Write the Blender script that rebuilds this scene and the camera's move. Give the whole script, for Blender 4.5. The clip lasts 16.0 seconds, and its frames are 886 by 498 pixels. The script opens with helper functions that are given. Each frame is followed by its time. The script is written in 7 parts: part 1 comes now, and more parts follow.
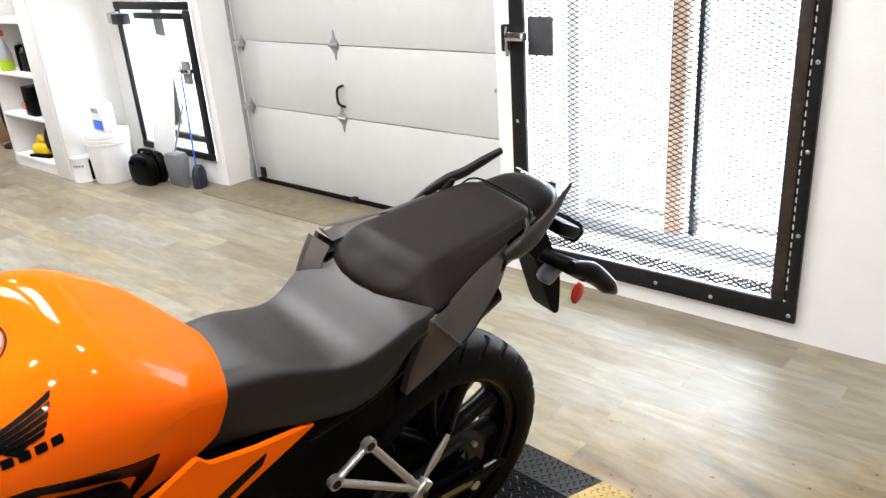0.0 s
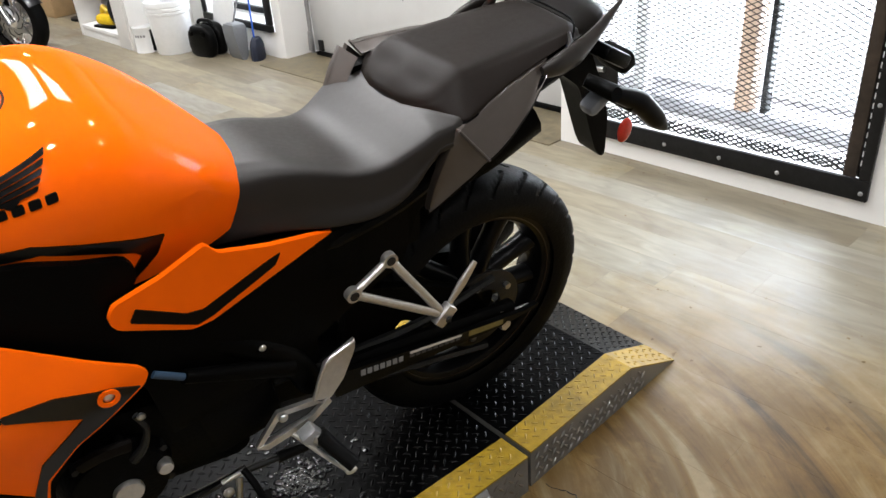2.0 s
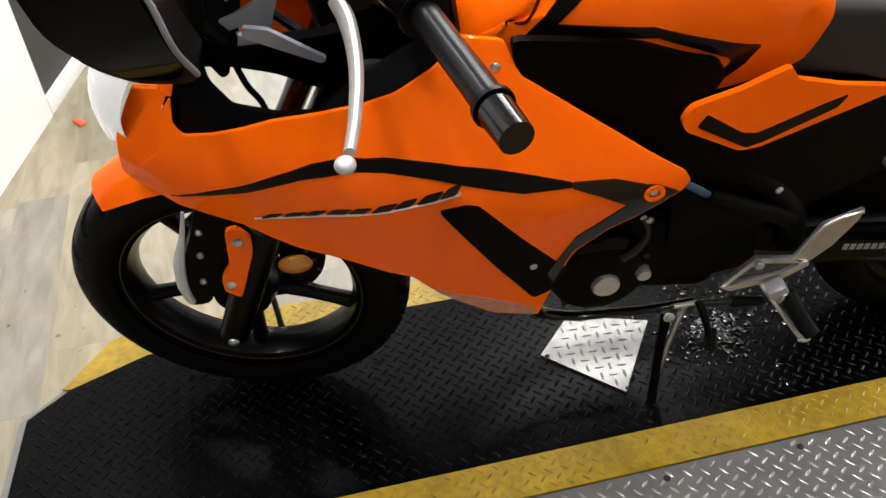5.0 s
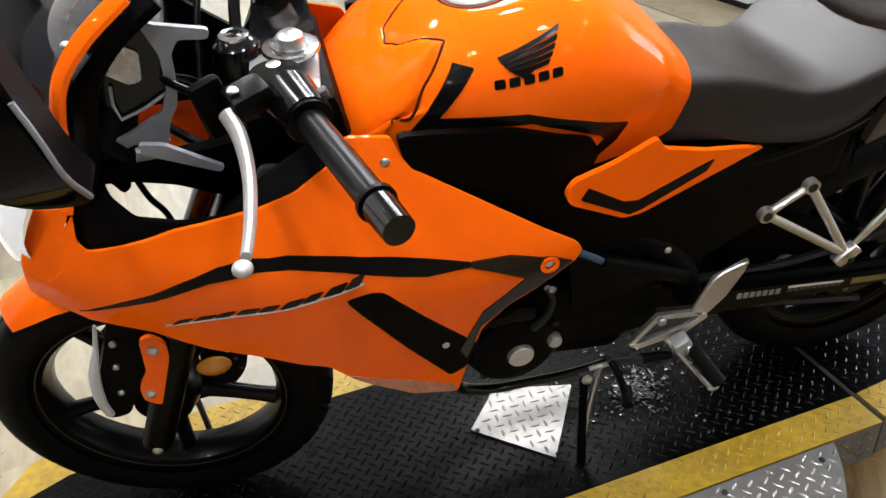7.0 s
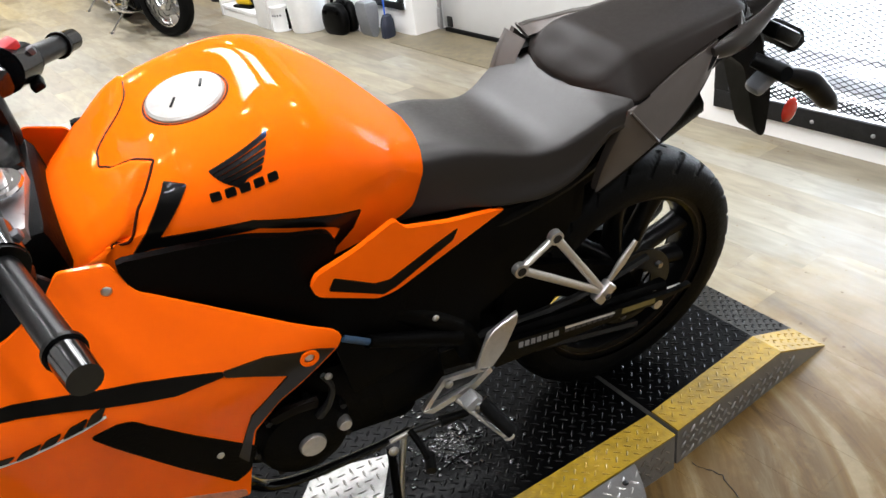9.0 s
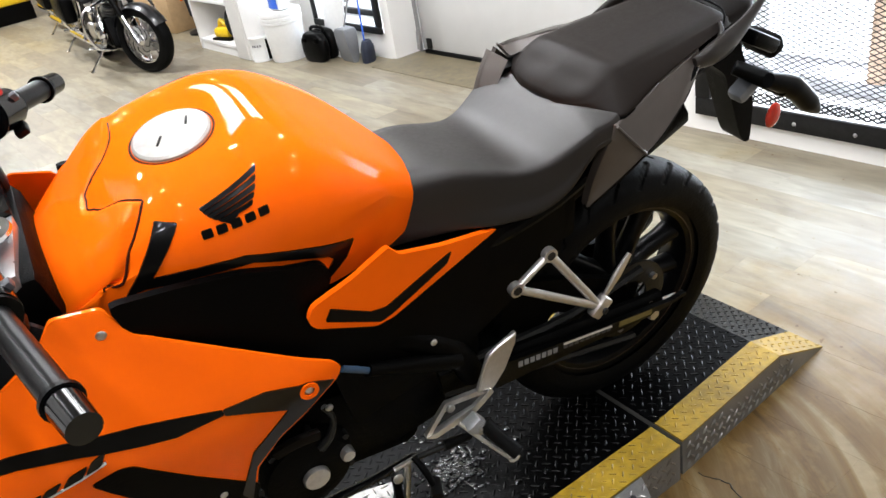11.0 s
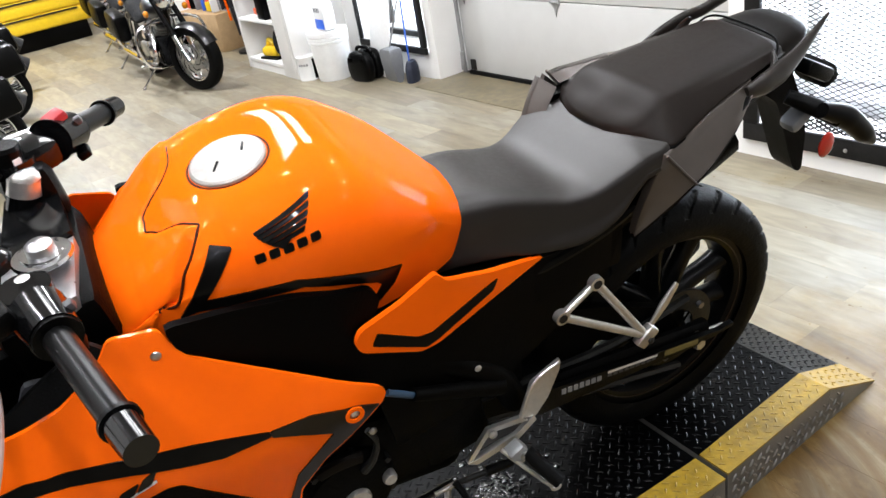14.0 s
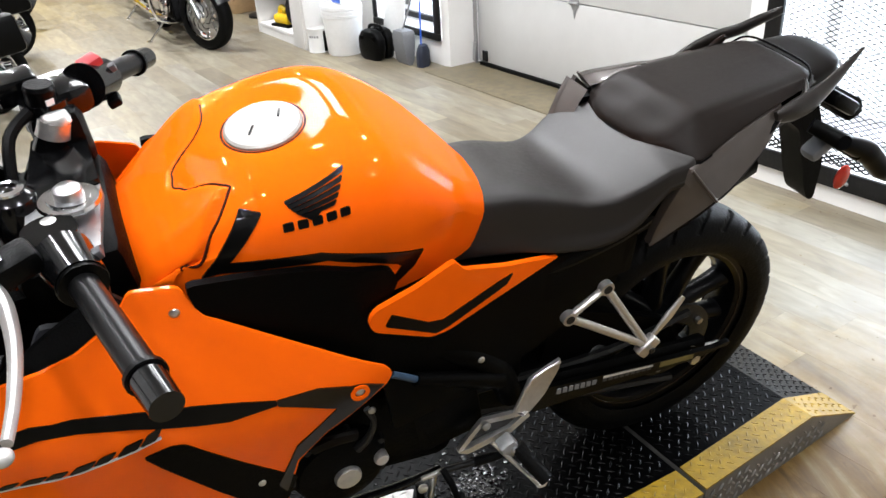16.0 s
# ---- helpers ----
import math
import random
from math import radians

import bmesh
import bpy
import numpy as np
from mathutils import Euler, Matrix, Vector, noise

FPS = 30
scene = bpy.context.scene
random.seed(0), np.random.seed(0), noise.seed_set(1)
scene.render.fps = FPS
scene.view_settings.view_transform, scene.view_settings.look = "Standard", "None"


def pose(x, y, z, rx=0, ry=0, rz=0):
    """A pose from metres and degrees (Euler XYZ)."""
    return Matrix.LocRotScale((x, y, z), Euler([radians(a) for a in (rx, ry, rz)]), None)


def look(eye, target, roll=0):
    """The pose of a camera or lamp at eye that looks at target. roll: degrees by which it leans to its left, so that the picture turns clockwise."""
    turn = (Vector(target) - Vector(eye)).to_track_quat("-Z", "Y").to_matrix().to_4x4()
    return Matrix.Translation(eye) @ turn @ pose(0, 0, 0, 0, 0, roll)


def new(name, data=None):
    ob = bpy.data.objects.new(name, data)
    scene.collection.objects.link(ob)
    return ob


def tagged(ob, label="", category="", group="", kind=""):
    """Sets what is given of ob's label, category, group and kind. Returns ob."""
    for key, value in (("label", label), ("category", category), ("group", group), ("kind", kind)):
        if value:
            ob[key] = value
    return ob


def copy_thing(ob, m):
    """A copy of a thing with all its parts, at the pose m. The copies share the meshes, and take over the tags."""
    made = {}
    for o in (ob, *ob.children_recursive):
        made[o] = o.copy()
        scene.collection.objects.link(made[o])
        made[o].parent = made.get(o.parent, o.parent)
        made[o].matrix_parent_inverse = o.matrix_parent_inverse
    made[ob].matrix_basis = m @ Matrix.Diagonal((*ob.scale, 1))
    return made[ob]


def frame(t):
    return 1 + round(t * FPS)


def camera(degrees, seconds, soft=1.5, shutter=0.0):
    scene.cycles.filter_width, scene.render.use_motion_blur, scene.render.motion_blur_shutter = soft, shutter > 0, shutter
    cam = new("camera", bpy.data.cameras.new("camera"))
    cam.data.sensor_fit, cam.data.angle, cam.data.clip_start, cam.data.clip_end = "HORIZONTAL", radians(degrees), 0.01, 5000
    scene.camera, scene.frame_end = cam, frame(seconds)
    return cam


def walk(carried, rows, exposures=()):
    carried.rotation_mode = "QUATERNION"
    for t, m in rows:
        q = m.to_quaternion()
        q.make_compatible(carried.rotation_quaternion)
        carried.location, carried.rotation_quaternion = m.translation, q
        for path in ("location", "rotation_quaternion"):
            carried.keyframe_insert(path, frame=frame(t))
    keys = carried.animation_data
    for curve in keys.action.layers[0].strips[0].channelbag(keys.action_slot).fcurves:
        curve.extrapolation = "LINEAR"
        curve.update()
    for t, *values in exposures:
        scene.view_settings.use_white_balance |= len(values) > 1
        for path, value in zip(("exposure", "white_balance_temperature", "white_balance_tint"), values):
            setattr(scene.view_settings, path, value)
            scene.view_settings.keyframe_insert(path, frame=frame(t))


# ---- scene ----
cam = camera(59.4, 16.0)
PATH = [
    (0, (0.013, 0.527, 1.507), (-1.221, 1.906, 0.748), -4.2),
    (0.5, (0.047, 0.594, 1.467), (-1.212, 1.907, 0.635), -5.2),
    (1, (0.047, 0.589, 1.397), (-1.215, 1.838, 0.478), -5.6),
    (1.5, (0.051, 0.575, 1.369), (-1.238, 1.799, 0.453), -5.2),
    (2, (0.05, 0.564, 1.331), (-1.244, 1.743, 0.365), -4.4),
    (2.5, (0.054, 0.554, 1.316), (-1.168, 1.683, 0.206), -4.7),
    (3, (0.02, 0.525, 1.304), (-1.234, 1.543, 0.125), -2.6),
    (3.5, (-0.036, 0.461, 1.3), (-1.374, 1.272, 0.055), -1.3),
    (4, (-0.062, 0.376, 1.294), (-1.527, 0.969, 0.07), 0.0),
    (4.5, (-0.084, 0.303, 1.296), (-1.598, 0.764, 0.072), -1.4),
    (4.7, (-0.093, 0.282, 1.292), (-1.609, 0.705, 0.056), -2.5),
    (6.8, (-0.079, 0.266, 1.328), (-1.648, 0.78, 0.199), -4.4),
    (7, (-0.048, 0.307, 1.324), (-1.625, 0.916, 0.255), -5.0),
    (7.5, (-0.011, 0.358, 1.34), (-1.566, 1.123, 0.341), -5.0),
    (8, (0.023, 0.399, 1.357), (-1.513, 1.277, 0.424), -6.5),
    (8.5, (0.026, 0.431, 1.374), (-1.482, 1.351, 0.436), -6.3),
    (9, (0.02, 0.463, 1.369), (-1.433, 1.407, 0.372), -7.7),
    (9.2, (0.016, 0.464, 1.356), (-1.424, 1.412, 0.341), -9.2),
    (11.3, (0.011, 0.463, 1.381), (-1.457, 1.452, 0.449), -10.3),
    (11.5, (0.022, 0.458, 1.385), (-1.47, 1.431, 0.477), -9.4),
    (12, (0.003, 0.45, 1.375), (-1.511, 1.357, 0.434), -8.1),
    (12.5, (-0.008, 0.446, 1.378), (-1.53, 1.351, 0.449), -7.4),
    (13, (-0.011, 0.442, 1.384), (-1.564, 1.331, 0.492), -7.9),
    (13.5, (-0.004, 0.452, 1.385), (-1.53, 1.363, 0.468), -9.2),
    (14, (0.003, 0.456, 1.39), (-1.524, 1.38, 0.487), -10.5),
    (14.5, (-0.01, 0.455, 1.385), (-1.55, 1.341, 0.467), -10.7),
    (15, (-0.015, 0.451, 1.381), (-1.566, 1.298, 0.445), -11.0),
    (15.5, (-0.015, 0.442, 1.393), (-1.548, 1.315, 0.451), -10.5),
    (16, (-0.028, 0.408, 1.397), (-1.518, 1.359, 0.462), -3.5),
]
walk(cam, [(t, look(eye, target, roll)) for t, eye, target, roll in PATH],
     [(0.0, -0.12, 6250, 10), (1.5, -0.2, 6250, 10), (2.5, -0.42, 6300, 10), (3.5, -0.45, 6350, 10), (4.7, -0.25, 6350, 10), (6.8, -0.1, 6250, 10), (8.0, -0.04, 6150, 10),
      (11.3, -0.08, 6150, 10), (12.5, -0.16, 6100, 10), (14.5, -0.08, 6100, 10), (16.0, -0.08, 6100, 10)])

from mathutils.bvhtree import BVHTree
from mathutils.geometry import delaunay_2d_cdt

# ---- world and light ----
world = bpy.data.worlds.new("world")
scene.world = world
world.use_nodes = True
wn = world.node_tree.nodes
sky = wn.new("ShaderNodeTexSky")
sky.sky_type = "NISHITA"
sky.sun_disc = False
sky.sun_elevation, sky.sun_rotation = radians(38), radians(20)
world.node_tree.links.new(sky.outputs[0], wn["Background"].inputs[0])
wn["Background"].inputs[1].default_value = 0.12
scene.view_settings.exposure = 0.0


def area_lamp(name, size_x, size_y, watts, color, m):
    data = bpy.data.lights.new(name, "AREA")
    data.shape, data.size, data.size_y = "RECTANGLE", size_x, size_y
    data.energy, data.color = watts, color
    ob = new(name, data)
    ob.matrix_world = m
    return ob


# daylight that comes in through the barred window and the small window
area_lamp("window_daylight", 1.0, 2.0, 105, (0.86, 0.93, 1.0), look((-1.3, 3.98, 1.1), (-1.3, 0, 0.9)))
area_lamp("small_window_daylight", 0.6, 0.9, 16, (0.86, 0.93, 1.0), look((-4.75, 3.62, 0.75), (-4.75, 0, 0.6)))
# unseen round ceiling lamps, spread after the small dots the tank mirrors
# x > 0 is added fill for the near side, x < -5 brightens the back
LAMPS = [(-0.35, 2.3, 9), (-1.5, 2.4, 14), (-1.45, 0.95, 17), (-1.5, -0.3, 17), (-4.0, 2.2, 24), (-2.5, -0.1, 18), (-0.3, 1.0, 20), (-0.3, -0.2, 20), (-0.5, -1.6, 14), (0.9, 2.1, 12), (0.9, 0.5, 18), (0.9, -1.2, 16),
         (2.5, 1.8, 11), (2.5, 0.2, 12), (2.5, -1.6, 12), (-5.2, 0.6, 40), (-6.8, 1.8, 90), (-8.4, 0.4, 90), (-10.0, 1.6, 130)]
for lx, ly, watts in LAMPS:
    lamp = area_lamp("unseen_ceiling_glow", 0.16, 0.16, watts, (1.0, 0.983, 0.97), look((lx, ly, 2.86), (lx, ly, 0)))
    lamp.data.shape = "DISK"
# two panels over the garage door
PANELS = [(-2.7, 1.35), (-2.7, 2.1)]
for lx, ly in PANELS:
    area_lamp("panel_light_glow", 0.7, 0.5, 36, (1.0, 0.983, 0.97), pose(lx, ly, 2.86))


# ---- materials ----
def material(name, color, rough=0.5, metal=0.0, vary=0.15, scale=8.0, bump=0.0, bump_scale=60.0, coat=0.0, stretch=(1, 1, 1), fine=4.0, spec=0.5):
    """Principled paint, metal or plastic with stains at two scales, uneven gloss and a fine relief."""
    m = bpy.data.materials.new(name)
    m.use_nodes = True
    n, l = m.node_tree.nodes, m.node_tree.links
    b = n["Principled BSDF"]
    b.inputs["Metallic"].default_value = metal
    b.inputs["Coat Weight"].default_value = coat
    b.inputs["Specular IOR Level"].default_value = spec
    b.inputs["Coat Roughness"].default_value = 0.025
    tc, mp = n.new("ShaderNodeTexCoord"), n.new("ShaderNodeMapping")
    mp.inputs["Scale"].default_value = stretch
    l.new(tc.outputs["Object"], mp.inputs[0])
    big, small = n.new("ShaderNodeTexNoise"), n.new("ShaderNodeTexNoise")
    for t, s in ((big, scale), (small, scale * fine)):
        t.inputs["Scale"].default_value, t.inputs["Detail"].default_value = s, 4
        l.new(mp.outputs[0], t.inputs[0])
    mix = n.new("ShaderNodeMath")
    mix.operation = "MULTIPLY_ADD"
    mix.inputs[1].default_value = 0.5
    l.new(big.outputs[0], mix.inputs[0])
    half = n.new("ShaderNodeMath")
    half.operation = "MULTIPLY"
    half.inputs[1].default_value = 0.5
    l.new(small.outputs[0], half.inputs[0])
    l.new(half.outputs[0], mix.inputs[2])
    ramp = n.new("ShaderNodeValToRGB")
    c = ramp.color_ramp
    c.elements[0].position, c.elements[1].position = 0.3, 0.7
    c.elements[0].color = (*[v * (1 - vary) for v in color], 1)
    c.elements[1].color = (*[min(1, v * (1 + vary)) for v in color], 1)
    l.new(mix.outputs[0], ramp.inputs[0])
    l.new(ramp.outputs[0], b.inputs["Base Color"])
    rr = n.new("ShaderNodeMapRange")
    rr.inputs["To Min"].default_value, rr.inputs["To Max"].default_value = max(0.02, rough * 0.8), min(1, rough * 1.2)
    l.new(small.outputs[0], rr.inputs[0])
    l.new(rr.outputs[0], b.inputs["Roughness"])
    if bump:
        bt, bp = n.new("ShaderNodeTexNoise"), n.new("ShaderNodeBump")
        bt.inputs["Scale"].default_value, bt.inputs["Detail"].default_value = bump_scale, 3
        l.new(mp.outputs[0], bt.inputs[0])
        bp.inputs["Strength"].default_value, bp.inputs["Distance"].default_value = bump, 0.004
        l.new(bt.outputs[0], bp.inputs["Height"])
        l.new(bp.outputs[0], b.inputs["Normal"])
    return m


def glow(name, color, strength):
    m = bpy.data.materials.new(name)
    m.use_nodes = True
    b = m.node_tree.nodes["Principled BSDF"]
    b.inputs["Base Color"].default_value = (*color, 1)
    b.inputs["Emission Color"].default_value = (*color, 1)
    b.inputs["Emission Strength"].default_value = strength
    return m


def glass(name, color, rough=0.02, alpha=None):
    m = bpy.data.materials.new(name)
    m.use_nodes = True
    b = m.node_tree.nodes["Principled BSDF"]
    b.inputs["Base Color"].default_value = (*color, 1)
    b.inputs["Roughness"].default_value = rough
    if alpha is None:
        b.inputs["Transmission Weight"].default_value = 1.0
    else:
        b.inputs["Alpha"].default_value = alpha
    return m


ORANGE = material("orange_paint", (0.95, 0.13, 0.001), 0.3, 0.0, 0.03, 5, coat=0.3, spec=0.0)
DECAL = material("black_decal", (0.0022, 0.002, 0.0018), 0.3, 0, 0.2, 20, coat=0.1, spec=0.1)
DECAL_GREY = material("smoked_decal", (0.007, 0.005, 0.0028), 0.3, 0.0, 0.4, 20, coat=0.25, spec=0.2)
DECAL_WHITE = material("silver_decal", (0.6, 0.58, 0.55), 0.35, 0.2, 0.1, 20)
SEAT = material("seat_vinyl", (0.0085, 0.0062, 0.0048), 0.44, 0, 0.12, 30, 0.05, 500, spec=0.42)
SATIN = material("satin_black", (0.005, 0.0036, 0.0028), 0.36, 0, 0.12, 30, spec=0.07)
CAP_METAL = material("satin_cap", (0.33, 0.315, 0.295), 0.42, 0.5, 0.12, 30)
SEAT_REAR = material("rear_seat_vinyl", (0.0085, 0.0056, 0.0041), 0.45, 0, 0.12, 30, 0.05, 500, spec=0.1)
BLACK = material("black_plastic", (0.001, 0.001, 0.001), 0.35, 0, 0.25, 25, 0.15, 300, spec=0.1)
MATT = material("matt_black_plastic", (0.0008, 0.00075, 0.0007), 0.45, 0, 0.25, 25, 0.25, 350, spec=0.04)
GLOSS = material("gloss_black", (0.002, 0.002, 0.0022), 0.16, 0, 0.2, 20, coat=0.15, spec=0.25)
SEAM = material("panel_seam", (0.03, 0.004, 0.001), 0.6, 0, 0.1, 20, spec=0.08)
RAIL = material("dark_rail", (0.014, 0.011, 0.009), 0.35, 0.2, 0.15, 12)
TAIL = material("bronze_grey_paint", (0.06, 0.049, 0.042), 0.36, 0.35, 0.08, 12, coat=0.4)
RUBBER = material("tyre_rubber", (0.0018, 0.0018, 0.0018), 0.55, 0, 0.25, 14, 0.2, 160, spec=0.1)
GRIP = material("grip_rubber", (0.004, 0.004, 0.004), 0.3, 0, 0.15, 60, 0.05, 400, spec=0.16)
RIM = material("black_rim", (0.002, 0.002, 0.0022), 0.3, 0.0, 0.2, 20, coat=0.06, spec=0.12)
PINSTRIPE = material("pinstripe", (0.03, 0.018, 0.009), 0.4, 0, 0.1, 20)
ALLOY = material("cast_alloy", (0.62, 0.6, 0.57), 0.34, 0.9, 0.1, 30, 0.15, 200)
CHROME = material("chrome", (0.75, 0.75, 0.76), 0.12, 1.0, 0.06, 20)
GALVANISED = material("galvanised_steel", (0.3, 0.3, 0.3), 0.4, 0.35, 0.15, 40)
STEEL = material("zinc_steel", (0.5, 0.5, 0.5), 0.3, 1.0, 0.12, 40)
DARK_STEEL = material("dark_steel", (0.025, 0.025, 0.025), 0.45, 0.7, 0.3, 30, 0.2, 150)
ENGINE = material("engine_black", (0.0007, 0.0007, 0.0007), 0.45, 0.0, 0.3, 25, 0.25, 120, spec=0.06)
AMBER = material("amber_lens", (0.55, 0.2, 0.01), 0.2, 0, 0.1, 20, coat=0.5)
RED = material("red_lens", (0.55, 0.03, 0.015), 0.2, 0, 0.1, 20, coat=0.5)
LENS = material("headlight_lens", (0.62, 0.63, 0.65), 0.1, 0.1, 0.06, 10, coat=1.0)
GREY_TRIM = material("grey_trim", (0.17, 0.17, 0.19), 0.35, 0.1, 0.08, 20)
GREY_PALE = material("pale_grey", (0.45, 0.45, 0.47), 0.4, 0.1, 0.08, 20)
LEVER = material("satin_lever", (0.5, 0.485, 0.465), 0.45, 0.55, 0.08, 40, 0.1, 200)
BRIDGE = material("bridge_alloy", (0.55, 0.55, 0.56), 0.3, 0.8, 0.1, 30, 0.1, 150)
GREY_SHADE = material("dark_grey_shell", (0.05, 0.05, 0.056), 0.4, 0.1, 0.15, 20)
# near-black tint stands for the dark room the mirrors would reflect
MIRROR = material("dark_mirror", (0.012, 0.0125, 0.014), 0.05, 1.0, 0.1, 20)
SMOKE = glass("smoked_screen", (0.02, 0.02, 0.022), 0.05, alpha=0.75)
BLUE = material("blue_sleeve", (0.028, 0.06, 0.11), 0.35, 0, 0.1, 20)
WALL = material("painted_wall", (0.78, 0.765, 0.74), 0.6, 0, 0.03, 2, 0.2, 90)
WALL_WARM = material("garage_door_paint", (0.53, 0.528, 0.512), 0.45, 0, 0.035, 3, 0.12, 120)
CEIL = material("ceiling_paint", (0.5, 0.495, 0.49), 0.8, 0, 0.04, 2)
GREY_WALL = material("grey_panel", (0.22, 0.22, 0.215), 0.5, 0, 0.08, 3, 0.1, 90)
DARK_PANEL = material("dark_grey_panel", (0.032, 0.031, 0.028), 0.5, 0, 0.1, 3, 0.1, 90)
IRON = material("black_iron", (0.012, 0.0115, 0.0115), 0.42, 0.2, 0.3, 14, 0.3, 90, spec=0.2)
WOOD = material("raw_timber", (0.5, 0.36, 0.26), 0.6, 0, 0.25, 9, 0.2, 60, stretch=(6, 6, 0.6))
YELLOW_PLATE = material("yellow_plate", (0.30, 0.187, 0.003), 0.48, 0.0, 0.38, 14, 0.2, 120)
BLACK_PLATE = material("black_plate", (0.0009, 0.0009, 0.001), 0.3, 0.0, 0.35, 9, 0.2, 120, spec=0.06)
SILVER_PLATE = material("bare_plate", (0.175, 0.168, 0.156), 0.42, 0.35, 0.14, 9, 0.15, 120)
YELLOW_LUGS = material("worn_yellow_lugs", (0.25, 0.155, 0.005), 0.45, 0.1, 0.75, 9, spec=0.4)
BRIGHT_PLATE = material("bright_plate", (0.3, 0.29, 0.275), 0.32, 1.0, 0.32, 9, 0.1, 120)
WHITE_PLASTIC = material("white_plastic", (0.78, 0.78, 0.77), 0.4, 0, 0.04, 10)
GREY_PLASTIC = material("grey_plastic", (0.2, 0.2, 0.205), 0.5, 0, 0.1, 10)
BLUE_PLASTIC = material("blue_plastic", (0.03, 0.12, 0.6), 0.4, 0, 0.1, 10)
GREEN_LIQUID = material("green_liquid", (0.42, 0.6, 0.03), 0.3, 0, 0.1, 10)
RED_PLASTIC = material("red_plastic", (0.7, 0.1, 0.03), 0.4, 0, 0.1, 10)
YELLOW_PAINT = material("yellow_enamel", (0.75, 0.5, 0.01), 0.4, 0, 0.08, 6)
CARD = material("cardboard", (0.42, 0.28, 0.14), 0.75, 0, 0.12, 8, 0.2, 60)
CLOTH = material("dark_cloth", (0.008, 0.008, 0.009), 0.8, 0, 0.3, 12, 0.3, 200, spec=0.2)
DAY = glow("daylight", (0.93, 0.97, 1.0), 1.9)
TUBE = glow("tube_diffuser", (1.0, 0.95, 0.87), 6.0)


def plank_material():
    m = bpy.data.materials.new("vinyl_plank")
    m.use_nodes = True
    n, l = m.node_tree.nodes, m.node_tree.links
    b = n["Principled BSDF"]
    b.inputs["Specular IOR Level"].default_value = 0.85
    info, tc, mp = n.new("ShaderNodeObjectInfo"), n.new("ShaderNodeTexCoord"), n.new("ShaderNodeMapping")
    geo = n.new("ShaderNodeNewGeometry")
    rnd = n.new("ShaderNodeMath")
    rnd.operation = "ADD"
    l.new(info.outputs["Random"], rnd.inputs[0])
    l.new(geo.outputs["Random Per Island"], rnd.inputs[1])
    frac = n.new("ShaderNodeMath")
    frac.operation = "FRACT"
    l.new(rnd.outputs[0], frac.inputs[0])
    shift = n.new("ShaderNodeVectorMath")
    shift.operation = "SCALE"
    shift.inputs[0].default_value = (7, 13, 5)
    l.new(frac.outputs[0], shift.inputs["Scale"])
    add = n.new("ShaderNodeVectorMath")
    l.new(geo.outputs["Position"], add.inputs[0])
    l.new(shift.outputs[0], add.inputs[1])
    mp.inputs["Scale"].default_value = (1.7, 7, 1)
    l.new(add.outputs[0], mp.inputs[0])
    grain, cloud = n.new("ShaderNodeTexNoise"), n.new("ShaderNodeTexNoise")
    grain.inputs["Scale"].default_value, grain.inputs["Detail"].default_value = 3.2, 7
    grain.inputs["Distortion"].default_value = 0.6
    cloud.inputs["Scale"].default_value, cloud.inputs["Detail"].default_value = 1.1, 3
    l.new(mp.outputs[0], grain.inputs[0])
    l.new(mp.outputs[0], cloud.inputs[0])
    tone = n.new("ShaderNodeValToRGB")
    e = tone.color_ramp.elements
    e[0].position, e[0].color = 0.0, (0.215, 0.185, 0.132, 1)
    e[1].position, e[1].color = 1.0, (0.30, 0.29, 0.255, 1)
    for p, c in ((0.3, (0.275, 0.242, 0.172, 1)), (0.5, (0.262, 0.246, 0.198, 1)), (0.75, (0.325, 0.278, 0.175, 1))):
        x = tone.color_ramp.elements.new(p)
        x.color = c
    l.new(frac.outputs[0], tone.inputs[0])
    gr = n.new("ShaderNodeValToRGB")
    gr.color_ramp.elements[0].position, gr.color_ramp.elements[0].color = 0.32, (0.45, 0.39, 0.31, 1)
    gr.color_ramp.elements[1].position, gr.color_ramp.elements[1].color = 0.66, (1.12, 1.1, 1.06, 1)
    l.new(grain.outputs[0], gr.inputs[0])
    mul = n.new("ShaderNodeMix")
    mul.data_type, mul.blend_type = "RGBA", "MULTIPLY"
    mul.inputs[0].default_value = 0.58
    l.new(tone.outputs[0], mul.inputs[6])
    l.new(gr.outputs[0], mul.inputs[7])
    cl = n.new("ShaderNodeValToRGB")
    cl.color_ramp.elements[0].position, cl.color_ramp.elements[0].color = 0.35, (0.72, 0.7, 0.66, 1)
    cl.color_ramp.elements[1].position, cl.color_ramp.elements[1].color = 0.65, (1.05, 1.04, 1.02, 1)
    l.new(cloud.outputs[0], cl.inputs[0])
    mul2 = n.new("ShaderNodeMix")
    mul2.data_type, mul2.blend_type = "RGBA", "MULTIPLY"
    mul2.inputs[0].default_value = 0.5
    l.new(mul.outputs[2], mul2.inputs[6])
    l.new(cl.outputs[0], mul2.inputs[7])
    # dirt trodden into the planks, thickest beside the ramp
    dirt, worn = n.new("ShaderNodeTexNoise"), n.new("ShaderNodeVectorMath")
    dirt.inputs["Scale"].default_value, dirt.inputs["Detail"].default_value = 2.6, 8
    dirt.inputs["Roughness"].default_value = 0.68
    l.new(geo.outputs["Position"], dirt.inputs[0])
    worn.operation = "DISTANCE"
    worn.inputs[1].default_value = (-0.45, 1.55, 0.0)
    l.new(geo.outputs["Position"], worn.inputs[0])
    near = n.new("ShaderNodeMapRange")
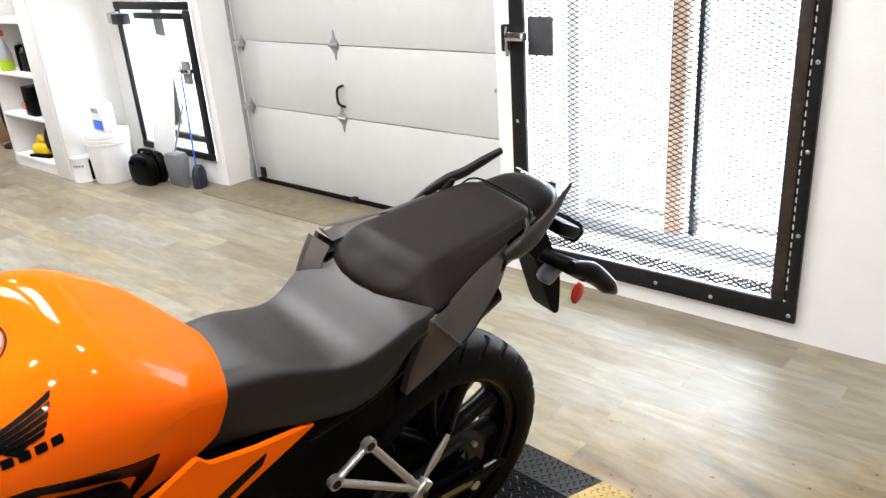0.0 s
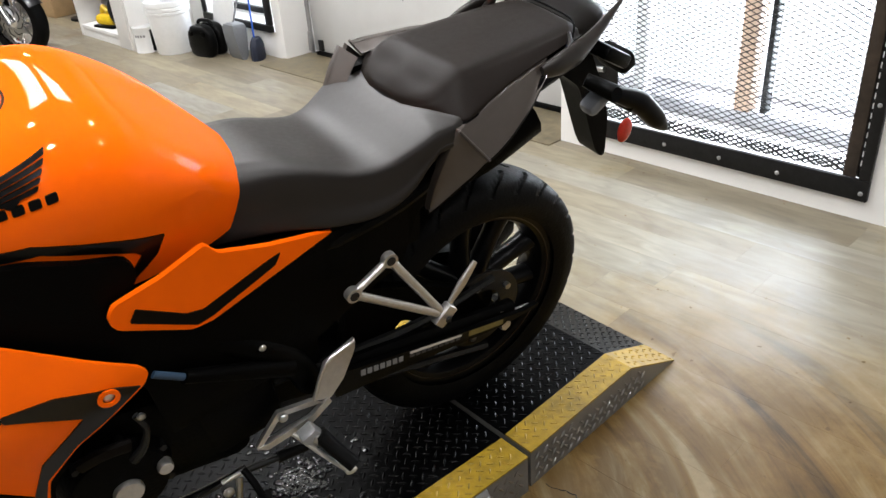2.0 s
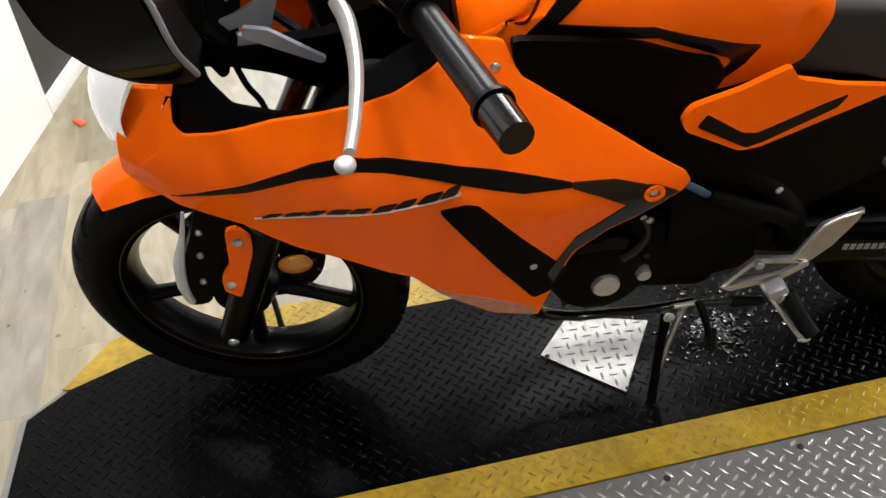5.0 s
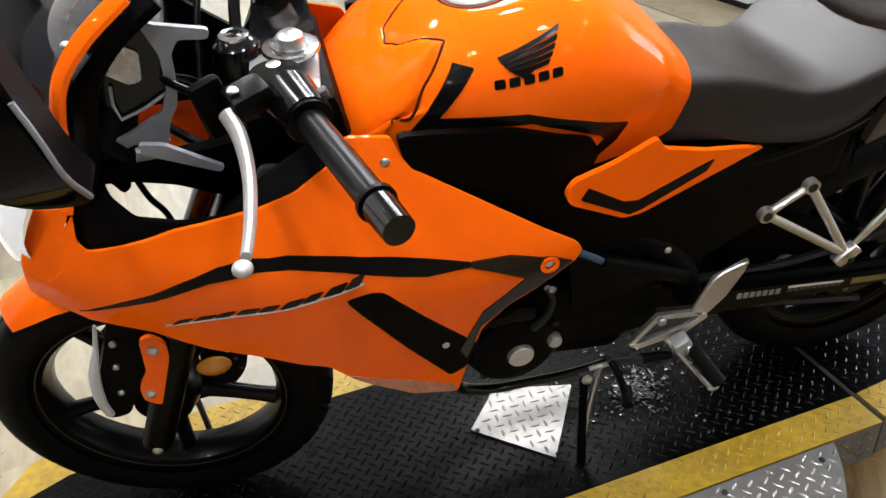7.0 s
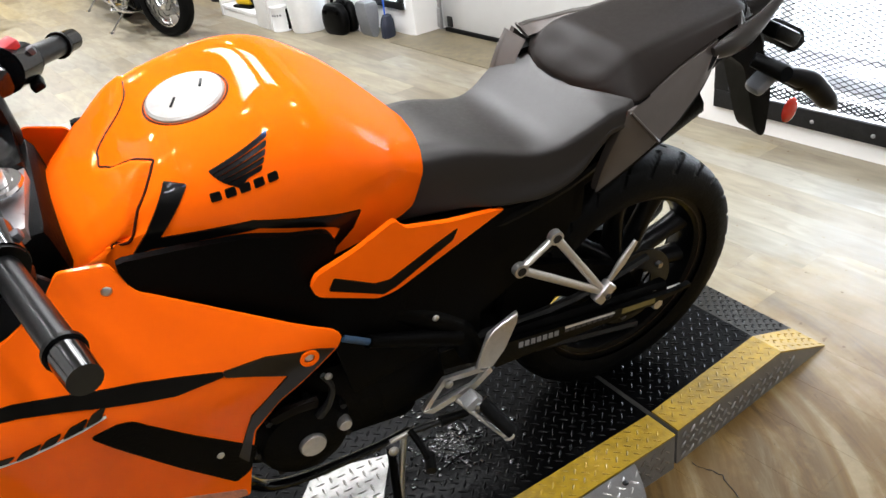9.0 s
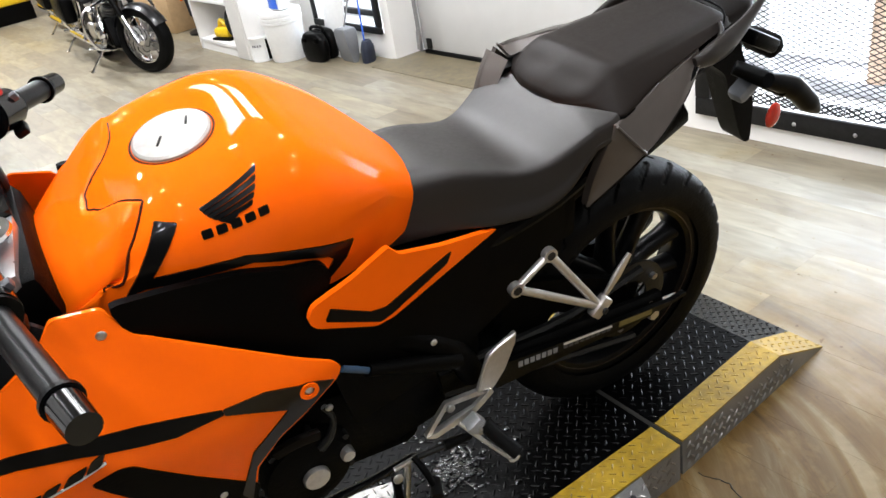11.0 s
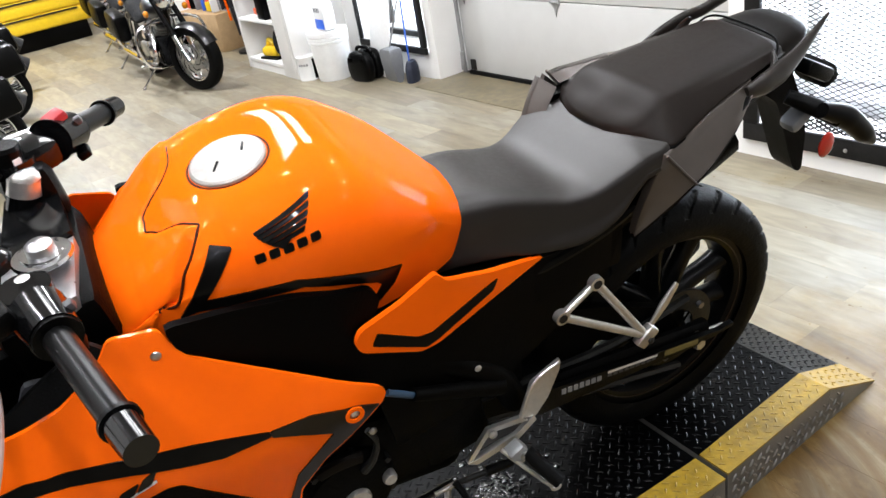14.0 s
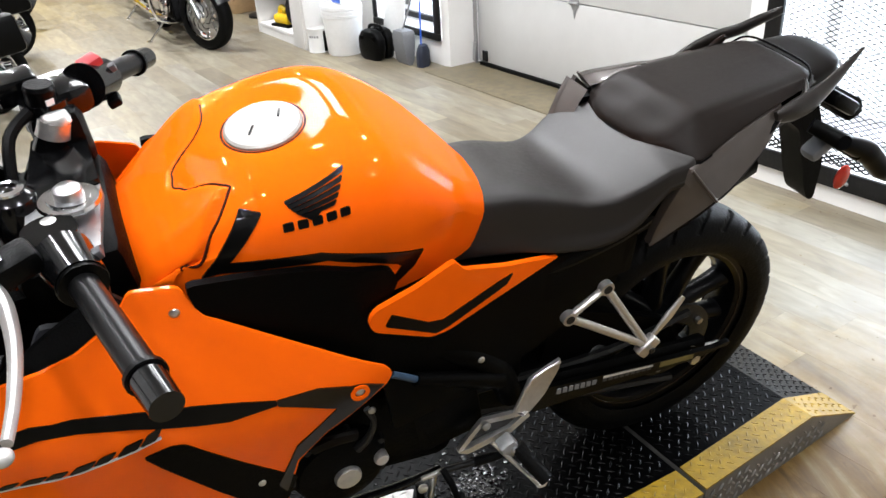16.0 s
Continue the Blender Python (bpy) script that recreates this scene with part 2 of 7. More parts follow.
    near.inputs["From Min"].default_value, near.inputs["From Max"].default_value = 0.35, 1.3
    near.inputs["To Min"].default_value, near.inputs["To Max"].default_value = 0.42, -0.1
    l.new(worn.outputs["Value"], near.inputs[0])
    amount = n.new("ShaderNodeMath")
    l.new(dirt.outputs[0], amount.inputs[0])
    l.new(near.outputs[0], amount.inputs[1])
    speck = n.new("ShaderNodeTexNoise")
    speck.inputs["Scale"].default_value, speck.inputs["Detail"].default_value = 38, 2
    l.new(geo.outputs["Position"], speck.inputs[0])
    spot = n.new("ShaderNodeMapRange")
    spot.inputs["From Min"].default_value, spot.inputs["From Max"].default_value = 0.70, 0.76
    spot.inputs["To Min"].default_value, spot.inputs["To Max"].default_value = 0.0, 0.4
    l.new(speck.outputs[0], spot.inputs[0])
    soiled = n.new("ShaderNodeMath")
    l.new(amount.outputs[0], soiled.inputs[0])
    l.new(spot.outputs[0], soiled.inputs[1])
    # rubber scuffs in an arc where wheels swing off the ramp
    turn, off, wob, scuff, arc = (n.new(k) for k in ("ShaderNodeVectorMath", "ShaderNodeMath", "ShaderNodeMath", "ShaderNodeMapRange", "ShaderNodeMath"))
    turn.operation = "DISTANCE"
    turn.inputs[1].default_value = (-1.16, 0.95, 0.0)
    l.new(geo.outputs["Position"], turn.inputs[0])
    off.operation = "MULTIPLY_ADD"
    off.inputs[1].default_value = 0.22
    l.new(dirt.outputs[0], off.inputs[0])
    l.new(turn.outputs["Value"], off.inputs[2])
    wob.operation = "PINGPONG"
    wob.inputs[1].default_value = 0.055
    l.new(off.outputs[0], wob.inputs[0])
    scuff.inputs["From Min"].default_value, scuff.inputs["From Max"].default_value = 0.0, 0.03
    scuff.inputs["To Min"].default_value, scuff.inputs["To Max"].default_value = 0.34, 0.0
    l.new(wob.outputs[0], scuff.inputs[0])
    ring = n.new("ShaderNodeMapRange")
    ring.inputs["From Min"].default_value, ring.inputs["From Max"].default_value = 0.85, 1.15
    ring.inputs["To Min"].default_value, ring.inputs["To Max"].default_value = 1.0, 0.0
    l.new(turn.outputs["Value"], ring.inputs[0])
    side = n.new("ShaderNodeMapRange")
    side.inputs["From Min"].default_value, side.inputs["From Max"].default_value = 0.45, 0.85
    side.inputs["To Min"].default_value, side.inputs["To Max"].default_value = 1.0, 0.0
    l.new(worn.outputs["Value"], side.inputs[0])
    there = n.new("ShaderNodeMath")
    there.operation = "MULTIPLY"
    l.new(ring.outputs[0], there.inputs[0])
    l.new(side.outputs[0], there.inputs[1])
    arc.operation = "MULTIPLY_ADD"
    l.new(scuff.outputs[0], arc.inputs[0])
    l.new(there.outputs[0], arc.inputs[1])
    l.new(soiled.outputs[0], arc.inputs[2])
    dull = n.new("ShaderNodeMapRange")
    dull.inputs["From Min"].default_value, dull.inputs["From Max"].default_value = 0.5, 0.85
    dull.inputs["To Min"].default_value, dull.inputs["To Max"].default_value = 0.85, 0.25
    l.new(arc.outputs[0], dull.inputs[0])
    l.new(dull.outputs[0], b.inputs["Specular IOR Level"])
    soil = n.new("ShaderNodeValToRGB")
    soil.color_ramp.elements[0].position, soil.color_ramp.elements[0].color = 0.45, (1, 1, 1, 1)
    soil.color_ramp.elements[1].position, soil.color_ramp.elements[1].color = 0.74, (0.85, 0.72, 0.46, 1)
    l.new(arc.outputs[0], soil.inputs[0])
    soot = soil.color_ramp.elements.new(0.98)
    soot.color = (0.5, 0.4, 0.24, 1)
    # print worn away in streaks that swing round the ramp
    rel, axes, angle, polar, streak, wear, blend = (n.new(k) for k in ("ShaderNodeVectorMath", "ShaderNodeSeparateXYZ", "ShaderNodeMath", "ShaderNodeCombineXYZ", "ShaderNodeTexNoise", "ShaderNodeValToRGB", "ShaderNodeMapRange"))
    rel.operation, angle.operation = "SUBTRACT", "ARCTAN2"
    rel.inputs[1].default_value = (-1.16, 0.95, 0.0)
    l.new(geo.outputs["Position"], rel.inputs[0])
    l.new(rel.outputs[0], axes.inputs[0])
    l.new(axes.outputs[1], angle.inputs[0])
    l.new(axes.outputs[0], angle.inputs[1])
    far_off = n.new("ShaderNodeMath")
    far_off.operation = "MULTIPLY"
    far_off.inputs[1].default_value = 7.0
    l.new(turn.outputs["Value"], far_off.inputs[0])
    l.new(far_off.outputs[0], polar.inputs[0])
    l.new(angle.outputs[0], polar.inputs[1])
    streak.inputs["Scale"].default_value, streak.inputs["Detail"].default_value = 1.7, 7
    streak.inputs["Roughness"].default_value, streak.inputs["Distortion"].default_value = 0.62, 0.5
    l.new(polar.outputs[0], streak.inputs[0])
    w = wear.color_ramp
    w.elements[0].position, w.elements[0].color = 0.36, (0.05, 0.034, 0.015, 1)
    w.elements[1].position, w.elements[1].color = 0.68, (0.35, 0.32, 0.275, 1)
    for p, c in ((0.45, (0.155, 0.106, 0.045, 1)), (0.53, (0.215, 0.155, 0.07, 1)), (0.6, (0.26, 0.21, 0.135, 1))):
        w.elements.new(p).color = c
    l.new(streak.outputs[0], wear.inputs[0])
    blend.inputs["From Min"].default_value, blend.inputs["From Max"].default_value = 0.5, 1.05
    blend.inputs["To Min"].default_value, blend.inputs["To Max"].default_value = 0.95, 0.0
    l.new(worn.outputs["Value"], blend.inputs[0])
    bare = n.new("ShaderNodeMix")
    bare.data_type = "RGBA"
    l.new(blend.outputs[0], bare.inputs[0])
    l.new(mul2.outputs[2], bare.inputs[6])
    l.new(wear.outputs[0], bare.inputs[7])
    mul3 = n.new("ShaderNodeMix")
    mul3.data_type, mul3.blend_type = "RGBA", "MULTIPLY"
    mul3.inputs[0].default_value = 1.0
    l.new(bare.outputs[2], mul3.inputs[6])
    l.new(soil.outputs[0], mul3.inputs[7])
    l.new(mul3.outputs[2], b.inputs["Base Color"])
    rr = n.new("ShaderNodeMapRange")
    rr.inputs["To Min"].default_value, rr.inputs["To Max"].default_value = 0.36, 0.54
    l.new(grain.outputs[0], rr.inputs[0])
    l.new(rr.outputs[0], b.inputs["Roughness"])
    bp = n.new("ShaderNodeBump")
    bp.inputs["Strength"].default_value, bp.inputs["Distance"].default_value = 0.12, 0.003
    l.new(grain.outputs[0], bp.inputs["Height"])
    l.new(bp.outputs[0], b.inputs["Normal"])
    return m


PLANK = plank_material()


# ---- mesh helpers ----
def thing(name, label, category, m=None, group="", kind=""):
    ob = new(name)
    ob.matrix_world = m if m is not None else Matrix()
    return tagged(ob, label, category, group, kind)


def finish(bm, name, mat, smooth=True, angle=35):
    bmesh.ops.recalc_face_normals(bm, faces=bm.faces)
    me = bpy.data.meshes.new(name)
    if smooth:
        for f in bm.faces:
            f.smooth = True
        for e in bm.edges:
            if len(e.link_faces) == 2 and e.calc_face_angle() > radians(angle):
                e.smooth = False
    bm.to_mesh(me)
    bm.free()
    me.materials.append(mat)
    return me


def part(name, bm, mat, parent=None, label="", smooth=True, angle=35):
    ob = new(name, finish(bm, name, mat, smooth, angle))
    ob.parent = parent
    if label:
        tagged(ob, label)
    return ob


def solid(name, bm, mat, label, category="", group="", kind="", m=None, smooth=True, angle=35):
    ob = new(name, finish(bm, name, mat, smooth, angle))
    if m is not None:
        ob.matrix_world = m
    return tagged(ob, label, category, group, kind)


def box(size, at=(0, 0, 0), rot=(0, 0, 0), bevel=0.0, bm=None, seg=2):
    bm = bm or bmesh.new()
    r = bmesh.ops.create_cube(bm, size=1)
    vs = r["verts"]
    bmesh.ops.scale(bm, vec=size, verts=vs)
    if bevel:
        es = list({e for v in vs for e in v.link_edges})
        g = bmesh.ops.bevel(bm, geom=es, offset=bevel, segments=seg, affect="EDGES", profile=0.5)
        vs = list({v for f in g["faces"] for v in f.verts} | {v for v in vs if v.is_valid})
    bmesh.ops.transform(bm, matrix=pose(*at, *rot), verts=vs)
    return bm


def span(lo, hi, bevel=0.0, bm=None):
    """A box from one corner to the other."""
    return box([b - a for a, b in zip(lo, hi)], [(a + b) / 2 for a, b in zip(lo, hi)], (0, 0, 0), bevel, bm)


def rod(p, q, r, r2=None, seg=14, bm=None, cap=True):
    bm = bm or bmesh.new()
    p, q = Vector(p), Vector(q)
    d = q - p
    m = Matrix.Translation((p + q) / 2) @ d.to_track_quat("Z", "Y").to_matrix().to_4x4()
    bmesh.ops.create_cone(bm, cap_ends=cap, segments=seg, radius1=r, radius2=r if r2 is None else r2, depth=d.length, matrix=m)
    return bm


def ball(at, r, scale=(1, 1, 1), bm=None, u=16, v=10):
    bm = bm or bmesh.new()
    bmesh.ops.create_uvsphere(bm, u_segments=u, v_segments=v, radius=r, matrix=Matrix.Translation(at) @ Matrix.Diagonal((*scale, 1)))
    return bm


def curve_points(pts, per=6):
    pts = [Vector(p) for p in pts]
    out = []
    for i in range(len(pts) - 1):
        a, b, c, d = pts[max(i - 1, 0)], pts[i], pts[i + 1], pts[min(i + 2, len(pts) - 1)]
        for k in range(per):
            t = k / per
            out.append(0.5 * (2 * b + (c - a) * t + (2 * a - 5 * b + 4 * c - d) * t * t + (3 * b - a - 3 * c + d) * t ** 3))
    return out + [pts[-1]]


def hose(pts, r, seg=10, per=6, bm=None, radii=None, flat=1.0):
    """A swept tube along a smooth line; radii may change from point to point, flat squashes it."""
    bm = bm or bmesh.new()
    line = curve_points(pts, per) if per > 1 else [Vector(p) for p in pts]
    rings, n = [], len(line)
    side = None
    for i, p in enumerate(line):
        d = (line[min(i + 1, n - 1)] - line[max(i - 1, 0)]).normalized()
        if side is None:
            side = d.orthogonal().normalized() if abs(d.z) > 0.9 else d.cross(Vector((0, 0, 1))).normalized()
        side = (side - d * side.dot(d)).normalized()
        other = d.cross(side)
        rad = r if radii is None else float(np.interp(i / (n - 1), np.linspace(0, 1, len(radii)), radii))
        rings.append([bm.verts.new(p + rad * (math.cos(a) * side * flat + math.sin(a) * other)) for a in [2 * math.pi * k / seg for k in range(seg)]])
    skin(bm, rings, True)
    return bm


def skin(bm, rings, closed, caps=True):
    for a, b in zip(rings, rings[1:]):
        k = len(a)
        for i in range(k if closed else k - 1):
            bm.faces.new((a[i], a[(i + 1) % k], b[(i + 1) % k], b[i]))
    if closed and caps:
        bm.faces.new(rings[0][::-1])
        bm.faces.new(rings[-1])


def turned(profile, seg=48, axis="Y", at=(0, 0, 0), bm=None, closed=True):
    """Turns a profile of (radius, along) round an axis."""
    bm = bm or bmesh.new()
    rings = []
    for k in range(seg):
        a = 2 * math.pi * k / seg
        ring = []
        for r, s in profile:
            c = (r * math.cos(a), s, r * math.sin(a)) if axis == "Y" else (r * math.cos(a), r * math.sin(a), s)
            ring.append(bm.verts.new(Vector(c) + Vector(at)))
        rings.append(ring)
    n = len(profile)
    for k in range(seg):
        a, b = rings[k], rings[(k + 1) % seg]
        for i in range(n if closed else n - 1):
            bm.faces.new((a[i], a[(i + 1) % n], b[(i + 1) % n], b[i]))
    return bm


def inside(p, poly):
    hit, j = False, len(poly) - 1
    for i in range(len(poly)):
        (xi, yi), (xj, yj) = poly[i], poly[j]
        if (yi > p[1]) != (yj > p[1]) and p[0] < (xj - xi) * (p[1] - yi) / (yj - yi) + xi:
            hit = not hit
        j = i
    return hit


def rounded(poly, r):
    """Cuts each corner of an outline with a short arc."""
    out, n = [], len(poly)
    for i in range(n):
        a, b, c = (Vector(poly[(i + k) % n]) for k in (-1, 0, 1))
        u, v = a - b, c - b
        ru, rv = min(r, u.length * 0.45), min(r, v.length * 0.45)
        p, q = b + u.normalized() * ru, b + v.normalized() * rv
        for t in (0, 0.5, 1):
            out.append(tuple((1 - t) ** 2 * p + 2 * t * (1 - t) * b + t * t * q))
    return out


def sheet(outline, surface, thick=0.004, lift=0.0, step=0.03, side=1, corner=0.006, bm=None):
    """A curved panel: an outline in (x, z) laid on y = surface(x, z), with a thickness; side -1 mirrors it."""
    bm = bm or bmesh.new()
    poly = rounded(outline, corner) if corner else list(outline)
    dense = []
    for i, p in enumerate(poly):
        q = poly[(i + 1) % len(poly)]
        k = max(1, int(math.dist(p, q) / step))
        dense += [(p[0] + (q[0] - p[0]) * j / k, p[1] + (q[1] - p[1]) * j / k) for j in range(k)]
    n = len(dense)
    xs, zs = [p[0] for p in dense], [p[1] for p in dense]
    pts = list(dense)
    x = min(xs) + step / 2
    while x < max(xs):
        z = min(zs) + step / 2
        while z < max(zs):
            if inside((x, z), dense) and min(math.dist((x, z), d) for d in dense) > step * 0.45:
                pts.append((x, z))
            z += step
        x += step
    co, _, faces, *_ = delaunay_2d_cdt([Vector(p) for p in pts], [], [list(range(n))], 1, 1e-6)
    top = [bm.verts.new((c.x, side * (surface(c.x, c.y) + lift), c.y)) for c in co]
    low = [bm.verts.new((c.x, side * (surface(c.x, c.y) + lift - thick), c.y)) for c in co]
    rim = {}
    for f in faces:
        bm.faces.new([top[i] for i in f])
        bm.faces.new([low[i] for i in reversed(f)])
        for a, b in zip(f, list(f[1:]) + [f[0]]):
            rim[(a, b)] = True
    for a, b in list(rim):
        if (b, a) not in rim:
            bm.faces.new((top[a], low[a], low[b], top[b]))
    return bm


def line(x, xs, ys):
    return float(np.interp(x, xs, ys))


# ---- the room ----
NORTH, LEFT_WALL, DOOR_Y, TOP = 3.26, 3.36, 3.55, 2.95


def wall(name, pieces, label, mat=None):
    bm = bmesh.new()
    for lo, hi in pieces:
        span(lo, hi, 0, bm)
    return solid(name, bm, mat or WALL, label, "wall", kind="structure", smooth=False)


floor = solid("floor", span((-12.6, -4.2, -0.12), (3.6, 4.3, -0.008)), DARK_STEEL, "floor slab under the vinyl planks", "floor", kind="structure", smooth=False)
solid("ceiling", span((-12.6, -4.2, TOP), (3.6, 4.3, TOP + 0.12)), CEIL, "light grey painted ceiling", "ceiling", kind="structure", smooth=False)
wall("wall_north", [((-2.045, NORTH, 0), (-1.955, NORTH + 0.3, TOP)), ((-0.715, NORTH, 0), (3.6, NORTH + 0.3, TOP)),
                    ((-1.955, NORTH, 0), (-0.715, NORTH + 0.3, 0.085)), ((-1.955, NORTH, 2.25), (-0.715, NORTH + 0.3, TOP)),
                    ((-4.41, NORTH + 0.1, 2.3), (-2.045, NORTH + 0.4, TOP))],
     "white painted wall with a barred window")
wall("wall_north_west", [((-4.5, LEFT_WALL, 0), (-4.41, DOOR_Y + 0.1, TOP)), ((-12.6, LEFT_WALL, 0), (-5.4, LEFT_WALL + 0.25, TOP)),
                         ((-5.4, LEFT_WALL, 0), (-4.5, LEFT_WALL + 0.25, 0.17)), ((-5.4, LEFT_WALL, 1.2), (-4.5, LEFT_WALL + 0.25, TOP))],
     "white painted wall with a small window")
# two unseen walls kept dark so less light bounces onto the bike
wall("wall_east", [((3.6, -4.2, 0), (3.8, 4.3, TOP))], "unseen shop wall, dark grey to cut bounce light", GREY_WALL)
wall("wall_south", [((-12.6, -4.4, 0), (3.8, -4.2, TOP))], "unseen shop wall, dark grey to cut bounce light", GREY_WALL)
wall("wall_west", [((-12.8, -4.2, 0), (-12.6, 4.3, TOP))], "white painted wall")
wall("wall_outer", [((-12.6, 4.3, 0), (3.6, 4.4, TOP))], "white wall behind the openings")
# short wall by the front of the ramp, part white and part grey
pw = Matrix.Translation((-2.95, -0.40, 0)) @ pose(0, 0, 0, 0, 0, -12)
solid("wall_partition", span((0, -0.12, 0), (1.6, 0, TOP)), WALL, "white painted partition wall", "wall", kind="structure", m=pw, smooth=False)
solid("wall_partition_grey", span((-2.2, -0.12, 0.0), (-0.004, -0.02, TOP)), DARK_PANEL, "smooth dark grey wall panel", "wall", kind="structure", m=pw, smooth=False)
solid("baseboard", span((-2.2, -0.018, 0), (-0.01, 0.0, 0.07), 0.004), WALL, "white painted baseboard", "baseboard", kind="structure", m=pw)

# daylight seen through the openings
solid("backdrop", span((-2.7, 4.22, -0.02), (-0.1, 4.24, 2.6)), DAY, "overexposed daylight outside the window", "backdrop", kind="structure", smooth=False)
solid("backdrop_small", span((-5.7, 3.86, 0.0), (-4.3, 3.88, 1.6)), DAY, "overexposed daylight outside the window", "backdrop", kind="structure", smooth=False)

# bare strip of floor in front of the garage door
solid("threshold", span((-4.45, 3.17, 0.0), (-2.045, DOOR_Y + 0.02, 0.006), 0.002), material("bare_threshold", (0.17, 0.14, 0.085), 0.5, 0, 0.4, 5, 0.2, 60),
      "worn brown threshold in front of the garage door", "threshold", kind="structure")


# ---- barred window with its wire gate ----
def mesh_infill(x0, x1, z0, z1, y, w, h, r):
    """Expanded metal: two families of slanting strands clipped to the opening."""
    bm = bmesh.new()
    k = h / w
    for sgn in (1, -1):
        c0, c1 = (z0 - k * x1, z1 - k * x0) if sgn > 0 else (z0 + k * x0, z1 + k * x1)
        c = c0
        while c < c1:
            # z = sgn*k*x + c
            a, b = sorted(((z0 - c) / (sgn * k), (z1 - c) / (sgn * k)))
            a, b = max(a, x0), min(b, x1)
            if b - a > 0.01:
                p, q = Vector((a, y + 0.0015 * sgn, sgn * k * a + c)), Vector((b, y + 0.0015 * sgn, sgn * k * b + c))
                rod(p, q, r, seg=4, bm=bm, cap=False)
            c += h
    return bm


gate = thing("window_gate", "black iron window gate with expanded metal mesh and bolts", "gate")
for nm, lo, hi in (("frame_bottom", (-1.955, NORTH - 0.022, 0.078), (-0.712, NORTH - 0.002, 0.155)),
                   ("frame_right", (-0.75, NORTH - 0.024, 0.157), (-0.712, NORTH - 0.002, 2.25)),
                   ("frame_left", (-1.955, NORTH - 0.024, 0.157), (-1.885, NORTH - 0.002, 2.25)),
                   ("frame_top", (-1.955, NORTH - 0.022, 2.25), (-0.72, NORTH - 0.002, 2.32))):
    part("frame_bar", span(lo, hi, 0.003), IRON, gate)
part("angle_bar", span((-0.807, NORTH - 0.015, 0.157), (-0.762, NORTH + 0.03, 2.25), 0.003), material("rusty_iron", (0.035, 0.025, 0.018), 0.5, 0.3, 0.5, 8, 0.3, 60), gate, "rust-stained inner angle bar")
part("perforated_strip", span((-0.7615, NORTH - 0.004, 0.157), (-0.7505, NORTH + 0.004, 2.25)), IRON, gate, "black strip with white chips drawn as daylit slots")
# white chips paint the daylight that shows through the strip's holes
for k in range(60):
    part("slot", span((-0.7585, NORTH - 0.0062, 0.2 + 0.034 * k), (-0.7535, NORTH - 0.0042, 0.219 + 0.034 * k)), WHITE_PLASTIC, gate)
part("mesh_overlap", mesh_infill(-1.885, -0.81, 0.156, 0.2, NORTH + 0.016, 0.036, 0.018, 0.0034), IRON, gate, "doubled edge of the mesh")
part("wire_mesh", mesh_infill(-1.885, -0.807, 0.157, 2.25, NORTH + 0.01, 0.043, 0.021, 0.0019), IRON, gate, "black expanded metal mesh")
for bx, bz in [(-0.735, 0.107), (-1.029, 0.109), (-1.26, 0.112), (-1.5, 0.112), (-0.731, 0.425), (-0.731, 0.73), (-0.731, 1.03), (-0.731, 1.35), (-1.925, 0.72), (-1.925, 1.3)]:
    part("bolt", ball((bx, NORTH - 0.023, bz), 0.0085, (1, 0.6, 1), u=10, v=6), GALVANISED, gate)
part("latch_plate", span((-1.875, NORTH - 0.004, 1.0), (-1.755, NORTH + 0.006, 1.155), 0.002), GREY_SHADE, gate, "black steel latch plate")
part("lock_plate", span((-1.884, NORTH - 0.002, 0.3), (-1.752, NORTH + 0.007, 0.46), 0.002), IRON, gate, "black lock plate")
part("lock_bolt", rod((-1.87, NORTH - 0.012, 0.365), (-1.81, NORTH - 0.012, 0.372), 0.012), STEEL, gate, "bright lock bolt")
lock = part("latch", box((0.09, 0.035, 0.035), (-1.91, NORTH - 0.04, 1.08), bevel=0.004), CHROME, gate, "bright steel slide latch")
part("latch_pin", rod((-1.95, NORTH - 0.05, 1.12), (-1.95, NORTH - 0.05, 1.0), 0.007), CHROME, lock)
part("latch_bracket", box((0.03, 0.03, 0.11), (-1.975, NORTH - 0.02, 1.07), bevel=0.004), IRON, lock)

window = thing("window_1", "tall window in a timber frame behind the gate", "window", kind="structure")
part("window_mullion", span((-1.515, 3.84, 0.05), (-1.445, 3.93, 2.4), 0.004), WOOD, window, "raw timber mullion")
part("window_sill", span((-2.2, 3.83, 0.02), (-0.4, 4.1, 0.085), 0.004), GREY_PALE, window, "grey metal sill")
part("window_post", span((-2.06, 3.86, 0.05), (-1.995, 3.94, 2.4), 0.004), WHITE_PLASTIC, window)
part("window_rail", span((-1.40, 3.86, 0.05), (-1.375, 3.92, 2.4), 0.003), DARK_STEEL, window)
part("window_reveal", span((-2.2, NORTH + 0.31, -0.0), (-0.4, 3.83, 0.02), 0.0), WHITE_PLASTIC, window)

# ---- garage door ----
garage = thing("garage_door", "closed white sectional garage door with hinges", "garage door", kind="structure")
zs = [0.03, 0.525, 0.945, 1.37, 1.79, 2.3]
for i in range(5):
    part("panel", span((-4.34, DOOR_Y, zs[i] + 0.002), (-2.0, DOOR_Y + 0.045, zs[i + 1] - 0.004), 0.004), WALL_WARM, garage)
part("rubber_seal", span((-4.32, DOOR_Y - 0.01, 0.0), (-2.0, DOOR_Y + 0.04, 0.028), 0.005), RUBBER, garage, "black rubber bottom seal")


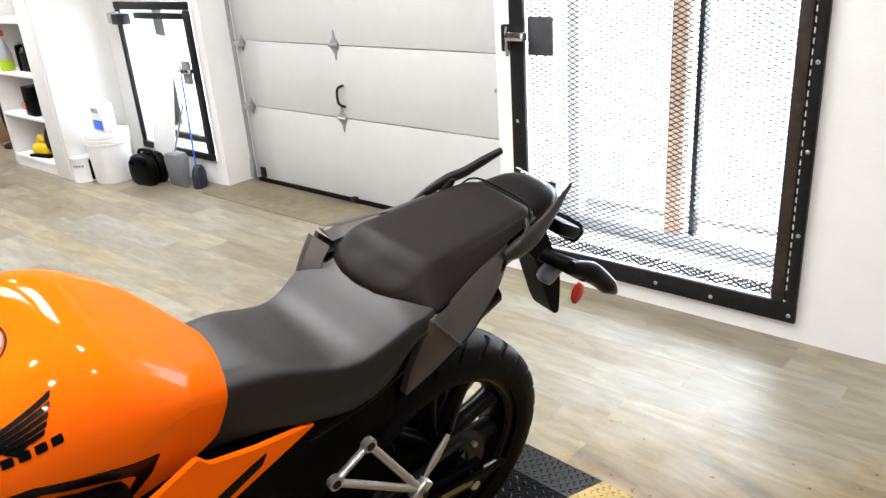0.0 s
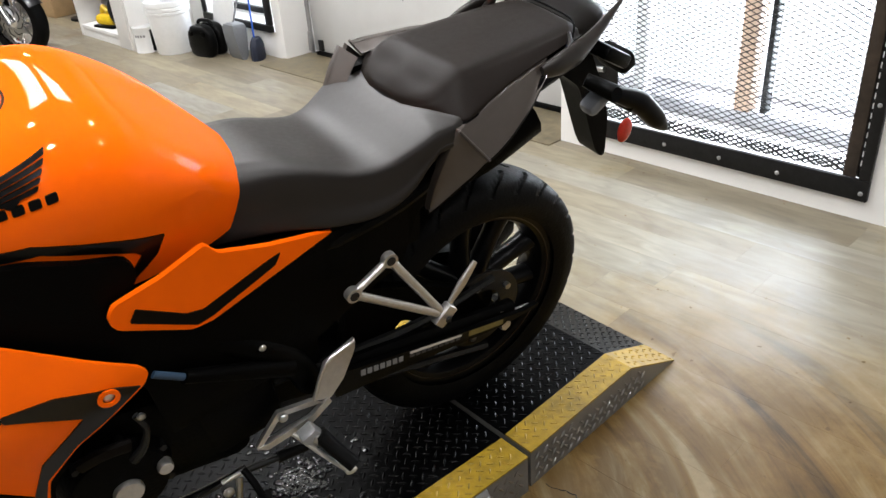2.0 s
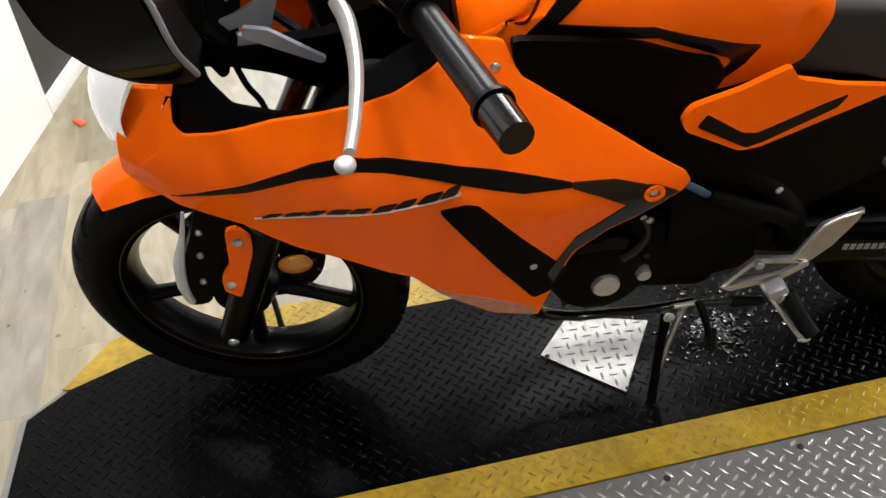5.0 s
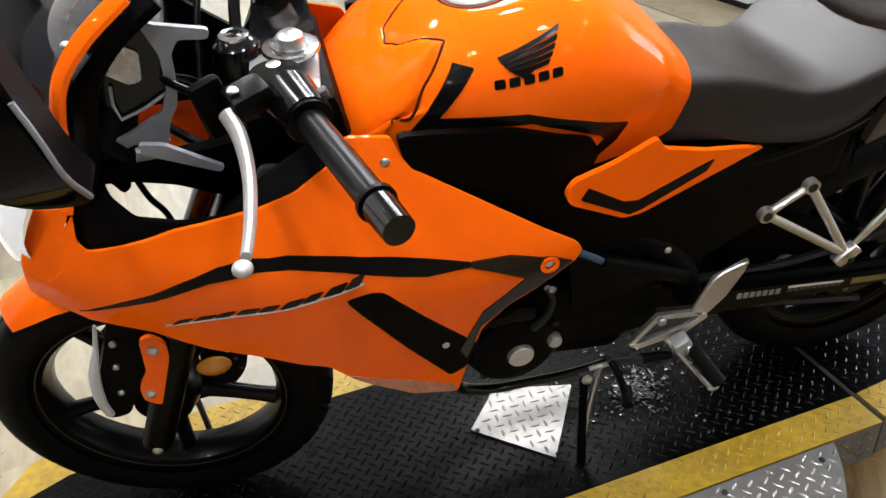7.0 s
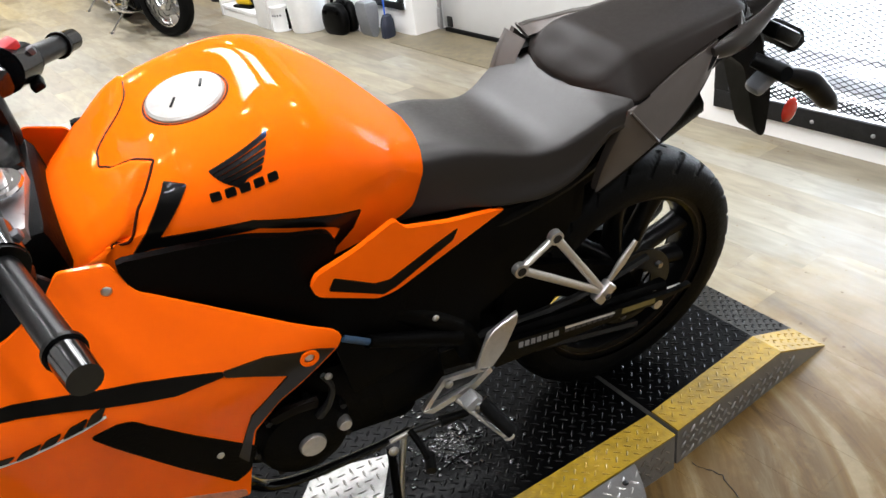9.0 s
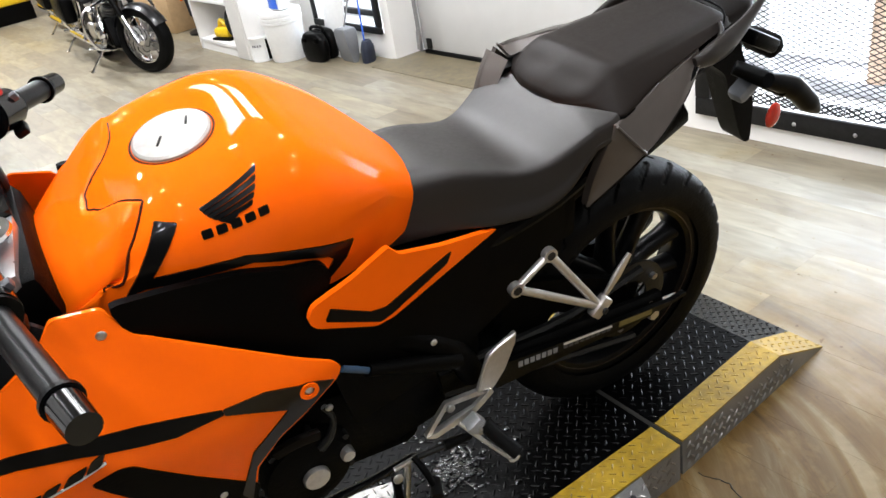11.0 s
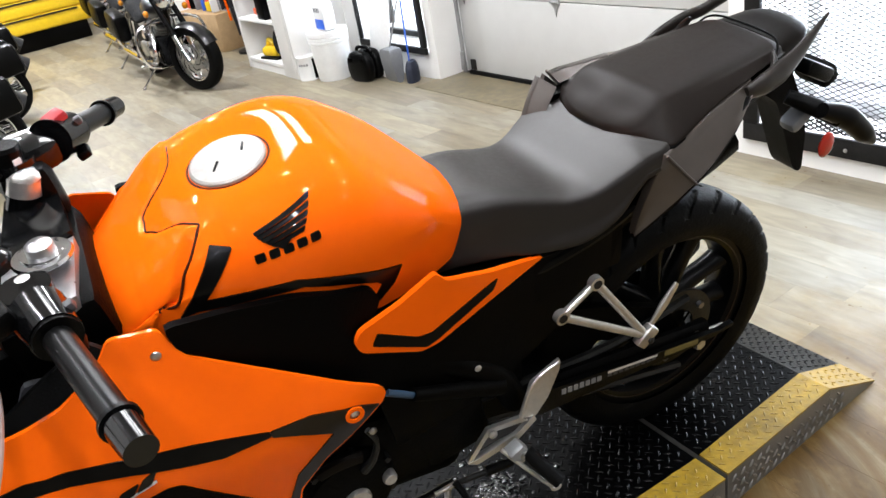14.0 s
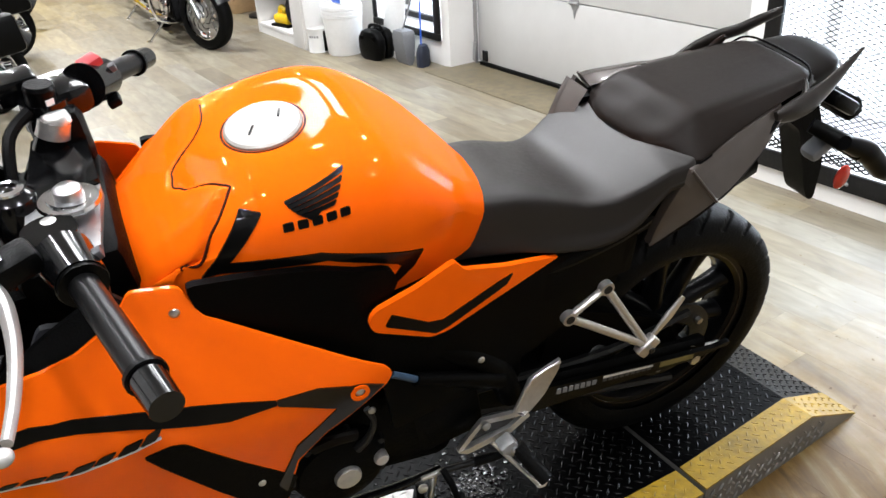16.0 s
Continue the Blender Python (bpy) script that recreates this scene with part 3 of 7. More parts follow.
def hinge_plate(cx, cz, big=True):
    bm = bmesh.new()
    w, h = (0.035, 0.085) if big else (0.03, 0.05)
    out = [(0, h), (w * 0.35, h * 0.45), (w, 0.012), (w, -0.012), (w * 0.35, -h * 0.45), (0, -h), (-w * 0.35, -h * 0.45), (-w, -0.012), (-w, 0.012), (-w * 0.35, h * 0.45)]
    a = [bm.verts.new((cx + x, DOOR_Y - 0.006, cz + z)) for x, z in out]
    b = [bm.verts.new((cx + x, DOOR_Y - 0.001, cz + z)) for x, z in out]
    skin(bm, [a, b], True)
    rod((cx - w, DOOR_Y - 0.012, cz), (cx + w, DOOR_Y - 0.012, cz), 0.009, bm=bm, seg=10)
    return bm


for hx in (-3.4, -2.14):
    for hz in (0.525, 0.945, 1.37):
        part("hinge", hinge_plate(hx, hz), GALVANISED, garage, "galvanised hinge")
for hz in (0.525, 0.93, 1.35):
    hb = part("roller_hinge", hinge_plate(-4.27, hz, False), GALVANISED, garage, "galvanised roller hinge")
    part("roller", rod((-4.3, DOOR_Y - 0.03, hz), (-4.24, DOOR_Y - 0.03, hz), 0.02), STEEL, hb)
part("lift_handle", hose([(-3.36, DOOR_Y - 0.006, 0.72), (-3.385, DOOR_Y - 0.035, 0.70), (-3.385, DOOR_Y - 0.035, 0.62), (-3.36, DOOR_Y - 0.006, 0.595)], 0.008), IRON, garage, "black lift handle")
part("slide_lock", box((0.13, 0.02, 0.02), (-2.2, DOOR_Y - 0.015, 0.77), bevel=0.004), STEEL, garage, "slide lock")
part("lock_keeper", box((0.03, 0.03, 0.06), (-2.12, DOOR_Y - 0.015, 0.75), bevel=0.004), STEEL, garage)
part("bottom_bracket", box((0.05, 0.012, 0.07), (-4.26, DOOR_Y - 0.008, 0.075), bevel=0.003), DARK_STEEL, garage)
part("cable_foot", box((0.04, 0.03, 0.03), (-3.36, DOOR_Y - 0.02, 0.035), bevel=0.004), DARK_STEEL, garage)
track = thing("door_track", "galvanised roller track beside the garage door", "track")
part("rail", span((-4.355, DOOR_Y - 0.03, 0.02), (-4.343, DOOR_Y - 0.004, 2.3), 0.002), GALVANISED, track)
part("rail_lip", span((-4.341, DOOR_Y - 0.032, 0.02), (-4.318, DOOR_Y - 0.026, 2.3), 0.002), GALVANISED, track)
part("foot_bracket", box((0.035, 0.012, 0.13), (-4.33, DOOR_Y - 0.042, 0.1), (0, 6, 0), 0.003), GALVANISED, track)

# ---- small window with black guard frame ----
guard = thing("window_guard", "black iron guard frame before a small bright window", "window guard")
for lo, hi in (((-5.4, LEFT_WALL - 0.03, 0.17), (-4.5, LEFT_WALL - 0.004, 0.215)), ((-5.4, LEFT_WALL - 0.03, 1.15), (-4.5, LEFT_WALL - 0.004, 1.2)),
               ((-5.4, LEFT_WALL - 0.028, 0.217), (-5.365, LEFT_WALL - 0.004, 1.148)), ((-4.56, LEFT_WALL - 0.028, 0.217), (-4.5, LEFT_WALL - 0.004, 1.148))):
    part("frame_bar", span(lo, hi, 0.003), IRON, guard)
for lo, hi in (((-5.3, LEFT_WALL + 0.05, 0.26), (-4.64, LEFT_WALL + 0.08, 0.3)), ((-5.3, LEFT_WALL + 0.05, 1.08), (-4.64, LEFT_WALL + 0.08, 1.12)), ((-4.68, LEFT_WALL + 0.05, 0.3), (-4.64, LEFT_WALL + 0.08, 1.08))):
    part("inner_bar", span(lo, hi, 0.003), DARK_STEEL, guard)
part("latch_box", box((0.075, 0.024, 0.15), (-4.6, LEFT_WALL - 0.042, 0.76), bevel=0.004), GREY_PLASTIC, guard, "dark steel latch box")
part("latch", box((0.13, 0.04, 0.03), (-4.61, LEFT_WALL - 0.05, 0.77), bevel=0.004), CHROME, guard)
cl = part("closer", box((0.16, 0.06, 0.07), (-5.28, LEFT_WALL - 0.06, 1.09), bevel=0.008), DARK_STEEL, guard, "dark hydraulic closer")
part("closer_cap", box((0.06, 0.07, 0.075), (-5.37, LEFT_WALL - 0.06, 1.1), bevel=0.008), STEEL, cl)
win2 = thing("window_2", "small bright window with a white frame", "window", kind="structure")
part("window_frame", span((-4.8, 3.74, 0.0), (-4.78, 3.76, 1.5), 0.004), WHITE_PLASTIC, win2)
part("window_sill", span((-5.5, 3.62, 0.02), (-4.4, 3.84, 0.24), 0.004), WHITE_PLASTIC, win2)

# ---- ceiling lights, all out of view ----
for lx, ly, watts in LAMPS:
    fix = thing("ceiling_light", "unseen round ceiling lamp, added to light the bike and shop", "ceiling light", pose(lx, ly, TOP), "ceiling lights")
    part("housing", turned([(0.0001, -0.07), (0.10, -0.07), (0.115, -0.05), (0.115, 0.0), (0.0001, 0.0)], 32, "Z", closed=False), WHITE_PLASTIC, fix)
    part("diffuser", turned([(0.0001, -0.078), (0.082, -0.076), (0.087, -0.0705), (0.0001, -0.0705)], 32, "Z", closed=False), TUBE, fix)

for lx, ly in PANELS:
    fix = thing("panel_light", "flat rectangular ceiling panel light", "ceiling light", pose(lx, ly, TOP), "panel lights")
    part("housing", span((-0.38, -0.29, -0.06), (0.38, 0.29, 0.0), 0.006), WHITE_PLASTIC, fix)
    part("diffuser", span((-0.35, -0.26, -0.072), (0.35, 0.26, -0.062), 0.003), TUBE, fix)

# ---- motorcycle ramp ----
RAMP = pose(-1.0732, 1.5979, 0, 0, 0, -94.0)
DECK = 0.104
ramp = thing("motorcycle_ramp", "black diamond plate motorcycle ramp with yellow edges", "ramp", RAMP)


def slab(outline, z0, z1, bm=None):
    bm = bm or bmesh.new()
    lo = [bm.verts.new((x, y, z0)) for x, y in outline]
    hi = [bm.verts.new((x, y, z1(x, y) if callable(z1) else z1)) for x, y in outline]
    skin(bm, [lo, hi], True)
    return bm


def lugs(outline, z, pitch=0.03, length=0.023, width=0.0062, tall=0.0016, turn=0.0):
    """Raised tread: short lens-shaped lugs at alternating right angles."""
    vs, fs = [], []
    xs, ys = [p[0] for p in outline], [p[1] for p in outline]
    mx, my = (min(xs) + max(xs)) / 2, (min(ys) + max(ys)) / 2
    n = int(math.hypot(max(xs) - min(xs), max(ys) - min(ys)) / 2 / pitch) + 2
    ct, st = math.cos(radians(45 + turn)), math.sin(radians(45 + turn))
    for i in range(-n, n + 1):
        for j in range(-n, n + 1):
            cx, cy = mx + (i * ct - j * st) * pitch, my + (i * st + j * ct) * pitch
            if not inside((cx, cy), outline):
                continue
            a = radians((45 if (i + j) % 2 else -45) + turn)
            ca, sa, b = math.cos(a), math.sin(a), len(vs)
            if not all(inside((cx + e * ca, cy + e * sa), outline) for e in (-length * 0.55, length * 0.55)):
                continue
            zz = z(cx, cy) if callable(z) else z
            for u, w, h in ((-length / 2, 0, 0), (-length / 5, -width / 2, 0), (length / 5, -width / 2, 0), (length / 2, 0, 0), (length / 5, width / 2, 0), (-length / 5, width / 2, 0), (-length / 4, 0, tall), (length / 4, 0, tall)):
                vs.append((cx + u * ca - w * sa, cy + u * sa + w * ca, zz + h))
            fs += [(b, b + 1, b + 6), (b + 1, b + 2, b + 7, b + 6), (b + 2, b + 3, b + 7), (b + 3, b + 4, b + 7), (b + 4, b + 5, b + 6, b + 7), (b + 5, b, b + 6)]
    bm = bmesh.new()
    made = [bm.verts.new(v) for v in vs]
    for f in fs:
        bm.faces.new([made[i] for i in f])
    return bm


NEAR, FAR, BAND = 0.298, -0.330, 0.082


def edge_near(u):
    return line(u, [-0.6, 0.03, 0.05, 2], [0.245, 0.293, 0.298, 0.298])


main_deck = [(0.055, NEAR - BAND), (0.055, FAR + BAND), (1.66, FAR + BAND), (1.81, -0.185), (1.885, -0.12), (1.885, NEAR - BAND)]
main_rim = [(0.055, NEAR), (0.055, FAR), (1.7, FAR), (1.74, -0.315), (1.825, -0.19), (1.9, -0.12), (1.9, NEAR)]
part("deck_body", slab(main_rim, 0.0, DECK - 0.004), SILVER_PLATE, ramp, "bare diamond plate side of the ramp", smooth=False)
part("deck", slab(main_deck, DECK - 0.003, DECK), BLACK_PLATE, ramp, "black painted diamond plate deck", smooth=False)
part("yellow_edge", slab([(0.055, NEAR + 0.001), (0.055, NEAR - BAND), (1.9, NEAR - BAND), (1.9, NEAR + 0.001)], DECK - 0.0035, DECK + 0.0005), YELLOW_PLATE, ramp, "yellow painted edge strip", smooth=False)
part("yellow_edge", slab([(0.055, FAR + BAND), (0.055, FAR - 0.001), (1.7, FAR - 0.001), (1.742, -0.316), (1.827, -0.19), (1.81, -0.185), (1.66, FAR + BAND)], DECK - 0.0035, DECK + 0.0005), YELLOW_PLATE, ramp, "yellow painted edge strip", smooth=False)


def slope(u, v):
    return line(u, [-0.565, -0.350], [0.004, DECK])


RE = lambda u: edge_near(u) - line(u, [-0.565, 0.03], [0.085, BAND])
tail_deck = [(0.04, RE(0.04)), (0.04, FAR + BAND), (-0.350, FAR + BAND), (-0.350, RE(-0.350))]
tail_slope = [(-0.350, RE(-0.350)), (-0.350, FAR + BAND), (-0.565, FAR + BAND), (-0.565, edge_near(-0.565) - 0.1)]


def two(outline_flat, outline_slope, mat, label, lift):
    part("ramp_top", slab(outline_flat, DECK - 0.004, DECK + lift), mat, ramp, label, smooth=False)
    bm = bmesh.new()
    lo = [bm.verts.new((x, y, max(0.001, slope(x, y) - 0.004))) for x, y in outline_slope]
    hi = [bm.verts.new((x, y, slope(x, y) + lift)) for x, y in outline_slope]
    skin(bm, [lo, hi], True)
    part("ramp_slope", bm, mat, ramp, label, smooth=False)


bm = slab([(0.04, edge_near(0.03) - 0.001), (0.04, FAR + 0.001), (-0.350, FAR + 0.001), (-0.350, edge_near(-0.350) - 0.001)], 0, DECK - 0.005)
wedge = [(-0.3505, FAR + 0.001), (-0.564, FAR + 0.001), (-0.564, edge_near(-0.565) - 0.001), (-0.3505, edge_near(-0.350) - 0.001)]
lo = [bm.verts.new((x, y, 0)) for x, y in wedge]
hi = [bm.verts.new((x, y, slope(x, y) - 0.003)) for x, y in wedge]
skin(bm, [lo, hi], True)
part("ramp_body", bm, SILVER_PLATE, ramp, "bare diamond plate side of the ramp", smooth=False)
two(tail_deck, tail_slope, BLACK_PLATE, "black painted diamond plate", 0.0)
two([(0.04, edge_near(0.03)), (0.04, RE(0.04)), (-0.350, RE(-0.350)), (-0.350, edge_near(-0.350))],
    [(-0.350, edge_near(-0.350)), (-0.350, RE(-0.350)), (-0.565, edge_near(-0.565) - 0.1), (-0.565, edge_near(-0.565))], YELLOW_PLATE, "yellow painted edge strip", 0.0005)
two([(0.04, FAR + BAND), (0.04, FAR), (-0.350, FAR), (-0.350, FAR + BAND)], [(-0.350, FAR + BAND), (-0.350, FAR), (-0.565, FAR), (-0.565, FAR + BAND)], YELLOW_PLATE, "yellow painted edge strip", 0.0005)


def stuff(name, bm, mat, parent, label):
    return tagged(part(name, bm, mat, parent, label), kind="stuff")


stuff("tread", lugs(main_deck, DECK, 0.0215), BLACK_PLATE, ramp, "raised black tread lugs")
stuff("tread", lugs(tail_deck, DECK, 0.0215), BLACK_PLATE, ramp, "raised black tread lugs")
stuff("tread", lugs(tail_slope, slope, 0.0215), BLACK_PLATE, ramp, "raised black tread lugs")
stuff("tread", lugs([(0.06, NEAR), (0.06, NEAR - BAND), (1.9, NEAR - BAND), (1.9, NEAR)], DECK, 0.0215), YELLOW_LUGS, ramp, "raised worn yellow tread lugs")
stuff("tread", lugs([(0.06, FAR), (0.06, FAR + BAND), (1.66, FAR + BAND), (1.7, FAR)], DECK, 0.0215), YELLOW_LUGS, ramp, "raised worn yellow tread lugs")
stuff("tread", lugs([(0.04, 0.29), (0.04, RE(0.04)), (-0.350, RE(-0.350)), (-0.350, edge_near(-0.350))], DECK, 0.0215), YELLOW_LUGS, ramp, "raised worn yellow tread lugs")
stuff("tread", lugs([(-0.350, edge_near(-0.350)), (-0.350, RE(-0.350)), (-0.565, edge_near(-0.565) - 0.1), (-0.565, edge_near(-0.565))], slope, 0.0215), YELLOW_LUGS, ramp, "raised worn yellow tread lugs")
# tread on the near side face
side = lugs([(-0.42, 0.008), (-0.42, 0.085), (0.035, 0.092), (0.035, 0.008)], 0.0, 0.0215, tall=0.0032)
for v in side.verts:
    u, w, h = v.co
    v.co = (u, edge_near(u) + h + 0.0005, w)
short = lugs([(0.06, 0.008), (0.06, 0.09), (0.185, 0.09), (0.185, 0.008)], 0.0, 0.0215)
for v in short.verts:
    u, w, h = v.co
    v.co = (u, NEAR + h + 0.0005, w)
stuff("side_tread", short, BRIGHT_PLATE, ramp, "raised bare tread lugs")
stuff("side_tread", side, BRIGHT_PLATE, ramp, "raised bare tread lugs")

disc = thing("turntable", "round bare diamond plate turntable beside the ramp", "turntable", RAMP)
ring = [(0.60 + 0.461 * math.cos(a), 0.11 + 0.461 * math.sin(a)) for a in [math.pi * 2 * k / 96 for k in range(96)]]
cut = [(x, y) for x, y in ring if y > NEAR + 0.004 and x > 0.0]
cut = sorted(cut, key=lambda p: -p[0])
cut = [(cut[0][0] + 0.005, NEAR + 0.004)] + cut + [(cut[-1][0] - 0.005, NEAR + 0.004)]
part("plate", slab(cut, DECK - 0.010, DECK - 0.002), SILVER_PLATE, disc, "bare diamond plate", smooth=False)
part("skirt", slab([(0.60 + (x - 0.60) * 0.97, 0.11 + (y - 0.11) * 0.985) if y > NEAR + 0.01 else (x, y) for x, y in cut], 0.0, DECK - 0.011), DARK_STEEL, disc, "dark drum below the plate", smooth=False)
stuff("tread", lugs(cut, DECK - 0.002, 0.023, 0.022, 0.0056, turn=-10), BRIGHT_PLATE, disc, "raised bright tread lugs")
for bu, bv in ((0.455, 0.323), (0.235, 0.33), (0.72, 0.325)):
    part("bolt", ball((bu, bv, DECK - 0.001), 0.007, (1, 1, 0.5), u=10, v=6), DARK_STEEL, disc)

ALLOY_PAD = material("pad_plate", (0.26, 0.255, 0.245), 0.42, 1.0, 0.3, 14, 0.3, 40)
pad = thing("stand_pad", "bright diamond plate pad under the side stand", "metal plate")
quad = [(-1.15, 0.76), (-1.24, 0.86), (-1.17, 1.02), (-1.0, 0.88)]
part("plate", slab(quad, DECK + 0.0018, DECK + 0.006), ALLOY_PAD, pad, smooth=False)
stuff("tread", lugs(quad, DECK + 0.006, 0.0235, 0.023, turn=35), BRIGHT_PLATE, pad, "raised bright tread lugs")
for bx, by in ((-1.143, 0.772), (-1.008, 0.888)):
    part("screw", ball((bx, by, DECK + 0.006), 0.005, (1, 1, 0.5), u=8, v=6), DARK_STEEL, pad)


# ---- the orange motorcycle ----
BIKE = Matrix.Translation((-1.0732, 1.5979, DECK)) @ pose(0, 0, 0, 0, 0, -99.42) @ pose(0, 0, 0, -10.5, 0, 0)
# the upper body leans a little more than the wheels
UPPER = Matrix.Translation((0, 0.15, 0.8)) @ pose(0, 0, 0, -4.5, 0, 0) @ Matrix.Translation((0, -0.15, -0.8))
bike = thing("motorcycle", "orange and black sport motorcycle leaning on its side stand", "motorcycle", BIKE)


def tyre(R, half, bead, grooves, seg=468, n=40, deep=0.005):
    """A tyre with a round crown, sidewalls and slanting tread grooves, turned about the y axis."""
    bm = bmesh.new()
    prof = []
    for i in range(n + 1):
        s = -1 + 2 * i / n
        y = half * math.sin(s * math.pi / 2)
        r = bead + (R - bead) * max(0.0, 1 - abs(s) ** 2.6) ** 0.62
        prof.append((r, y * (0.86 if abs(s) > 0.98 else 1)))
    rings = []
    for k in range(seg):
        a = 2 * math.pi * k / seg
        ring = []
        for r, y in prof:
            q = abs(y) / half
            g = 0.0
            if r > bead + 0.6 * (R - bead):
                ph = (a / (2 * math.pi) * grooves + q ** 1.4 * 1.1 + (0.5 if y > 0 else 0)) % 1
                if 0.0 < ph < 0.17 and 0.1 < q < 0.9:
                    g = deep
            ring.append(bm.verts.new(((r - g) * math.cos(a), y, (r - g) * math.sin(a))))
        rings.append(ring)
    m = len(prof)
    for k in range(seg):
        a, b = rings[k], rings[(k + 1) % seg]
        for i in range(m - 1):
            bm.faces.new((a[i], a[i + 1], b[i + 1], b[i]))
    return bm


def wheel(name, at, turn, R, half, bead, label, first, spread, thick):
    w = new(name)
    w.parent = bike
    tagged(w, label)
    w.matrix_local = Matrix.Translation(at) @ pose(0, 0, 0, 0, 0, turn)
    part("tyre", tyre(R, half, bead, 26), RUBBER, w, "worn black rubber tyre")
    h = half * 0.72
    rim = part("rim", turned([(bead + 0.006, -h), (bead - 0.004, -h), (bead - 0.02, -h * 0.8), (bead - 0.03, -h * 0.3), (bead - 0.03, h * 0.3), (bead - 0.02, h * 0.8), (bead - 0.004, h), (bead + 0.006, h)], 96), RIM, w, "gloss black cast rim")
    part("pinstripe", turned([(bead - 0.0115, h * 0.92), (bead - 0.009, h * 0.92), (bead - 0.009, h * 0.96), (bead - 0.0115, h * 0.96)], 96), PINSTRIPE, rim)
    for k in range(5):
        a0 = 2 * math.pi * k / 5 + first
        for d in spread:
            p = Vector((math.cos(a0 + d * 1.6) * 0.05, 0, math.sin(a0 + d * 1.6) * 0.05))
            q = Vector((math.cos(a0 + d) * (bead - 0.02), 0, math.sin(a0 + d) * (bead - 0.02)))
            part("spoke", hose([p, (p + q) / 2, q], thick, 12, 4, flat=1.1, radii=[thick * 1.25, thick, thick * 0.92, thick * 1.12]), RIM, rim)
    part("hub", turned([(0.012, -0.05), (0.05, -0.05), (0.06, -0.02), (0.06, 0.02), (0.05, 0.05), (0.012, 0.05)], 32), RIM, w, "black wheel hub")
    return w


rear = wheel("rear_wheel", (0.006, 0, 0.31), 0, 0.302, 0.068, 0.222, "rear wheel with a wide tyre", radians(174), (-0.27, 0.27), 0.0225)
front = wheel("front_wheel", (1.392, 0, 0.307), -8.5, 0.296, 0.056, 0.222, "front wheel turned slightly away", radians(-87), (0.0,), 0.0145)
# front brake disc on the near side
dbm = turned([(0.085, -0.06), (0.135, -0.06), (0.135, -0.064), (0.085, -0.064)], 64)
disc_part = part("brake_disc", dbm, DARK_STEEL, front, "drilled steel brake disc")
for k in range(30):
    a = 2 * math.pi * k / 30
    rr = 0.1 + 0.014 * (k % 3)
    part("drilling", rod((rr * math.cos(a), -0.0595, rr * math.sin(a)), (rr * math.cos(a), -0.0585, rr * math.sin(a)), 0.0045, seg=8), STEEL, disc_part)
part("disc_carrier", turned([(0.05, -0.055), (0.09, -0.057), (0.09, -0.062), (0.05, -0.06)], 32), RIM, front)
# rear hugger behind the swingarm
part("hugger", sheet([(0.33, 0.52), (0.2, 0.47), (0.044, 0.395), (-0.005, 0.31), (0.0, 0.27), (0.156, 0.357), (0.222, 0.393), (0.243, 0.365), (0.30, 0.336), (0.36, 0.36)], lambda x, z: 0.085, 0.02, 0, 0.04, 1, 0.012), MATT, bike, "matt black rear hugger")
# rear sprocket
part("sprocket", turned([(0.05, 0.07), (0.1, 0.07), (0.1, 0.076), (0.05, 0.076)], 44), DARK_STEEL, rear, "steel rear sprocket")
for k in range(5):
    a = 2 * math.pi * k / 5
    part("sprocket_nut", rod((0.075 * math.cos(a), 0.076, 0.075 * math.sin(a)), (0.075 * math.cos(a), 0.086, 0.075 * math.sin(a)), 0.008, seg=6), STEEL, rear)


# --- body surfaces ---
def ridge(x):
    return line(x, [0.72, 0.8, 0.95, 1.1, 1.2, 1.25, 1.36, 1.5], [0.655, 0.66, 0.68, 0.715, 0.74, 0.735, 0.715, 0.70])


def fairing_y(x, z):
    base = line(x, [0.7, 0.78, 0.85, 1.05, 1.15, 1.3, 1.4, 1.5], [0.218, 0.24, 0.25, 0.27, 0.265, 0.225, 0.18, 0.1])
    r = ridge(x)
    soft = math.sqrt((z - r) ** 2 + 0.0004) - 0.02
    return base - (0.42 if z > r else 0.15) * soft


def tank_w(x):
    return line(x, [0.45, 0.5, 0.54, 0.6, 0.68, 0.8, 0.92, 0.98, 1.01, 1.04, 1.056], [0.06, 0.092, 0.13, 0.163, 0.181, 0.184, 0.163, 0.145, 0.132, 0.115, 0.095])


def tank_top(x):
    return line(x, [0.45, 0.5, 0.55, 0.6, 0.65, 0.7, 0.75, 0.79, 0.83, 0.87, 0.90, 0.93, 0.95, 0.97, 1.0, 1.03, 1.056], [0.775, 0.83, 0.88, 0.925, 0.965, 0.990, 0.996, 0.988, 0.981, 0.971, 0.958, 0.937, 0.919, 0.903, 0.882, 0.862, 0.84])


def knee(x, z):
    """Depth of the hollow for the knee: the flank turns inwards below a rising crease."""
    d = min(1, max(0, (line(x, [0.50, 0.60, 0.75, 0.85], [0.905, 0.880, 0.842, 0.82]) - z) / 0.04))
    return 0.005 * d * d * (3 - 2 * d) * min(1, max(0, (0.86 - x) / 0.12)) * min(1, max(0, (x - 0.5) / 0.13))


def ease(q):
    q = min(1, max(0, q))
    return q * q * (3 - 2 * q)


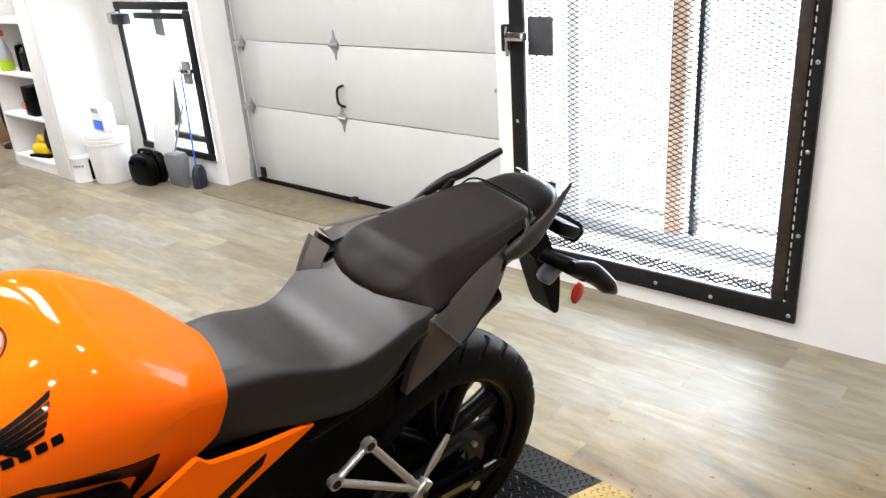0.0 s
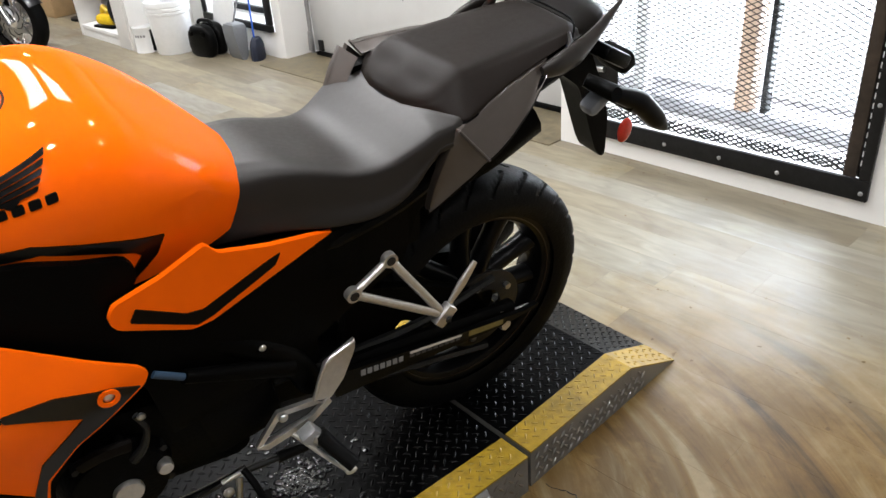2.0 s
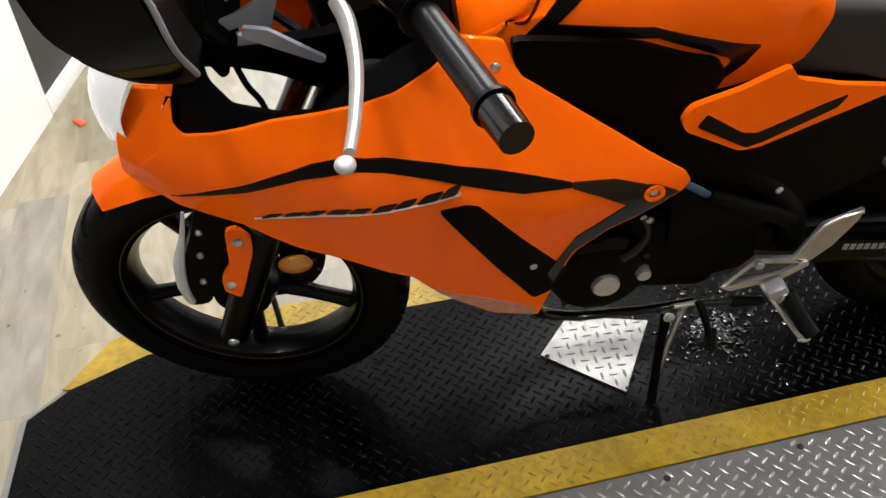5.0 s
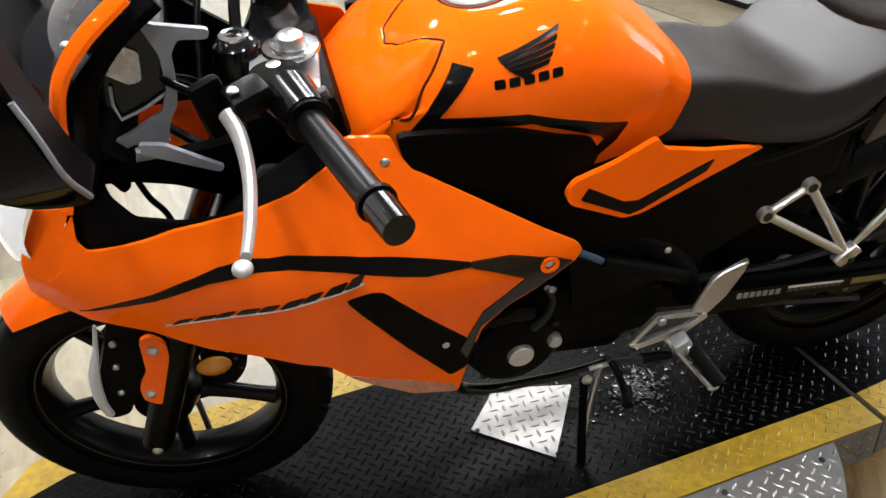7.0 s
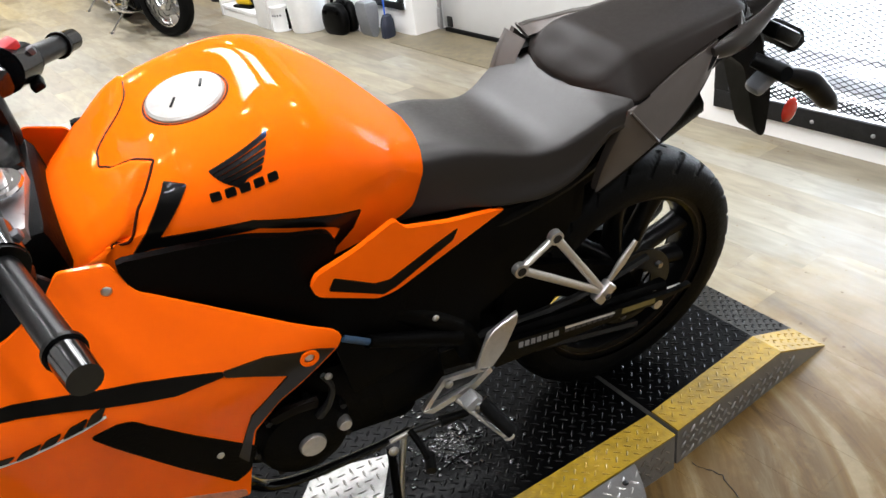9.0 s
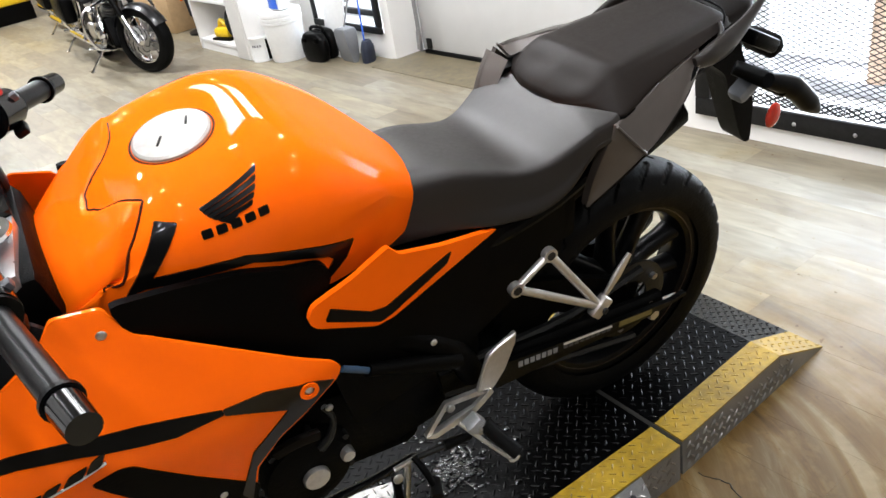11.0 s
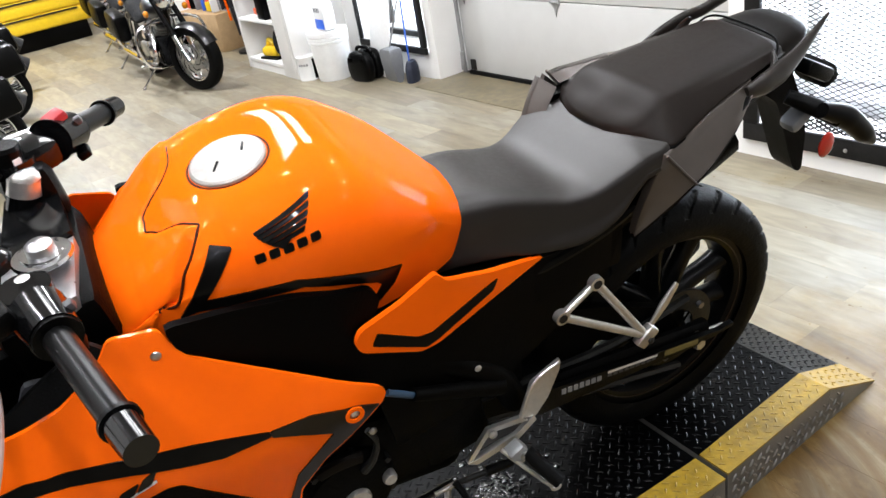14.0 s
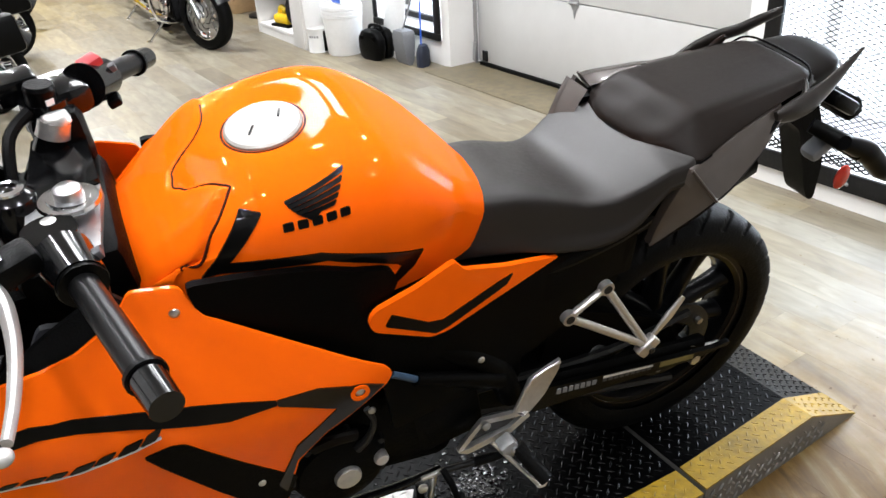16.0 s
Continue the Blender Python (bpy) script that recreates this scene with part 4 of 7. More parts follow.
def joint_x(t, near):
    """Where the front cover begins along a section that runs from the flank (t = 0) to the ridge (t = 1)."""
    if near:
        return line(t, [-0.4, 0, 0.25, 0.42, 0.5, 0.62, 0.67, 0.75, 0.82, 0.9, 1], [0.985, 0.980, 0.966, 0.943, 0.927, 0.896, 0.889, 0.908, 0.936, 0.951, 0.946])
    return line(t, [0.3, 0.6, 0.85, 0.93, 0.97, 1], [0.878, 0.880, 0.891, 0.909, 0.930, 0.946])


def tank_mesh():
    """Round main body with a flat round the filler and a faceted front cover that stands proud behind its joint."""
    bm = bmesh.new()
    rings, marks = [], []
    spots = [0.452 + 0.408 * i / 30 for i in range(30)] + [0.86 + 0.12 * i / 48 for i in range(48)] + [0.98 + 0.076 * i / 16 for i in range(17)]
    n = 56
    for x in spots:
        w = (tank_w(x - 0.015) + tank_w(x) + tank_w(x + 0.015)) / 3
        zt = (tank_top(x - 0.015) + tank_top(x) + tank_top(x + 0.015)) / 3
        zm = min(0.86, zt - 0.05)
        zb = line(x, [0.70, 0.76, 0.98, 1.056], [0.745, 0.78, 0.785, 0.80])
        half = [(w - 0.1 * (zm - zb) - 0.02, zb, -0.4), (w - 0.1 * (zm - zb), zb + 0.01, -0.35), (w - 0.05 * (zm - zb), (zb + zm) / 2, -0.2)]
        facet = ease((x - 0.87) / 0.05)
        for k in range(n + 1):
            a = math.pi / 2 * k / n
            y, z = w * max(0.0, math.cos(a)) ** (2 / 3), zm + (zt - zm) * math.sin(a) ** (2 / 3)
            t = k / n
            fy = w * line(t, [0, 0.25, 0.42, 0.5, 0.6, 0.8, 1], [1, 0.985, 0.94, 0.88, 0.72, 0.4, 0])
            fz = zt - line(t, [0, 0.25, 0.42, 0.5, 0.6, 0.8, 1], [zt - zm, 0.6 * (zt - zm), 0.040, 0.026, 0.014, 0.004, 0])
            half.append((y + (fy - y) * facet, z + (fz - z) * facet, t))
        rings.append([bm.verts.new((x, y, z)) for y, z, t in half] + [bm.verts.new((x, -y, z)) for y, z, t in half[-2::-1]])
        marks += [(t, True) for y, z, t in half] + [(t, False) for y, z, t in half[-2::-1]]
    skin(bm, rings, True)
    bm.normal_update()
    for v, (t, near) in zip(bm.verts, marks):
        x, y, z = v.co
        q = ease((x - joint_x(t, near)) / 0.007)
        r = math.hypot(x - 0.82, y - 0.018)
        if z > 0.9 and r < 0.125:
            v.co.z += ease((0.125 - r) / 0.063) * min(0, 0.9772 - 0.158 * (x - 0.82) - z)
        lip = line(t, [0.3, 0.6, 0.75, 1], [0.006, 0.013, 0.007, 0.003]) if near else 0.003
        v.co += v.normal * lip * q * ease((1.02 - x) / 0.06)
        v.co.y -= math.copysign(knee(x, z), y) * (abs(y) > 0.03)
    calm = [v for v, (t, near) in zip(bm.verts, marks) if t > 0.05 and 0.46 < v.co.x < 1.04 and abs(v.co.x - joint_x(t, near)) > 0.011 and math.hypot(v.co.x - 0.82, v.co.y - 0.018) > 0.07]
    for _ in range(4):
        bmesh.ops.smooth_vert(bm, verts=calm, factor=0.5, use_axis_x=False, use_axis_y=True, use_axis_z=True)
    return bm


tank_bm = tank_mesh()
tank_bm.faces.ensure_lookup_table()
TANK_TREE = BVHTree.FromBMesh(tank_bm)


def tank_y(x, z):
    hit = TANK_TREE.ray_cast(Vector((x, 1.0, z)), Vector((0, -1, 0)))[0]
    return hit.y if hit and hit.y > 0.02 else 0.1


def tank_z(x, y):
    hit = TANK_TREE.ray_cast(Vector((x, y, 2.0)), Vector((0, 0, -1)))[0]
    return hit.z if hit else 0.9


tank = part("fuel_tank", tank_bm, ORANGE, bike, "glossy orange fuel tank", angle=50)
# panel joints of the tank front
spread = [(0.97, False), (0.93, False), (0.85, False), (0.7, False)][::-1] + [(t, True) for t in (0.99, 0.95, 0.9, 0.86, 0.82, 0.78, 0.75, 0.71, 0.67, 0.645)]
route = []
for t, near in spread:
    x = joint_x(t, near) - 0.001
    y = tank_w(x) * line(t, [0.5, 0.6, 0.8, 1], [0.88, 0.72, 0.4, 0]) * (1 if near else -1)
    route.append((x, y, tank_z(x, y) - 0.0003))
part("joint", hose(route, 0.0017, 6, 4), SEAM, tank, "dark panel joint")
route = route[-1:]
for t in (0.6, 0.55, 0.5, 0.42, 0.33, 0.25, 0.19):
    x = joint_x(t, True) - 0.001
    z = tank_top(x) - line(t, [-0.2, 0, 0.25, 0.42, 0.5, 0.6], [1.35 * (tank_top(x) - 0.86), tank_top(x) - 0.86, 0.6 * (tank_top(x) - 0.86), 0.040, 0.026, 0.016])
    route.append((x, tank_y(x, z) - 0.0003, z))
part("joint", hose(route, 0.002, 6, 4), SEAM, tank, "dark panel joint")
# filler cap
CAP = Matrix.Translation((0.82, 0.018, 0.9745)) @ pose(0, 0, 0, 0, 9, 0)


def on_cap(bm):
    bmesh.ops.transform(bm, matrix=CAP, verts=bm.verts)
    return bm


cap = part("filler_cap", on_cap(turned([(0.0001, 0.0), (0.0001, 0.009), (0.05, 0.0085), (0.0535, 0.006), (0.055, 0.0), (0.055, -0.01)], 56, "Z", closed=False)), CAP_METAL, bike, "satin alloy filler cap")
part("cap_ring", on_cap(turned([(0.0555, -0.01), (0.0585, -0.01), (0.0585, 0.003), (0.0555, 0.003)], 56, "Z")), SEAM, cap)
part("key_slot", on_cap(box((0.02, 0.0025, 0.002), (0.018, 0.01, 0.0092), (0, 0, 60))), DECAL, cap)
part("key_cover", on_cap(box((0.018, 0.0035, 0.003), (-0.026, -0.01, 0.0092), (0, 0, 70), 0.001)), DARK_STEEL, cap)

# graphics on the tank, both sides
TANK_MARK = [(0.948, 0.862), (0.886, 0.943), (0.862, 0.940), (0.912, 0.882), (0.798, 0.880), (0.644, 0.825), (0.657, 0.796), (0.714, 0.75), (0.678, 0.805), (0.687, 0.816), (0.791, 0.866), (0.925, 0.868)]
for s in (1, -1):
    part("black_graphic", sheet(TANK_MARK, tank_y, 0.003, 0.0026, 0.009, s, 0.002), DECAL, tank, "black angular graphic")
    for k in range(6):
        quad = []
        for u, e in ((k / 6.0, 0), (k / 6.0, 1), ((k + 0.62) / 6.0, 1), ((k + 0.8) / 6.0, 0)):
            quad.append((0.749 + (0.030 if u < 0.8 else 0.048) * u, 0.974 - 0.042 * u) if e else (0.833 - 0.011 * u - 0.02 * u * u, 0.949 - 0.021 * u))
        part("emblem_bar", sheet(quad, tank_y, 0.002, 0.0024, 0.012, s, 0.001), DECAL, tank)
    for k in range(5):
        x0, z0 = 0.841 - 0.0184 * k, 0.917 + 0.002 * k
        part("emblem_block", sheet([(x0, z0), (x0 - 0.0135, z0 + 0.0016), (x0 - 0.0138, z0 + 0.0115), (x0 - 0.0004, z0 + 0.010)], tank_y, 0.002, 0.0018, 0.02, s, 0.002), DECAL, tank)

# --- side covers under the tank and seat ---
def cover_y(x, z):
    return max(0.115, min(0.2, 0.178 + 0.18 * (x - 0.634))) - 0.25 * max(0, 0.5 - z)


def accent_y(x, z):
    return 0.186 + 0.2 * (x - 0.634)


COVER = [(0.973, 0.885), (0.891, 0.875), (0.81, 0.86), (0.70, 0.818), (0.69, 0.79), (0.72, 0.75), (0.66, 0.74), (0.572, 0.742), (0.48, 0.725), (0.381, 0.712), (0.2, 0.69), (0.24, 0.56), (0.42, 0.50), (0.52, 0.46), (0.70, 0.47), (0.72, 0.60), (0.95, 0.78)]
ACCENT = [(0.746, 0.749), (0.735, 0.768), (0.666, 0.777), (0.599, 0.796), (0.583, 0.772), (0.5, 0.741), (0.384, 0.709), (0.468, 0.692), (0.606, 0.664), (0.639, 0.667), (0.737, 0.73)]
ACCENT_MARK = [(0.709, 0.75), (0.644, 0.701), (0.618, 0.693), (0.519, 0.716), (0.485, 0.722), (0.496, 0.704), (0.607, 0.674), (0.631, 0.672), (0.72, 0.733)]

for s in (1, -1):
    part("side_cover", sheet(COVER, cover_y, 0.012, 0, 0.04, s, 0.012), MATT, bike, "matt black side cover")
    acc = part("side_accent", sheet(ACCENT, accent_y, 0.01, 0.004, 0.03, s, 0.008), ORANGE, bike, "orange side accent panel")
    part("black_graphic", sheet(ACCENT_MARK, accent_y, 0.003, 0.006, 0.03, s, 0.003), DECAL, acc)
for s in (1, -1):
    part("frame_cover", sheet([(0.96, 0.85), (0.74, 0.83), (0.57, 0.78), (0.56, 0.66), (0.6, 0.6), (0.8, 0.68)], lambda x, z: 0.112, 0.01, 0, 0.04, s, 0.01), MATT, bike, "black inner frame cover")
for s in (1, -1):
    part("under_seat_tray", sheet([(0.61, 0.752), (0.575, 0.735), (0.48, 0.714), (0.38, 0.702), (0.2, 0.682), (0.2, 0.6), (0.6, 0.62)], lambda x, z: 0.148 - 0.12 * max(0, 0.5 - x), 0.06, 0, 0.04, s, 0.01), MATT, bike, "black tray under the seat")
part("cover_bolt", ball((0.536, 0.170, 0.556), 0.0065, (1, 0.5, 1), u=10, v=6), ALLOY, bike, "bright bolt head")

# --- fairing ---
FAIRING = [(1.472, 0.675), (1.437, 0.718), (1.409, 0.746), (1.391, 0.8), (1.375, 0.819), (1.38, 0.786), (1.37, 0.775), (1.332, 0.785), (1.253, 0.813), (1.186, 0.828), (1.108, 0.842), (1.06, 0.865), (1.034, 0.893), (0.978, 0.879), (0.967, 0.853), (0.956, 0.834), (0.844, 0.755), (0.726, 0.669), (0.715, 0.652), (0.725, 0.635), (0.828, 0.588), (0.872, 0.545), (0.892, 0.454), (0.906, 0.375), (0.983, 0.409), (1.078, 0.506), (1.105, 0.542), (1.176, 0.575), (1.256, 0.603), (1.32, 0.645), (1.408, 0.662)]
STRIPE = [(1.411, 0.677), (1.342, 0.71), (1.272, 0.743), (1.214, 0.769), (1.174, 0.778), (1.128, 0.775), (1.062, 0.759), (0.993, 0.737), (0.893, 0.699), (0.893, 0.692), (0.957, 0.698), (0.994, 0.711), (1.064, 0.739), (1.13, 0.758), (1.169, 0.761), (1.231, 0.747), (1.283, 0.726), (1.344, 0.702)]
HOOK = [(0.893, 0.699), (0.834, 0.69), (0.766, 0.663), (0.73, 0.638), (0.828, 0.593), (0.874, 0.551), (0.894, 0.474), (0.906, 0.502), (0.873, 0.588), (0.809, 0.639), (0.853, 0.67), (0.893, 0.691)]
VENT = [(1.068, 0.693), (1.034, 0.699), (1.016, 0.691), (0.952, 0.603), (0.876, 0.505), (0.895, 0.449), (0.92, 0.436), (0.989, 0.55)]
for s in (1, -1):
    fair = part("side_fairing", sheet(FAIRING, fairing_y, 0.006, 0, 0.028, s, 0.006), ORANGE, bike, "glossy orange side fairing")
    part("black_stripe", sheet(STRIPE, fairing_y, 0.003, 0.0018, 0.02, s, 0.002), DECAL, fair, "black stripe")
    part("smoked_graphic", sheet(HOOK, fairing_y, 0.003, 0.0022, 0.02, s, 0.003), DECAL_GREY, fair, "smoked hook graphic")
    # flat black sheet lies over the vent area; no opening is cut
    vent = part("vent", sheet(VENT, fairing_y, 0.003, 0.002, 0.03, s, 0.006), MATT, fair, "matt black sheet over the vent area")
    part("scuffed_film", sheet([(1.078, 0.51), (0.985, 0.454), (0.909, 0.398), (0.91, 0.378), (0.983, 0.412), (1.07, 0.497)], fairing_y, 0.002, 0.0012, 0.03, s, 0.008), material("scuffed_film", (0.5, 0.2, 0.12), 0.6, 0, 0.35, 60, 0.3, 200), fair, "scuffed clear film")
    # plain slanting shapes of the model mark
    for k in range(9):
        x0 = 1.295 - 0.0285 * k
        z0 = 0.667 + 0.0058 * k
        h = 0.013 + 0.0006 * k
        part("mark_shape", sheet([(x0, z0), (x0 - 0.02 - 0.004 * (k % 2), z0 + 0.004), (x0 - 0.031 - 0.004 * (k % 2), z0 + h), (x0 - 0.012, z0 + h - 0.004)], fairing_y, 0.002, 0.0016, 0.03, s, 0.003), DECAL if k < 8 else DECAL_GREY, fair)
    part("mark_line", sheet([(1.303, 0.664), (1.17, 0.688), (1.041, 0.716), (1.041, 0.719), (1.17, 0.691), (1.303, 0.667)], fairing_y, 0.002, 0.0018, 0.03, s, 0), DECAL_WHITE, fair)
    bl = part("fairing_bolt", ball((0.774, s * (fairing_y(0.774, 0.655) + 0.002), 0.655), 0.0075, (1, 0.45, 1), u=12, v=6), ALLOY, fair, "bright button bolt")
    part("bolt_washer", turned([(0.008, 0), (0.0145, 0), (0.0145, 0.0025), (0.008, 0.0025)], 20, "Y", (0.774, s * (fairing_y(0.774, 0.655) + (0.0035 if s > 0 else 0.006)), 0.655)), ORANGE, bl)
    part("fairing_bolt", ball((0.99, s * (fairing_y(0.99, 0.853) + 0.001), 0.853), 0.007, (1, 0.45, 1), u=12, v=6), STEEL, fair)
    if s > 0:
        part("fairing_liner", sheet([(0.5 * (x - 1.1) * 1.94 + 1.1, 0.5 * (z - 0.66) * 1.94 + 0.66) for x, z in FAIRING], fairing_y, 0.003, -0.011, 0.04, s, 0.006), MATT, fair, "black inside of the fairing")
    # inner trim along the cockpit edge
    part("inner_trim", sheet([(1.39, 0.82), (1.385, 0.75), (1.362, 0.745), (1.227, 0.78), (1.12, 0.80), (1.07, 0.81), (1.03, 0.86), (1.06, 0.885), (1.134, 0.857), (1.18, 0.834), (1.202, 0.819), (1.246, 0.814), (1.3, 0.817), (1.325, 0.835), (1.34, 0.90), (1.365, 0.91)],
                             lambda x, z: fairing_y(x, z) - 0.012 - 0.25 * max(0, z - 0.81), 0.008, 0, 0.03, s, 0.005), BLACK, bike, "black inner fairing trim")
part("vent_bolt", ball((0.93, fairing_y(0.93, 0.53) + 0.003, 0.53), 0.006, (1, 0.5, 1), u=10, v=6), ALLOY, bike)

# nose with the headlight
bm = bmesh.new()
rings = []
for j in range(9):
    t = j / 8
    z = 0.70 + 0.15 * t
    ring = []
    for i in range(17):
        q = -1 + i / 8
        y = (0.118 + 0.03 * t) * q
        x = 1.447 - 0.035 * t + (0.075 - 0.03 * t) * (1 - q * q) + 0.02 * math.sin(math.pi * t)
        ring.append(bm.verts.new((x, y, z)))
    rings.append(ring)
skin(bm, rings, False)
nose = part("headlight", bm, LENS, bike, "clear double headlight lens", angle=60)
for s in (1, -1):
    part("nose_panel", sheet([(1.472, 0.673), (1.437, 0.716), (1.409, 0.744), (1.391, 0.80), (1.375, 0.828), (1.425, 0.815), (1.446, 0.782), (1.471, 0.735), (1.479, 0.68)], lambda x, z: fairing_y(x, z) - 0.002, 0.01, 0, 0.02, s, 0.006), ORANGE, bike, "orange nose panel")
    # arm of the upper fairing that edges the windscreen
    part("screen_arm", hose([(1.378, s * 0.155, 0.83), (1.358, s * 0.152, 0.89), (1.345, s * 0.15, 0.953), (1.326, s * 0.15, 1.0), (1.29, s * 0.147, 1.04), (1.24, s * 0.135, 1.075)], 0.012, 8, 6, flat=0.5), ORANGE, bike, "orange edge of the upper fairing")
    part("screen_trim", hose([(1.36, s * 0.135, 0.83), (1.335, s * 0.132, 0.89), (1.32, s * 0.13, 0.95), (1.302, s * 0.13, 0.99), (1.265, s * 0.127, 1.03), (1.215, s * 0.115, 1.062)], 0.02, 8, 6, flat=0.6), MATT, bike, "black inner edge of the upper fairing")

# windscreen
bm = bmesh.new()
rings = []
for j in range(13):
    t = j / 12
    ring = []
    for i in range(17):
        q = -1 + i / 8
        y = 0.152 * q * (1 - 0.25 * t * t)
        x = 1.40 - 0.16 * t - 0.05 * t * t + 0.055 * (1 - q * q) * (1 - 0.4 * t)
        z = 0.90 + 0.20 * t + 0.02 * (1 - q * q)
        ring.append(bm.verts.new((x, y, z)))
    rings.append(ring)
skin(bm, rings, False)
screen = part("windscreen", bm, SMOKE, bike, "smoked plastic windscreen", angle=60)
for s in (1, -1):
    for t in ((1.36, 0.148, 0.945), (1.3, 0.138, 1.03)):
        part("screen_bolt", ball((t[0] + 0.012, s * t[1], t[2]), 0.006, u=8, v=6), ALLOY, screen)
    # mirrors
    m = new("mirror")
    m.parent = bike
    tagged(m, "black mirror on a short stalk")
    FACE = [(1.325, 1.17), (1.305, 1.105), (1.296, 1.07), (1.290, 1.03), (1.283, 0.985), (1.298, 0.966), (1.338, 0.976), (1.362, 1.005), (1.386, 1.05), (1.40, 1.12), (1.37, 1.185)]
    part("shell", sheet(FACE, lambda x, z: 0.385 - 4 * (z - 1.07) ** 2, 0.05, 0, 0.02, s, 0.012), BLACK, m)
    part("mirror_glass", sheet([(x + 0.14 * (1.345 - x), z + 0.14 * (1.07 - z)) for x, z in FACE], lambda x, z: 0.386 - 4 * (z - 1.07) ** 2, 0.002, 0.0015, 0.02, s, 0.012), MIRROR, m, "mirror glass, tint darkened for the dark room it reflects")
    # grey strip paints the highlight along the shell's edge
    part("shell_highlight", hose([(1.306, s * 0.384, 1.105), (1.297, s * 0.387, 1.07), (1.291, s * 0.385, 1.03), (1.285, s * 0.36, 0.988)], 0.003, 8, 4), GREY_TRIM, m, "grey strip drawn as the edge highlight")
    part("stalk", hose([(1.34, s * 0.35, 1.03), (1.35, s * 0.26, 1.02), (1.37, s * 0.17, 0.99)], 0.014, 10, 5), BLACK, m)
    part("stalk_foot", ball((1.37, s * 0.17, 0.99), 0.026, (1, 0.8, 1.2)), BLACK, m)

# cockpit
dash = part("dash_panel", box((0.02, 0.25, 0.12), (1.33, 0, 0.90), (0, 40, 0), 0.008), BLACK, bike, "black dash panel")
part("instrument_hood", sheet([(1.312, 1.0), (1.243, 1.022), (1.222, 0.964), (1.231, 0.93), (1.294, 0.903), (1.318, 0.95)], lambda x, z: 0.085, 0.17, 0, 0.04, 1, 0.010), GLOSS, bike, "gloss black instrument cluster")
# the glass's bright reflection is put into its mottled grey colour
part("instrument_lens", sheet([(1.289, 1.012), (1.25, 0.987), (1.256, 0.951), (1.271, 0.947), (1.305, 0.973)], lambda x, z: 0.089, 0.003, 0, 0.04, 1, 0.004), material("instrument_glare", (0.34, 0.33, 0.36), 0.12, 0.7, 0.5, 24, coat=1.0), bike, "instrument glass, grey mottle painted as its reflection")
part("instrument_edge", hose([(1.293, 0.091, 0.95), (1.293, 0.091, 0.904), (1.232, 0.091, 0.931)], 0.0022, 6, 2), GREY_PALE, bike, "pale edge of the cluster")
part("shell_plate", sheet([(1.14, 0.855), (1.04, 0.832), (1.105, 0.79), (1.18, 0.78)], lambda x, z: 0.172, 0.01, 0, 0.03, 1, 0.01), GREY_SHADE, bike, "dark grey inner plate")
for s in (1, -1):
    part("cockpit_bracket", hose([(1.365, s * 0.1, 0.846), (1.30, s * 0.1, 0.858), (1.262, s * 0.1, 0.865), (1.247, s * 0.1, 0.875)], 0.006, 8, 5, flat=0.8), GREY_TRIM, bike, "grey cockpit bracket")
    part("cockpit_strut", hose([(1.285, s * 0.12, 0.868), (1.232, s * 0.12, 0.854), (1.175, s * 0.12, 0.83)], 0.011, 8, 4, flat=0.7), GREY_TRIM, bike)
    part("inner_duct", sheet([(1.36, 0.858), (1.2, 0.868), (1.09, 0.878), (1.06, 0.87), (1.09, 0.82), (1.165, 0.798), (1.198, 0.794), (1.247, 0.822), (1.298, 0.838), (1.36, 0.845)], lambda x, z: 0.13, 0.02, 0, 0.03, s, 0.01), MATT, bike, "black inner duct")
part("loom", hose([(1.303, 0.1, 0.84), (1.292, 0.1, 0.79), (1.277, 0.1, 0.757), (1.268, 0.1, 0.70)], 0.0045, 8, 5), BLACK, bike, "thin black cable")
PLATE_GREY = material("plate_grey", (0.2, 0.21, 0.235), 0.38, 0.15, 0.08, 20)
STAY = [(1.24, 1.047), (1.228, 1.028), (1.164, 1.012), (1.167, 1.0), (1.202, 1.005), (1.213, 0.987), (1.216, 0.95), (1.222, 0.92), (1.233, 0.907), (1.246, 0.871), (1.284, 0.877), (1.345, 0.853), (1.35, 0.868), (1.286, 0.892), (1.242, 0.915), (1.229, 0.944), (1.226, 0.989), (1.238, 1.026)]
stay = part("cockpit_stay", sheet(STAY, lambda x, z: 0.108, 0.008, 0, 0.025, 1, 0.006), PLATE_GREY, bike, "blue grey cockpit stay plate")
part("stay_screw", ball((1.343, 0.111, 0.862), 0.007, (1, 0.6, 1), u=10, v=6), STEEL, stay)
part("stay_screw", ball((1.239, 0.111, 1.03), 0.006, (1, 0.6, 1), u=10, v=6), STEEL, stay)
part("duct_plate", sheet([(1.275, 0.895), (1.247, 0.889), (1.183, 0.843), (1.19, 0.837), (1.275, 0.881)], lambda x, z: 0.14, 0.008, 0, 0.025, 1, 0.004), PLATE_GREY, bike, "blue grey duct plate")
part("cowl_back", box((0.015, 0.25, 0.24), (1.365, 0.0, 0.925), (0, 28, 0), 0.006), MATT, bike, "black inner wall of the nose")
part("right_inner", sheet([(1.38, 0.80), (1.36, 0.95), (1.27, 1.03), (1.2, 0.95), (1.1, 0.87), (1.15, 0.80)], lambda x, z: 0.125, 0.01, 0, 0.04, -1, 0.01), MATT, bike, "black inner fairing wall")
part("wiring", hose([(1.25, 0.05, 0.86), (1.2, 0.08, 0.83), (1.17, 0.06, 0.78), (1.13, 0.03, 0.8)], 0.007, 8, 6), BLACK, bike, "black wiring loom")
part("head_stock", rod((1.08, 0, 0.90), (1.17, 0, 0.72), 0.04, 0.045, 20), ENGINE, bike)

